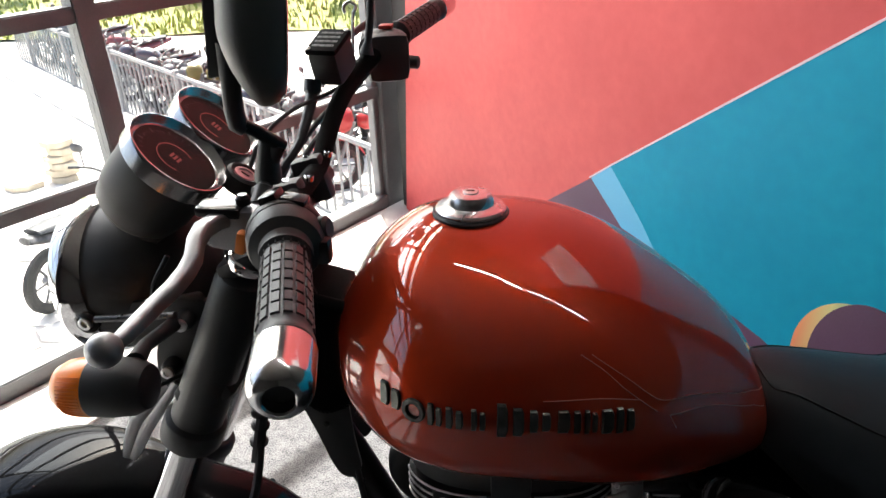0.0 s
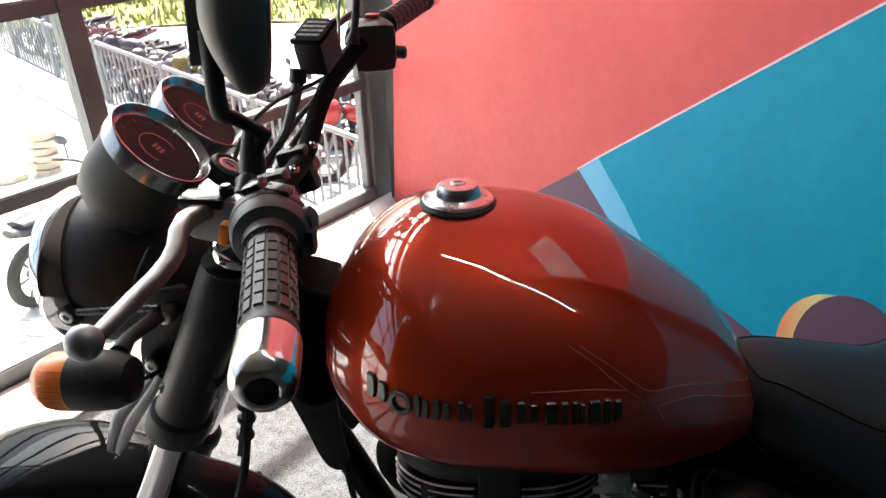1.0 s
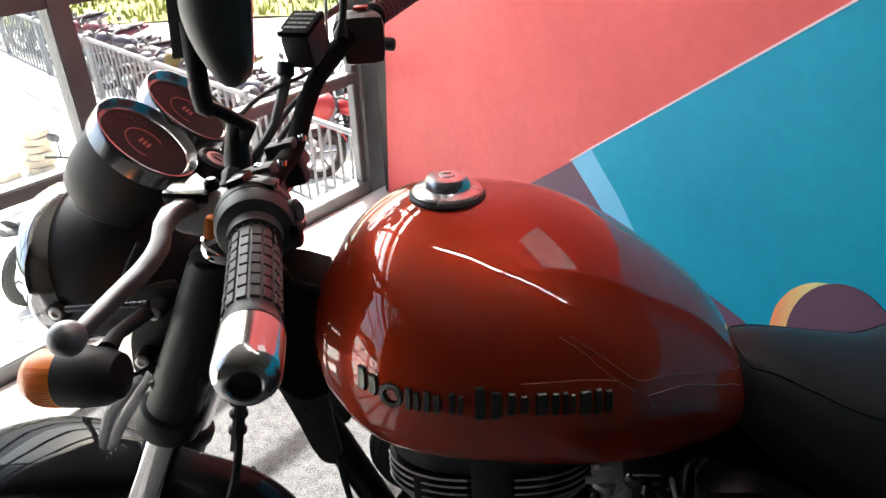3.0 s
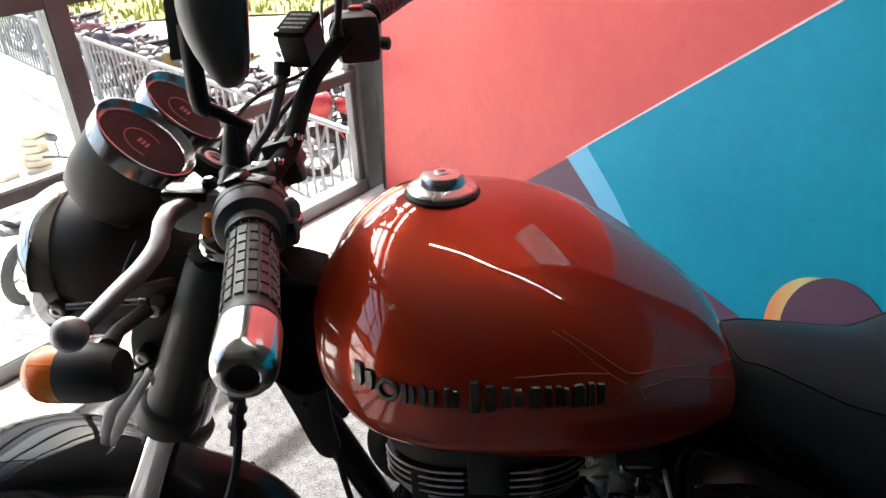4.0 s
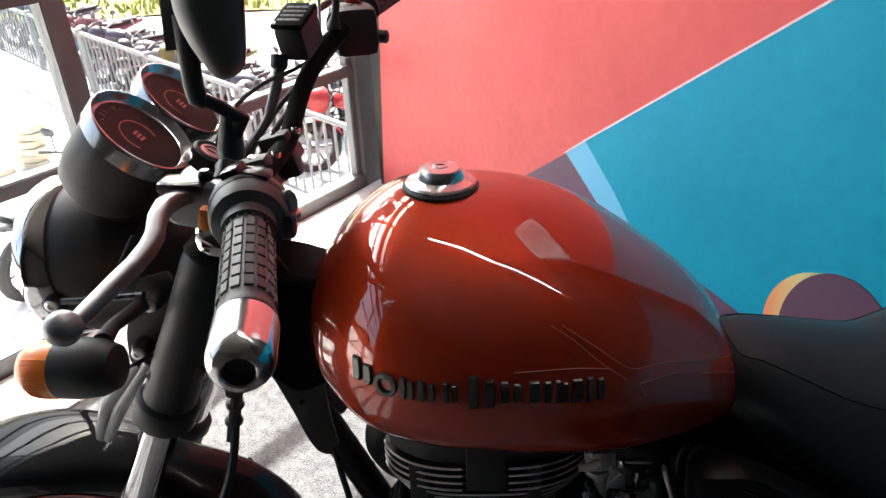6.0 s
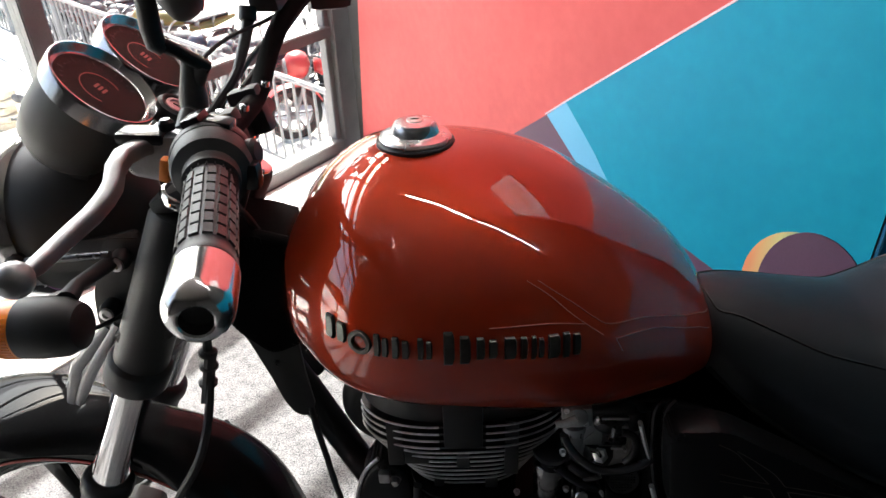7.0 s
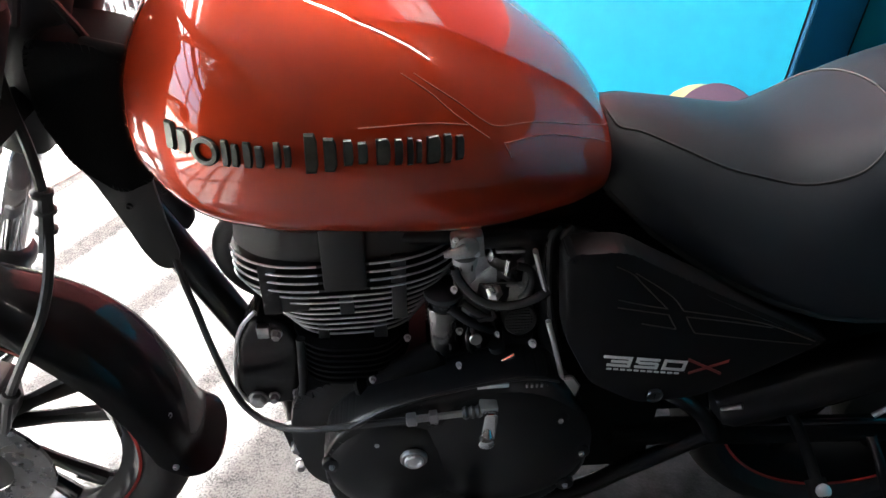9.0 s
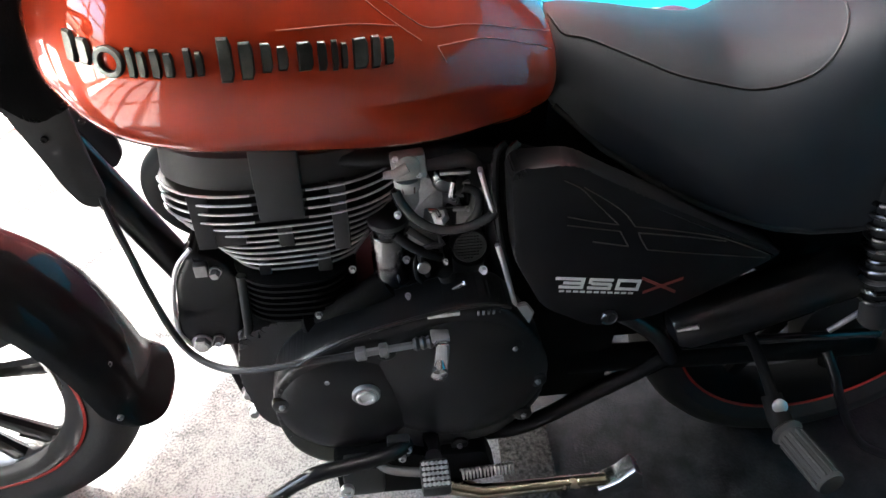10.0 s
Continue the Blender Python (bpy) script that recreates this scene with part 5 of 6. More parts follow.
def fin_outline(x0, x1, h, n=22):
    """A fin seen from above: bowed out to the side, straight at the back."""
    cx, a = (x0 + x1) / 2, (x1 - x0) / 2
    out = []
    for k in range(n + 1):
        w = math.pi * (1 + k / n)
        out.append((cx + a * math.copysign(abs(math.cos(w)) ** 0.78, math.cos(w)), -h * fin_bow((math.copysign(abs(math.cos(w)) ** 0.78, math.cos(w))))))
    return out + [(x1, h), (x0, h)]


cyl = B("cylinder", loft([[Vector((x, y, z)) for x, y in fin_outline(a, b, h)] for a, b, h, z in ((0.515, 0.620, 0.070, 0.44), (0.500, 0.625, 0.075, 0.52), (0.470, 0.645, 0.090, 0.60), (0.455, 0.655, 0.100, 0.665), (0.450, 0.660, 0.100, 0.705))]), "matt_black", None, "black finned engine cylinder with machined fin edges")
FINS = 13


def fin_size(i):
    """The ends, reach and height of fin i from the top."""
    u = max(0.0, i - 3) / (FINS - 4)
    return 0.416 + 0.066 * u ** 1.1, 0.684 - 0.056 * u ** 1.1, 0.134 - 0.034 * u, 0.651 - 0.0118 * i


def fin_tilt(x):
    return 0.05 * (x - 0.55)


for i in range(FINS):
    x0, x1, h, z = fin_size(i)
    o = fin_outline(x0, x1, h)
    fin = B("fin", loft([[Vector((x, y, zz + fin_tilt(x))) for x, y in o] for zz in (z - 0.0016, z + 0.0016)]), "matt_black", cyl)
    cx = (x0 + x1) / 2
    grown = [(cx + (x - cx) * 1.0035, y * 1.004) for x, y in o if y < 0]
    fine = spline([(x, y, z + fin_tilt(x)) for x, y in grown], 3)
    for a, b in (((0.0, 0.526), (0.575, 1.0)) if i < 4 else ((0.0, 1.0),)):
        pts = [p for p in fine if a <= p.x <= b]
        if len(pts) > 2:
            B("fin_edge", tube(pts, 0.0015, 5), "fin_edge", fin)
for xc, za, zb, w in ((0.463, 0.650, 0.578, 0.021), (0.550, 0.604, 0.572, 0.017), (0.612, 0.655, 0.562, 0.018), (0.516, 0.548, 0.506, 0.014), (0.587, 0.550, 0.502, 0.017), (0.488, 0.600, 0.577, 0.036)):
    x0, x1, h, _ = fin_size((0.651 - (za + zb) / 2) / 0.0118)
    reach = h * fin_bow((xc - (x0 + x1) / 2) / ((x1 - x0) / 2))
    B("fin_rib", rbox((xc, -reach + 0.006, (za + zb) / 2 + fin_tilt(xc)), (w, 0.016, za - zb), 0.002), "matt_black", cyl)
B("rocker_cover", rbox((0.551, -0.094, 0.664), (0.050, 0.084, 0.100), 0.005), "matt_black", cyl)
B("head_block", loft([[Vector((x, y, z)) for x, y in fin_outline(a, b, h)] for a, b, h, z in ((0.420, 0.680, 0.128, 0.652), (0.424, 0.676, 0.126, 0.690), (0.436, 0.664, 0.11, 0.702))]), "matt_black", cyl)
for z in (0.512, 0.501, 0.490, 0.479, 0.468, 0.457, 0.446):
    B("barrel_fin", loft([[Vector((x, y, zz)) for x, y in fin_outline(0.474, 0.622, 0.126 - 0.12 * (0.512 - z))] for zz in (z - 0.002, z + 0.002)]), "void_black", cyl)

B("crankcase", prism(rounded([(0.466, 0.415), (0.510, 0.440), (0.66, 0.47), (0.80, 0.50), (0.87, 0.44), (0.875, 0.26), (0.80, 0.195), (0.55, 0.185), (0.47, 0.24), (0.452, 0.34)], 0.03), side(0.12), (0, -0.235, 0), 0.012), "matt_black", None, "black cast crankcase")
CC = [(0.508, 0.388), (0.540, 0.428), (0.600, 0.463), (0.664, 0.485), (0.735, 0.506), (0.790, 0.508), (0.838, 0.445), (0.855, 0.400), (0.857, 0.322), (0.800, 0.250), (0.671, 0.225), (0.560, 0.218), (0.518, 0.262), (0.505, 0.320)]
B("starter_housing", tube([(0.560, -0.108, 0.420), (0.585, -0.112, 0.438), (0.630, -0.114, 0.470), (0.662, -0.112, 0.492)], [0.018, 0.026, 0.029, 0.020], 22, 4), "void_black", None, "black starter housing on the crankcase")
cover = B("clutch_cover", prism(rounded(CC, 0.03), side(-0.112), (0, -0.068, 0), 0.014, 4), "cover_black", None, "satin black engine side cover")
B("cover_bulge", lathe([(0.116, -0.002), (0.108, 0.003), (0.094, 0.008), (0.070, 0.012), (0.035, 0.014), (0.0, 0.0145)], (0.742, -0.178, 0.375), (0, -1, 0), 48), "cover_black", cover)
B("cover_bulge", lathe([(0.092, -0.002), (0.084, 0.004), (0.070, 0.009), (0.046, 0.0125), (0.0, 0.014)], (0.600, -0.178, 0.345), (0, -1, 0), 48), "cover_black", cover)
B("cover_ridge", tube([(0.545, -0.182, 0.432), (0.60, -0.184, 0.470), (0.68, -0.184, 0.497), (0.76, -0.184, 0.512), (0.80, -0.184, 0.505)], 0.0022, 8, 4), "cover_black", cover)
big = B("filler_plug", lathe([(0.0175, 0), (0.0175, 0.004), (0.016, 0.006), (0.0130, 0.006)], (0.624, -0.1900, 0.381), (0, -1, 0), 32), "lever", cover, "bright round plug with a sunk middle")
B("plug_head", lathe([(0.0125, 0), (0.0125, 0.003), (0.0110, 0.0045), (0.0085, 0.0045), (0.0075, 0.0015), (0.0, 0.0010)], (0.624, -0.1955, 0.381), (0, -1, 0), 28), "bright_alloy", big)
for x, z in ((0.578, 0.404), (0.652, 0.443), (0.809, 0.436), (0.844, 0.368), (0.518, 0.362), (0.830, 0.30), (0.745, 0.245), (0.60, 0.232)):
    B("cover_boss", lathe([(0.013, 0), (0.012, 0.008), (0.010, 0.009)], (x, -0.176, z), (0, -1, 0), 18), "cover_black", cover)
    B("cover_bolt", hexbolt((x, -0.184, z), (0, -1, 0), 0.0036, 0.004), "lever", cover)
arm = B("clutch_arm", prism(rounded([(0.710, 0.474), (0.727, 0.474), (0.724, 0.425), (0.715, 0.417), (0.706, 0.425)], 0.006), side(-0.196), (0, -0.009, 0), 0.002), "chrome", None, "bright clutch release arm")
B("arm_bolt", lathe([(0.010, 0), (0.010, 0.008), (0.006, 0.011), (0.0, 0.011)], (0.713, -0.204, 0.428), (0, -1, 0), 20), "chrome", arm)
B("arm_shaft", rbox((0.716, -0.188, 0.470), (0.022, 0.020, 0.012), 0.003), "lever", arm)
B("adjuster", lathe([(0.006, 0), (0.009, 0.001), (0.009, 0.012), (0.005, 0.013), (0.005, 0.028), (0.009, 0.029), (0.009, 0.038), (0.0045, 0.039), (0.0045, 0.075)], (0.616, -0.190, 0.453), (1, 0, 0.12), 6), "lever", arm)
B("bellows", lathe([(0.006 + 0.0025 * (k % 2), 0.004 * k) for k in range(9)], (0.684, -0.192, 0.464), (1, 0, 0.12), 16), "rubber", arm)
for x, y, z in ((0.603, -0.13, 0.448), (0.575, -0.14, 0.475), (0.620, -0.13, 0.535), (0.683, -0.135, 0.548), (0.735, -0.115, 0.500), (0.540, -0.145, 0.405)):
    B("bolt", hexbolt((x, y, z), (0, -1, 0.1), 0.0036, 0.005), "dull_steel")
# small cover ahead of the cylinder
fb = B("front_cover", prism(rounded([(0.430, 0.548), (0.404, 0.505), (0.388, 0.410), (0.408, 0.380), (0.470, 0.380), (0.484, 0.495), (0.462, 0.530)], 0.018), side(-0.030), (0, -0.062, 0), 0.010, 3), "gloss_black", None, "gloss black front engine cover")
B("cover_edge", tube([(0.432, -0.090, 0.549), (0.412, -0.091, 0.525), (0.400, -0.091, 0.490), (0.392, -0.091, 0.440), (0.391, -0.091, 0.410), (0.402, -0.091, 0.388)], 0.0028, 8, 4), "dull_steel", fb)
for x, z, r in ((0.416, 0.396, 0.011), (0.438, 0.400, 0.006), (0.470, 0.405, 0.006), (0.455, 0.515, 0.006), (0.470, 0.385, 0.005)):
    B("bolt", hexbolt((x, -0.093, z), (0, -1, 0), r, 0.009), "dull_steel", fb)
B("wire_clip", rbox((0.440, -0.096, 0.522), (0.016, 0.012, 0.018), 0.003), "dull_steel", fb)
B("oil_pipe", tube([(0.486, -0.105, 0.515), (0.484, -0.108, 0.470), (0.480, -0.106, 0.420), (0.470, -0.100, 0.400)], 0.006, 10, 4), "satin_black")
B("mount_plate", prism(rounded([(0.430, 0.300), (0.470, 0.310), (0.510, 0.285), (0.515, 0.220), (0.455, 0.215), (0.438, 0.250)], 0.008), side(-0.055), (0, -0.008, 0), 0.001), "gloss_black")
for x, z in ((0.450, 0.258), (0.452, 0.215), (0.500, 0.30)):
    B("bolt", hexbolt((x, -0.063, z), (0, -1, 0), 0.008, 0.012), "dull_steel")
B("exhaust_pipe", tube([(0.458, -0.02, 0.648), (0.424, -0.02, 0.640), (0.400, -0.02, 0.614), (0.398, -0.02, 0.582), (0.412, -0.015, 0.550), (0.434, 0.0, 0.515), (0.448, 0.04, 0.44), (0.46, 0.12, 0.26), (0.60, 0.15, 0.19), (0.90, 0.16, 0.20)], 0.021, 16, 5), "satin_black", None, "black exhaust pipe")
# carburettor side
tap = B("fuel_tap", rbox((0.688, -0.140, 0.680), (0.036, 0.018, 0.029), 0.004, Matrix.Rotation(radians(-6), 3, "Y")), "die_cast", None, "grey fuel tap with a white tag")
B("tap_face", lathe([(0.013, 0), (0.013, 0.004), (0.010, 0.006), (0.0, 0.006)], (0.687, -0.149, 0.684), (0, -1, 0.1), 24), "die_cast", tap)
B("tap_lever", tube([(0.686, -0.156, 0.687), (0.673, -0.158, 0.681), (0.661, -0.158, 0.680)], [0.006, 0.0055, 0.004], 10), "die_cast", tap)
for p in ((0.674, -0.150, 0.694), (0.698, -0.150, 0.674)):
    B("tap_screw", capbolt(p, (0, -1, 0.1), 0.0035, 0.002), "steel", tap)
B("filter_cup", lathe([(0.0135, 0), (0.0145, 0.004), (0.0135, 0.012), (0.0115, 0.014), (0.0115, 0.030), (0.009, 0.034)], (0.686, -0.140, 0.664), (0.05, 0, -1), 20), "die_cast", tap, "white printed tag")
for i in range(4):
    B("tag_mark", rbox((0.681 + 0.0040 * i, -0.1525, 0.656), (0.0018, 0.0008, 0.008), 0.0001), "poster_ink", tap)
B("intake_pipe", tube([(0.705, -0.110, 0.666), (0.732, -0.110, 0.667), (0.754, -0.110, 0.668), (0.764, -0.105, 0.657), (0.764, -0.100, 0.627)], 0.013, 16, 5), "rubber", None, "dark intake pipe")
carb = B("carburettor", rbox((0.741, -0.088, 0.624), (0.040, 0.05, 0.060), 0.010), "dark_steel", None, "dark carburettor with bright screws and hoses")
B("carb_top", lathe([(0.022, 0), (0.024, 0.004), (0.024, 0.012), (0.018, 0.020), (0, 0.020)], (0.735, -0.095, 0.633), (0.1, -0.5, 0.8), 24), "dark_steel", carb)
B("shield_plate", prism(rounded([(0.690, 0.593), (0.724, 0.632), (0.736, 0.592), (0.724, 0.556), (0.698, 0.556)], 0.004), side(-0.112), (0, 0.004, 0), 0.001), "cast_alloy", carb, "pale cast shield plate")
B("side_bracket", prism(rounded([(0.742, 0.664), (0.776, 0.660), (0.776, 0.580), (0.762, 0.580), (0.762, 0.646), (0.742, 0.650)], 0.004), side(-0.104), (0, 0.005, 0), 0.001), "cast_alloy", carb, "grey bent bracket")
for z in (0.650, 0.636, 0.600):
    B("body_rib", rbox((0.741, -0.114, z), (0.034, 0.006, 0.004), 0.001), "dull_steel", carb)
B("manifold", tube([(0.691, -0.085, 0.557), (0.714, -0.085, 0.572), (0.741, -0.085, 0.580), (0.765, -0.085, 0.585)], [0.034, 0.036, 0.034, 0.030], 20, 3), "cast_alloy", None, "grey cast intake manifold")
B("manifold_flange", rbox((0.700, -0.105, 0.614), (0.022, 0.012, 0.060), 0.004, Matrix.Rotation(radians(32), 3, "Y")), "dull_steel", carb)
B("float_bowl", lathe([(0.022, 0), (0.022, 0.02), (0.016, 0.034), (0, 0.036)], (0.725, -0.100, 0.599), (0, -0.2, -1), 20), "rubber", carb)
B("wing_screw", tube([(0.709, -0.140, 0.620), (0.717, -0.143, 0.621), (0.721, -0.143, 0.613)], 0.0028, 8), "chrome", carb)
B("wing_body", lathe([(0.008, 0), (0.010, 0.004), (0.010, 0.010), (0.006, 0.014)], (0.724, -0.130, 0.600), (-0.2, -0.6, 0.8), 6), "steel", carb)
B("carb_screw", tube([(0.738, -0.128, 0.647), (0.736, -0.128, 0.627)], [0.0030, 0.0042], 8), "chrome", carb)
for p, r in (((0.675, -0.135, 0.613), 0.0045), ((0.755, -0.118, 0.603), 0.003), ((0.774, -0.135, 0.523), 0.0055), ((0.740, -0.140, 0.478), 0.006), ((0.683, -0.140, 0.495), 0.004), ((0.796, -0.160, 0.464), 0.005), ((0.729, -0.135, 0.541), 0.003)):
    B("bolt", hexbolt(p, (0, -1, 0.35), r * 0.75, 0.008), "bright_alloy", carb)
B("hose", tube([(0.673, -0.150, 0.656), (0.678, -0.152, 0.641), (0.693, -0.155, 0.620), (0.712, -0.158, 0.608), (0.731, -0.158, 0.604), (0.751, -0.158, 0.607), (0.771, -0.156, 0.615), (0.781, -0.152, 0.620)], 0.0058, 12, 5), "hose_black", None, "glossy black fuel hose")
B("hose", tube([(0.686, -0.130, 0.588), (0.699, -0.132, 0.577), (0.717, -0.130, 0.562), (0.727, -0.128, 0.565)], 0.0048, 10, 5), "rubber")
B("hose", tube([(0.749, -0.125, 0.636), (0.762, -0.128, 0.633), (0.767, -0.130, 0.620), (0.763, -0.132, 0.603), (0.756, -0.130, 0.590)], 0.0050, 10, 5), "rubber")
B("hose", tube([(0.719, -0.135, 0.566), (0.705, -0.136, 0.563), (0.699, -0.136, 0.550), (0.705, -0.134, 0.531), (0.708, -0.130, 0.516)], 0.0036, 8, 5), "rubber")
B("hose", tube([(0.672, -0.128, 0.578), (0.690, -0.136, 0.566), (0.708, -0.138, 0.556), (0.722, -0.134, 0.546)], 0.0062, 10, 5), "gloss_black")
B("hose", tube([(0.700, -0.120, 0.548), (0.694, -0.130, 0.538), (0.695, -0.134, 0.520), (0.700, -0.132, 0.508)], 0.0034, 8, 5), "gloss_black")
B("wire", tube([(0.716, -0.126, 0.590), (0.722, -0.130, 0.575), (0.724, -0.130, 0.552), (0.730, -0.128, 0.530)], 0.0024, 8, 5), "rubber")
B("ring_terminal", lathe([(0.0075, 0), (0.008, 0.002), (0.0065, 0.004), (0.0045, 0.004)], (0.703, -0.138, 0.536), (0, -1, 0.3), 18), "dull_steel", carb, "bright ring terminal")
kn = B("knurled_cap", lathe([(0.0205, 0), (0.0213, 0.003), (0.0213, 0.022), (0.0195, 0.025), (0, 0.0255)], (0.758, -0.100, 0.544), (0.05, -1, 0.25), 32), "rubber", carb, "black knurled round cap")
for i in range(-4, 5):
    for j in range(-4, 5):
        if i * i + j * j < 20:
            B("knurl", rbox(Vector((0.757, -0.1245, 0.5515)) + Vector((0.0038 * i, 0.0010 * j, 0.0038 * j)), (0.0025, 0.0020, 0.0020), 0.0), "rubber", kn)
B("cap_boot", tube([(0.762, -0.100, 0.517), (0.761, -0.100, 0.481)], [0.021, 0.017], 16), "rubber", carb)
B("pipe_stub", tube([(0.730, -0.125, 0.513), (0.737, -0.125, 0.491)], 0.010, 12), "satin_black", carb)
B("bright_pin", tube([(0.731, -0.145, 0.499), (0.752, -0.145, 0.512)], [0.0022, 0.0034], 8), "chrome", carb)
B("strap", tube([(0.762, -0.150, 0.675), (0.770, -0.151, 0.646), (0.778, -0.152, 0.620)], [0.0062, 0.0056, 0.0050], 10, 0, None, 0.5), "bright_alloy", None, "bright metal strap beside the carburettor")
B("link_rod", tube([(0.785, -0.155, 0.576), (0.795, -0.155, 0.543), (0.812, -0.155, 0.479)], 0.0034, 10), "bright_alloy", None, "thin bright rod with a nut")
B("rod_nut", lathe([(0.015, 0), (0.015, 0.010), (0.012, 0.013), (0, 0.013)], (0.821, -0.150, 0.460), (0.1, -0.75, 0.5), 6), "bright_alloy", None, "bright hexagonal rod nut")
for dx in (0.0, 0.014):
    B("breather_pipe", tube([Vector(p) + Vector((dx, 0, 0)) for p in [(0.791, -0.130, 0.692), (0.781, -0.138, 0.685), (0.781, -0.140, 0.655), (0.784, -0.140, 0.623), (0.789, -0.140, 0.588), (0.798, -0.138, 0.546)]], 0.0046, 8, 5), "hose_black")
B("intake_sleeve", lathe([(0.021, 0), (0.0235, 0.002), (0.0235, 0.014), (0.0225, 0.0155), (0.0235, 0.017), (0.0235, 0.090), (0.020, 0.094)], (0.665, -0.110, 0.589), (0.03, 0.06, -1), 28), "sleeve_steel", None, "bright metal sleeve beside the cylinder")
B("sleeve_cap", lathe([(0.0245, 0), (0.0245, 0.006), (0.020, 0.009), (0, 0.009)], (0.665, -0.110, 0.588), (-0.03, -0.06, 1), 28), "rubber")
B("case_tag", rbox((0.721, -0.183, 0.500), (0.038, 0.003, 0.006), 0.001, Matrix.Rotation(radians(-3), 3, "Y")), "label_white")
for i in range(4):
    B("stamped_mark", rbox(Vector((0.762, -0.183, 0.498)) + Vector((0.006 * i, 0, 0)), (0.0028, 0.002, 0.006), 0.0004), "lever")
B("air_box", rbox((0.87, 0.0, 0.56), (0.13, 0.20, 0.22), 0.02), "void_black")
# The fillers are blocks added in open gaps, near-black for the shade inside.
B("frame_filler", rbox((1.02, 0.0, 0.545), (0.20, 0.26, 0.20), 0.02), "void_black")
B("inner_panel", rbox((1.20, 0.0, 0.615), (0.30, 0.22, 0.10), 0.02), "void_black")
B("tank_filler", rbox((0.77, 0.02, 0.690), (0.17, 0.18, 0.09), 0.015), "void_black")
B("intake_filler", rbox((0.735, 0.03, 0.535), (0.17, 0.16, 0.19), 0.02), "void_black")
B("panel_filler", rbox((1.00, 0.0, 0.440), (0.17, 0.22, 0.19), 0.03), "void_black")
B("crankcase_filler", rbox((0.885, 0.0, 0.375), (0.17, 0.26, 0.25), 0.03), "void_black")
B("far_filler", prism(rounded([(1.05, 0.40), (1.05, 0.66), (1.60, 0.66), (1.62, 0.50), (1.45, 0.40)], 0.03), side(0.10), (0, 0.02, 0), 0.003), "void_black")
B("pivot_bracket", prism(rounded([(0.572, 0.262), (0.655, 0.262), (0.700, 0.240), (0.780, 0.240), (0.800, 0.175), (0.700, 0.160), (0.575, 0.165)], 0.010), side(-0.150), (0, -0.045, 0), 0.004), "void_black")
B("wheel_filler", prism(rounded([(1.02, 0.47), (1.04, 0.62), (1.44, 0.64), (1.44, 0.47), (1.25, 0.43)], 0.02), side(-0.080), (0, -0.006, 0), 0.001), "void_black")
B("rear_filler", rbox((1.33, 0.0, 0.60), (0.40, 0.20, 0.06), 0.02), "void_black")
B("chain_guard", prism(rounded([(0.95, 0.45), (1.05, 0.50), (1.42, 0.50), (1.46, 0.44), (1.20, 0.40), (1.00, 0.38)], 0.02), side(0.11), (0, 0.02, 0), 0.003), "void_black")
B("silencer", tube([(0.90, 0.16, 0.20), (1.00, 0.17, 0.22), (1.10, 0.175, 0.25), (1.44, 0.175, 0.31)], [0.022, 0.03, 0.045, 0.05], 18), "satin_black", None, "black exhaust silencer")

# ---- rear end ----
B("swingarm", tube([(0.90, -0.125, 0.335), (1.10, -0.125, 0.325), (1.36, -0.120, 0.31)], 0.020, 14), "void_black", None, "black swingarm")
B("swingarm", tube([(0.90, 0.125, 0.335), (1.36, 0.120, 0.31)], 0.020, 14), "void_black", None, "black swingarm")
sl = B("silencer_shield", tube([(1.026, -0.140, 0.398), (1.032, -0.140, 0.400), (1.046, -0.140, 0.405), (1.132, -0.140, 0.432), (1.245, -0.140, 0.476), (1.275, -0.140, 0.490)], [0.010, 0.028, 0.036, 0.038, 0.037, 0.026], 20), "gloss_black", None, "gloss black rounded chain case")
# Glint on the case's front end, added as a bright sliver.
B("case_glint", tube([(1.028, -0.164, 0.418), (1.050, -0.172, 0.432)], [0.002, 0.004], 8), "dull_steel", sl)
B("peg_hanger", tube([(1.110, -0.150, 0.425), (1.130, -0.170, 0.399), (1.141, -0.200, 0.373), (1.141, -0.235, 0.358)], 0.0075, 12, 4), "void_black", None, "black pillion peg hanger")
peg = B("pillion_peg", tube([(1.140, -0.234, 0.358), (1.142, -0.260, 0.345), (1.146, -0.274, 0.336)], [0.013, 0.015, 0.014], 16), "void_black", None, "black rubber pillion footpeg")
B("peg_bolt", lathe([(0.0095, 0), (0.0095, 0.003), (0.007, 0.005), (0.0, 0.006)], (1.140, -0.254, 0.361), (-0.1, -0.75, 0.6), 24), "steel", peg)
pa, pb = Vector((1.146, -0.272, 0.336)), Vector((1.157, -0.358, 0.345))
B("peg_rubber", tube([pa, pa.lerp(pb, 0.06), pa.lerp(pb, 0.12), pa.lerp(pb, 0.9), pb], [0.017, 0.021, 0.0165, 0.0175, 0.016], 20), "tyre", peg)
pu, pv, pw = frame_of(pb - pa)
for k in range(12):
    d = (pu * math.cos(k * math.pi / 6) + pv * math.sin(k * math.pi / 6)) * 0.0165
    B("peg_rib", tube([pa.lerp(pb, 0.18) + d, pa.lerp(pb, 0.94) + d], 0.0022, 6), "tyre", peg)
B("grab_hook", tube([(1.258, -0.165, 0.350), (1.264, -0.190, 0.328), (1.269, -0.200, 0.310), (1.296, -0.215, 0.255), (1.330, -0.225, 0.210), (1.385, -0.225, 0.172)], 0.007, 10, 5), "gloss_black", None, "black bent guard rod")
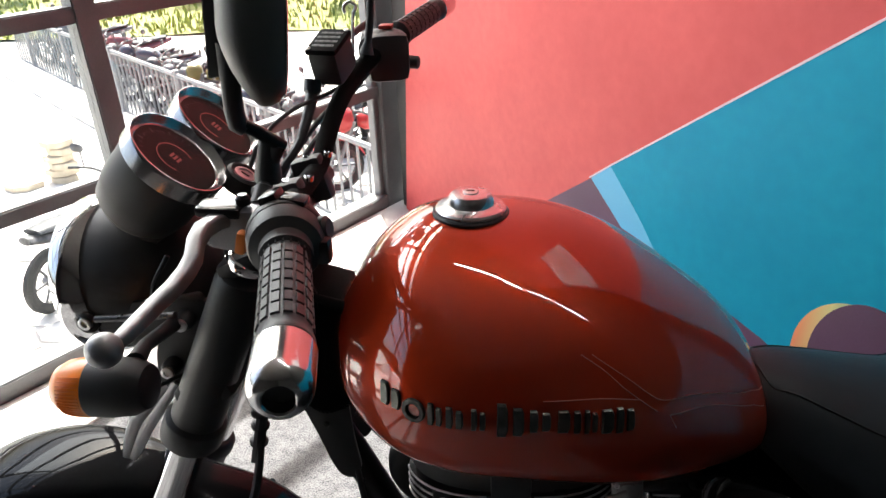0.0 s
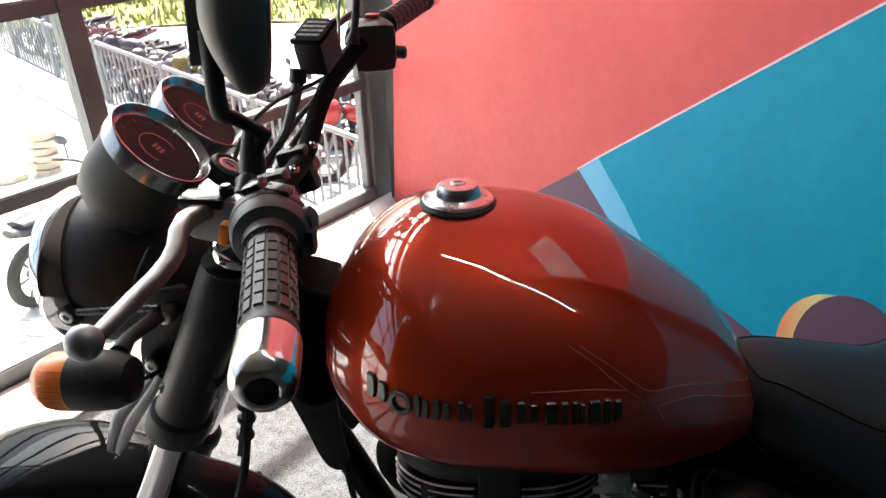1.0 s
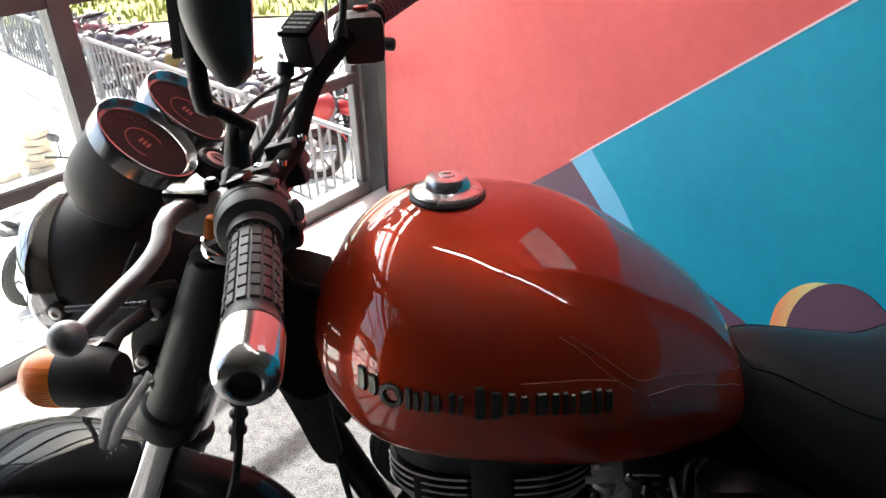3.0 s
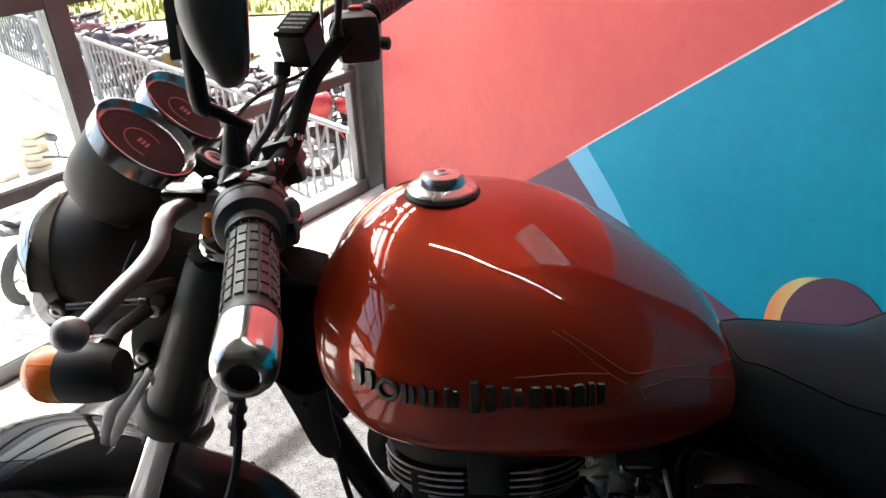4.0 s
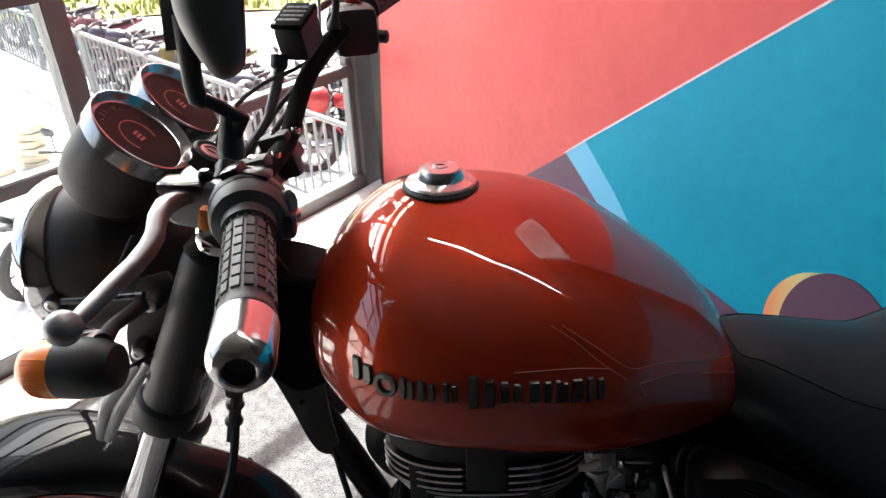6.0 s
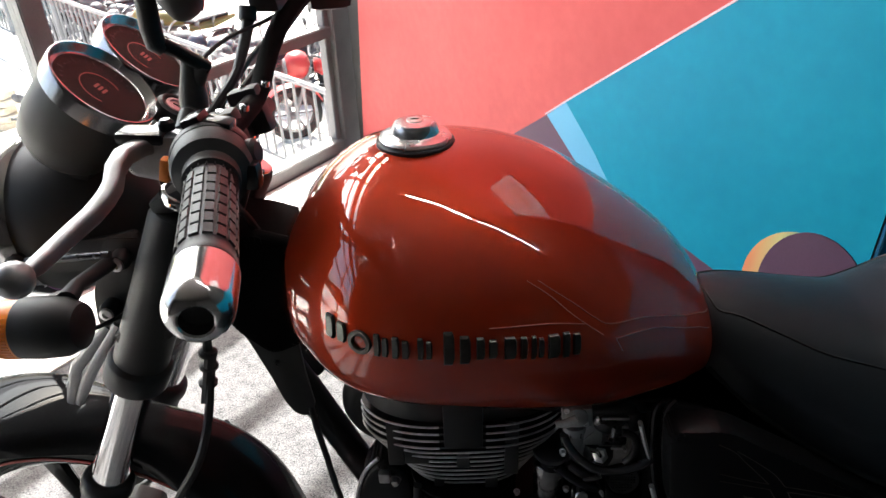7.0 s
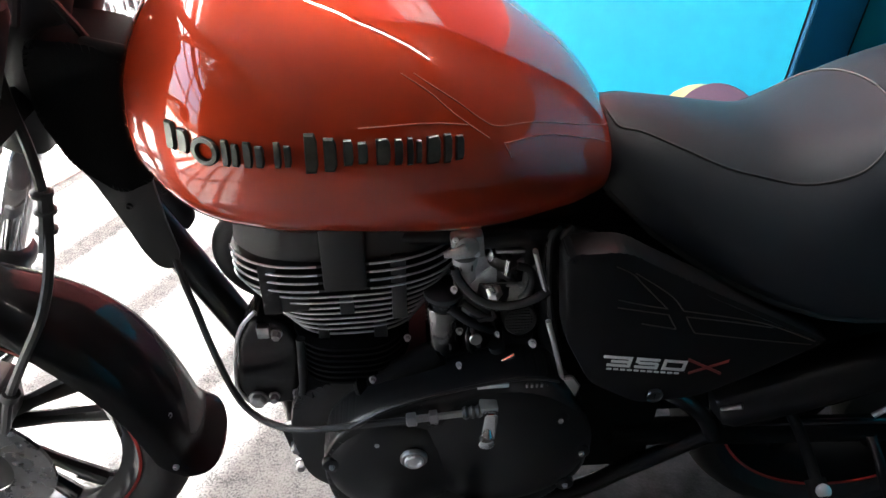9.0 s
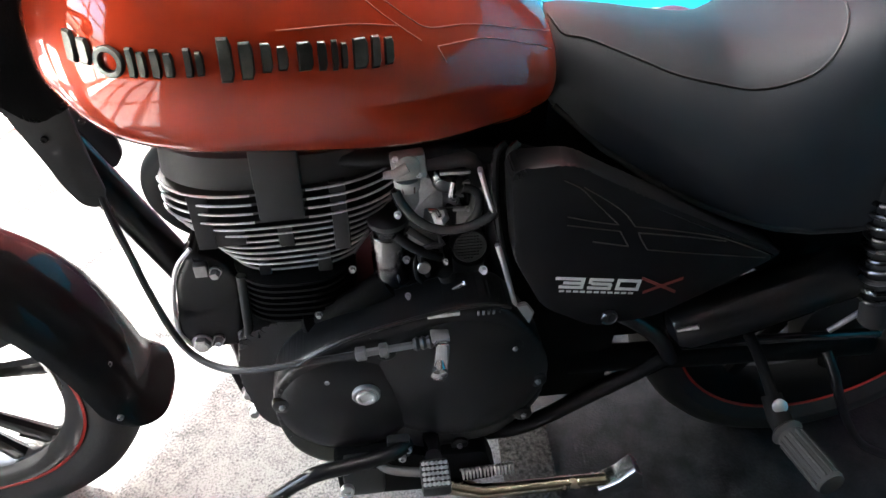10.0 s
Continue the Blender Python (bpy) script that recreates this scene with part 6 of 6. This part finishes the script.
sh = B("shock_absorber", tube([(1.219, -0.175, 0.66), (1.289, -0.175, 0.42)], 0.017, 16), "satin_black", None, "rear shock absorber with a dull metal spring")
sa, sb = Vector((1.226, -0.175, 0.635)), Vector((1.276, -0.175, 0.465))
su, sv, sw_ = frame_of(sb - sa)
B("spring", tube([sa.lerp(sb, k / 150) + (su * math.cos(k * 2 * math.pi / 15) + sv * math.sin(k * 2 * math.pi / 15)) * 0.022 for k in range(151)], 0.0034, 8), "dark_steel", sh, "dull metal coil spring")
B("rear_mudguard", loft([[Vector((1.35 + r * math.cos(a), y, 0.31 + r * math.sin(a))) for y, r in ((-0.085, 0.325), (-0.06, 0.352), (0, 0.362), (0.06, 0.352), (0.085, 0.325), (0.055, 0.346), (0, 0.355), (-0.055, 0.346))] for a in [radians(8 + 6 * i) for i in range(24)]]), "gloss_black", None, "black rear mudguard")
B("brake_rod", tube([(1.05, -0.15, 0.37), (1.22, -0.155, 0.372), (1.34, -0.15, 0.36)], 0.005, 8), "gloss_black")
B("brake_rod", tube([(1.249, -0.160, 0.387), (1.320, -0.160, 0.456)], 0.004, 8), "dull_steel")
B("hub_rear", lathe([(0.075, 0), (0.078, 0.01), (0.072, 0.03), (0.04, 0.04)], (1.35, -0.055, 0.31), (0, -1, 0), 32), "satin_black", rw)

# ---- stands and foot controls ----
ss = B("side_stand", tube([(0.700, -0.190, 0.172), (0.775, -0.215, 0.172), (0.950, -0.222, 0.184)], [0.014, 0.011, 0.010], 14), "brass", None, "worn bright side stand folded back")
B("stand_foot", prism([(0.938, 0.176), (0.965, 0.192), (0.985, 0.218), (0.998, 0.204), (1.006, 0.170), (0.970, 0.166)], side(-0.236), (0, 0.030, 0), 0.003), "satin_chrome", ss, "chrome side stand foot")
gp0 = B("gear_lever", tube([(0.488, -0.252, 0.258), (0.530, -0.250, 0.292), (0.560, -0.250, 0.310), (0.601, -0.240, 0.305), (0.650, -0.225, 0.300), (0.672, -0.205, 0.290)], [0.0075, 0.008, 0.009, 0.009, 0.009, 0.01], 10, 4), "gloss_black", None, "black gear lever")
B("lever_joint", rbox((0.612, -0.215, 0.246), (0.055, 0.030, 0.060), 0.008), "satin_black", gp0)
B("lever_bolt", capbolt((0.590, -0.238, 0.250), (0, -1, 0.3), 0.009, 0.006), "steel", gp0)
B("link", rbox((0.660, -0.206, 0.288), (0.030, 0.014, 0.036), 0.004), "satin_black", gp0)
for x, z in ((0.648, 0.290), (0.672, 0.292), (0.664, 0.274)):
    B("link_bolt", capbolt((x, -0.214, z), (0, -1, 0.2), 0.005, 0.005), "dull_steel", gp0)
B("link_rod", tube([(0.625, -0.225, 0.298), (0.645, -0.232, 0.276), (0.690, -0.238, 0.270)], 0.006, 10, 4), "lever", gp0)
fp = B("footpeg", rbox((0.703, -0.258, 0.288), (0.037, 0.044, 0.020), 0.006), "satin_black", None, "knurled steel rider footpeg")
for i in range(6):
    for j in range(5):
        B("peg_tooth", lathe([(0.0032, 0), (0.0010, 0.004)], (0.689 + 0.0056 * i, -0.274 + 0.0075 * j, 0.298), (0, 0, 1), 6), "steel", fp)
B("peg_arm", tube([(0.70, -0.12, 0.26), (0.705, -0.19, 0.27), (0.703, -0.235, 0.298)], 0.011, 12, 4), "gloss_black", fp)
B("stand_spring", tube([Vector((0.745, -0.205, 0.205)).lerp(Vector((0.820, -0.205, 0.210)), k / 120) + Vector((0, math.cos(k * 2 * math.pi / 8), math.sin(k * 2 * math.pi / 8))) * 0.007 for k in range(121)], 0.0016, 5), "dull_steel", None, "steel stand spring")

# ---- floor mats by the motorcycle ----
mat_bm = prism([(0.845, 0.03), (0.935, 0.03), (0.915, -0.45), (0.825, -0.45)], lambda a, b: (a, b, 0.001), (0, 0, 0.012), 0.002)
tagged(obj("doormat", mat_bm, "doormat"), "coarse brown bristle mat on the carpet", "doormat")


# ---- outside: fence, parked motorcycles, slabs, grass ----
def outthing(name, label, category, group=""):
    return tagged(new(name), label, category, group)


FA, FB = Vector((-9.4, 12.75, GZ)), Vector((-0.55, 5.0, GZ))
FDIR = (FB - FA).normalized()
fence = outthing("fence", "grey painted metal railing along the yard", "fence")
FL = (FB - FA).length
UPZ = Vector((0, 0, 1))
part("top_bar", tube([FA + UPZ * 1.0, FB + UPZ * 1.0], 0.030, 8), "fence", fence)
part("bottom_bar", tube([FA + UPZ * 0.12, FB + UPZ * 0.12], 0.020, 8), "fence", fence)
nbar = int(FL / 0.155)
for i in range(nbar + 1):
    p = FA + FDIR * (FL * i / nbar)
    if i % 14 == 6:
        part("post", tube([p, p + UPZ * 1.06], 0.042, 8), "fence", fence)
    else:
        part("bar", tube([p + UPZ * 0.10, p + UPZ * 1.0], 0.015, 6), "fence", fence)
kerb = bmesh.new()
side_v = Vector((FDIR.y, -FDIR.x, 0))
if side_v.y > 0:
    side_v = -side_v
loft([[FA + side_v * a + UPZ * b for a, b in ((-0.15, 0.0), (-0.15, 0.10), (0.55, 0.10), (0.55, 0.0))], [FB + side_v * a + UPZ * b for a, b in ((-0.15, 0.0), (-0.15, 0.10), (0.55, 0.10), (0.55, 0.0))]], True, kerb)
tagged(obj("kerb", kerb, "kerb", smooth=False), "pale concrete kerb under the railing", "kerb", kind="structure")


def parked(colour, label, lean=8):
    """A parked motorcycle, its front along -x, standing on its own wheels."""
    e = tagged(new("parked_motorcycle"), label, "motorcycle", "parked motorcycles")
    def ring(cx, r, w):
        bm = bmesh.new()
        prof = [(r - 0.10, -w * 0.6), (r - 0.04, -w), (r, -w * 0.4), (r, w * 0.4), (r - 0.04, w), (r - 0.10, w * 0.6)]
        vs = [[bm.verts.new((cx + q * math.cos(2 * math.pi * k / 28), y, 0.31 + q * math.sin(2 * math.pi * k / 28))) for q, y in prof] for k in range(28)]
        for k in range(28):
            for j in range(6):
                bm.faces.new((vs[k][j], vs[(k + 1) % 28][j], vs[(k + 1) % 28][(j + 1) % 6], vs[k][(j + 1) % 6]))
        return bm
    for cx in (0.0, 1.28):
        w = part("wheel", ring(cx, 0.31, 0.05), "tyre", e)
        part("hub", lathe([(0.05, -0.05), (0.06, 0), (0.05, 0.05)], (cx, 0, 0.31), (0, 1, 0), 14), "moto_grey", w)
        for k in range(6):
            a = k * math.pi / 3
            part("spoke", tube([(cx, 0, 0.31), (cx + 0.215 * math.cos(a), 0, 0.31 + 0.215 * math.sin(a))], 0.012, 6), "moto_grey", w)
    part("fork", tube([(0.0, -0.08, 0.31), (0.22, -0.08, 0.85)], 0.025, 8), "moto_grey", e)
    part("fork", tube([(0.0, 0.08, 0.31), (0.22, 0.08, 0.85)], 0.025, 8), "moto_grey", e)
    part("mudguard", loft([[Vector((r * math.cos(a), y, 0.31 + r * math.sin(a))) for y, r in ((-0.06, 0.335), (0, 0.35), (0.06, 0.335), (0, 0.342))] for a in [radians(20 + 15 * i) for i in range(9)]]), colour, e)
    part("tank", loft([[Vector((x, w * math.cos(a), z + h * math.sin(a))) for a in [2 * math.pi * k / 16 for k in range(16)]] for x, w, z, h in ((0.27, 0.06, 0.82, 0.06), (0.34, 0.13, 0.83, 0.11), (0.50, 0.15, 0.83, 0.12), (0.66, 0.12, 0.80, 0.09), (0.72, 0.06, 0.78, 0.05))]), colour, e)
    part("seat", loft([[Vector((x, w * math.cos(a), z + h * math.sin(a))) for a in [2 * math.pi * k / 12 for k in range(12)]] for x, w, z, h in ((0.68, 0.08, 0.76, 0.04), (0.85, 0.13, 0.75, 0.045), (1.10, 0.13, 0.80, 0.05), (1.35, 0.09, 0.84, 0.03))]), "vinyl", e)
    part("tail", loft([[Vector((x, w * math.cos(a), z + h * math.sin(a))) for a in [2 * math.pi * k / 12 for k in range(12)]] for x, w, z, h in ((0.75, 0.13, 0.66, 0.06), (1.10, 0.14, 0.70, 0.07), (1.45, 0.06, 0.80, 0.04))]), colour, e)
    part("engine", rbox((0.56, 0, 0.45), (0.36, 0.28, 0.34), 0.06), "moto_dark", e)
    part("cowl", pebble((0.10, 0, 0.86), (0.13, 0.14, 0.14), Matrix.Identity(3), 2.4, 16), colour, e)
    part("headlamp", lathe([(0.09, 0), (0.08, 0.02), (0.0, 0.035)], (-0.02, 0, 0.85), (-1, 0, 0), 16), "moto_grey", e)
    part("handlebar", tube([(0.38, -0.36, 1.02), (0.28, -0.18, 1.0), (0.24, 0, 0.94), (0.28, 0.18, 1.0), (0.38, 0.36, 1.02)], 0.016, 8, 4), "moto_dark", e)
    for s in (-1, 1):
        m = part("mirror_stem", tube([(0.30, 0.24 * s, 1.01), (0.27, 0.28 * s, 1.16)], 0.008, 6), "moto_dark", e)
        part("mirror", pebble((0.27, 0.31 * s, 1.19), (0.02, 0.075, 0.045), Matrix.Identity(3), 2.4, 12), "moto_dark", m)
    part("silencer", tube([(0.55, 0.14, 0.25), (0.90, 0.17, 0.28), (1.35, 0.19, 0.36)], [0.03, 0.05, 0.055], 12), "moto_grey", e)
    part("swingarm", tube([(0.75, 0.09, 0.36), (1.28, 0.09, 0.31)], 0.03, 8), "moto_dark", e)
    part("stand", tube([(0.68, -0.14, 0.28), (0.74, -0.28, 0.02)], 0.014, 8), "moto_dark", e)
    return e


protos = [parked("moto_dark", "dark parked motorcycle with mirrors behind the railing"), parked("moto_blue", "dark blue parked motorcycle behind the railing"),
          parked("moto_pink", "faded pink parked motorcycle behind the railing"), parked("moto_yellow", "yellow parked motorcycle behind the railing"),
          parked("moto_red", "bright red parked motorcycle outside the window"), parked("moto_grey", "grey parked motorcycle behind the railing")]
angle = math.degrees(math.atan2(FDIR.y, FDIR.x)) + 90
AWAY = -side_v
spots = [(0, 0.5, 0.40), (5, 1.3, 0.50), (0, 2.1, 0.42), (2, 2.95, 0.55), (0, 3.75, 0.45), (1, 4.5, 0.40), (0, 5.25, 0.55), (5, 6.0, 0.42), (3, 6.7, 0.50), (0, 7.4, 0.42), (1, 8.1, 0.50), (0, 8.8, 0.45)]
used = set()
for i, (k, along, off) in enumerate(spots):
    p = FA + FDIR * along + AWAY * off
    m = pose(p.x, p.y, GZ, -7 if i % 3 else 6, 0, angle - 42 + (-9, 6, -4, 10, 2)[i % 5]) @ Matrix.Scale(0.9, 4)
    if k in used:
        copy_thing(protos[k], m)
    else:
        protos[k].matrix_basis = m
        used.add(k)
for p, rz in ((Vector((-1.45, 6.50, GZ)), 22),):
    m = pose(p.x, p.y, GZ, 7, 0, rz)
    if 4 in used:
        copy_thing(protos[4], m)
    else:
        protos[4].matrix_basis = m
        used.add(4)
copy_thing(protos[0], pose(-3.12, 5.10, GZ, -5, 0, 262))
copy_thing(protos[0], pose(-1.55, 7.55, GZ, -6, 0, 24))
copy_thing(protos[0], pose(-2.15, 7.35, GZ, 7, 0, 40))
copy_thing(protos[5], pose(-5.0, 8.3, GZ, 70, 0, 40))


def slab_shape(c, r, h, turn):
    """A thick six-sided paving slab with worn edges."""
    pts = [(c.x + r * (1.15 if k % 3 == 0 else 0.85) * math.cos(k * math.pi / 3 + turn), c.y + r * (1.15 if k % 3 == 0 else 0.85) * math.sin(k * math.pi / 3 + turn)) for k in range(6)]
    return prism(pts, lambda a, b: (a, b, c.z), (0, 0, h), 0.012)


rng = random.Random(4)
S0 = Vector((-4.86, 6.75, GZ))
for i in range(6):
    c = S0 + Vector((rng.uniform(-0.03, 0.03), rng.uniform(-0.03, 0.03), 0.086 * i))
    tagged(obj("paving_slab", slab_shape(c, 0.16 + rng.uniform(-0.015, 0.015), 0.078, rng.uniform(0, 0.4)), "slabs"), "tan six-sided concrete slab in a stack", "paving slab", "stacked slabs")
for x, y, t in ((-5.25, 6.5, 0.3), (-4.2, 7.3, 0.9), (-4.0, 7.7, 0.1)):
    tagged(obj("paving_slab", slab_shape(Vector((x, y, GZ)), 0.20, 0.07, t), "slabs"), "tan concrete slab lying loose on the ground", "paving slab", "stacked slabs")

# paving stones of the yard below the window
pave = bmesh.new()
rng = random.Random(8)
for i in range(16):
    for j in range(14):
        c = Vector((-4.6 + 0.42 * i * 0.62, 3.2 + 0.42 * j + (0.21 if i % 2 else 0), 0))
        q = slab_shape(Vector((c.x, c.y, GZ)), 0.195, 0.012 + rng.uniform(0, 0.006), 0)
        tmp = bpy.data.meshes.new("t")
        q.to_mesh(tmp)
        q.free()
        pave.from_mesh(tmp)
        bpy.data.meshes.remove(tmp)
tagged(obj("paving", pave, "paving", smooth=False), "worn pale six-sided paving stones in the yard", "paving", kind="stuff")

# grass bank beyond the yard
bank = bmesh.new()
rows = []
for i in range(25):
    row = []
    for j in range(13):
        x = -22 + 26 * i / 24
        y = 15.2 + 16 * j / 12
        z = GZ + 0.02 + 0.55 * min(1, j / 4) ** 1.3 + 0.15 * noise.noise(Vector((x * 0.3, y * 0.3, 0)))
        row.append(Vector((x + 0.15 * (y - 15.2), y + 0.10 * (x + 9), z)))
    rows.append(row)
loft(rows, False, bank, ring_closed=False)
tagged(obj("grass_bank", bank, "soil"), "sunlit grassy bank beyond the yard", "ground", kind="structure")
gr = bmesh.new()
rng = random.Random(11)
for _ in range(9000):
    i, j = rng.uniform(0, 23.99), rng.uniform(0, 1) ** 1.3 * 11.9
    a, b = int(i), int(j)
    p = rows[a][b].lerp(rows[a + 1][b], i - a).lerp(rows[a][b + 1].lerp(rows[a + 1][b + 1], i - a), j - b)
    w = rng.uniform(0.02, 0.06)
    d = Vector((rng.uniform(-1, 1), rng.uniform(-1, 1), 0)) * w
    h = Vector((rng.uniform(-0.1, 0.1), rng.uniform(-0.1, 0.1), rng.uniform(0.10, 0.34)))
    gr.faces.new([gr.verts.new(q) for q in (p - d, p + d, p + h)])
tagged(obj("grass", gr, "grass", smooth=False), "tall yellow-green grass on the bank", "grass", kind="stuff")
sh_rng = random.Random(5)


def shrub(c, r, label):
    """A low shrub: short stems and many small leaves."""
    e = tagged(new("shrub"), label, "shrub")
    st_ = bmesh.new()
    lf = bmesh.new()
    for _ in range(9):
        d = Vector((sh_rng.uniform(-1, 1), sh_rng.uniform(-1, 1), sh_rng.uniform(0.6, 1.3))).normalized()
        tip = c + d * r * sh_rng.uniform(0.6, 1.0)
        tube([c, c.lerp(tip, 0.5) + Vector((0, 0, 0.05)), tip], [0.02, 0.013, 0.005], 5, 0, st_)
        for _ in range(70):
            q = c.lerp(tip, sh_rng.uniform(0.3, 1.1)) + Vector((sh_rng.gauss(0, 0.16), sh_rng.gauss(0, 0.16), sh_rng.gauss(0, 0.12))) * r
            u = Vector((sh_rng.uniform(-1, 1), sh_rng.uniform(-1, 1), sh_rng.uniform(-0.6, 0.6))).normalized() * 0.07
            v = u.cross(Vector((sh_rng.uniform(-1, 1), sh_rng.uniform(-1, 1), 1))).normalized() * 0.035
            lf.faces.new([lf.verts.new(k) for k in (q - u, q + v, q + u, q - v)])
    part("stems", st_, "slabs", e)
    part("leaves", lf, "leaf", e)
    return e


for x, y, r in ((-9.6, 18.2, 0.8), (-8.3, 18.8, 0.9), (-11.0, 18.6, 0.7), (-6.5, 18.3, 0.8), (-13.5, 18.8, 0.8), (-3.8, 18.0, 0.9), (-7.2, 20.6, 1.0)):
    shrub(Vector((x, y, GZ + 0.45)), r, "low green shrub on the grassy bank")
gate = outthing("gate", "grey barred gate across the far yard", "gate")
G0, G1 = Vector((-6.9, 17.2, GZ + 0.3)), Vector((-5.4, 18.6, GZ + 0.3))
for z in (0.15, 1.5):
    part("gate_rail", tube([G0 + UPZ * z, G1 + UPZ * z], 0.04, 8), "fence", gate)
for i in range(11):
    p = G0.lerp(G1, i / 10)
    part("gate_bar", tube([p + UPZ * 0.15, p + UPZ * 1.5], 0.022, 6), "fence", gate)
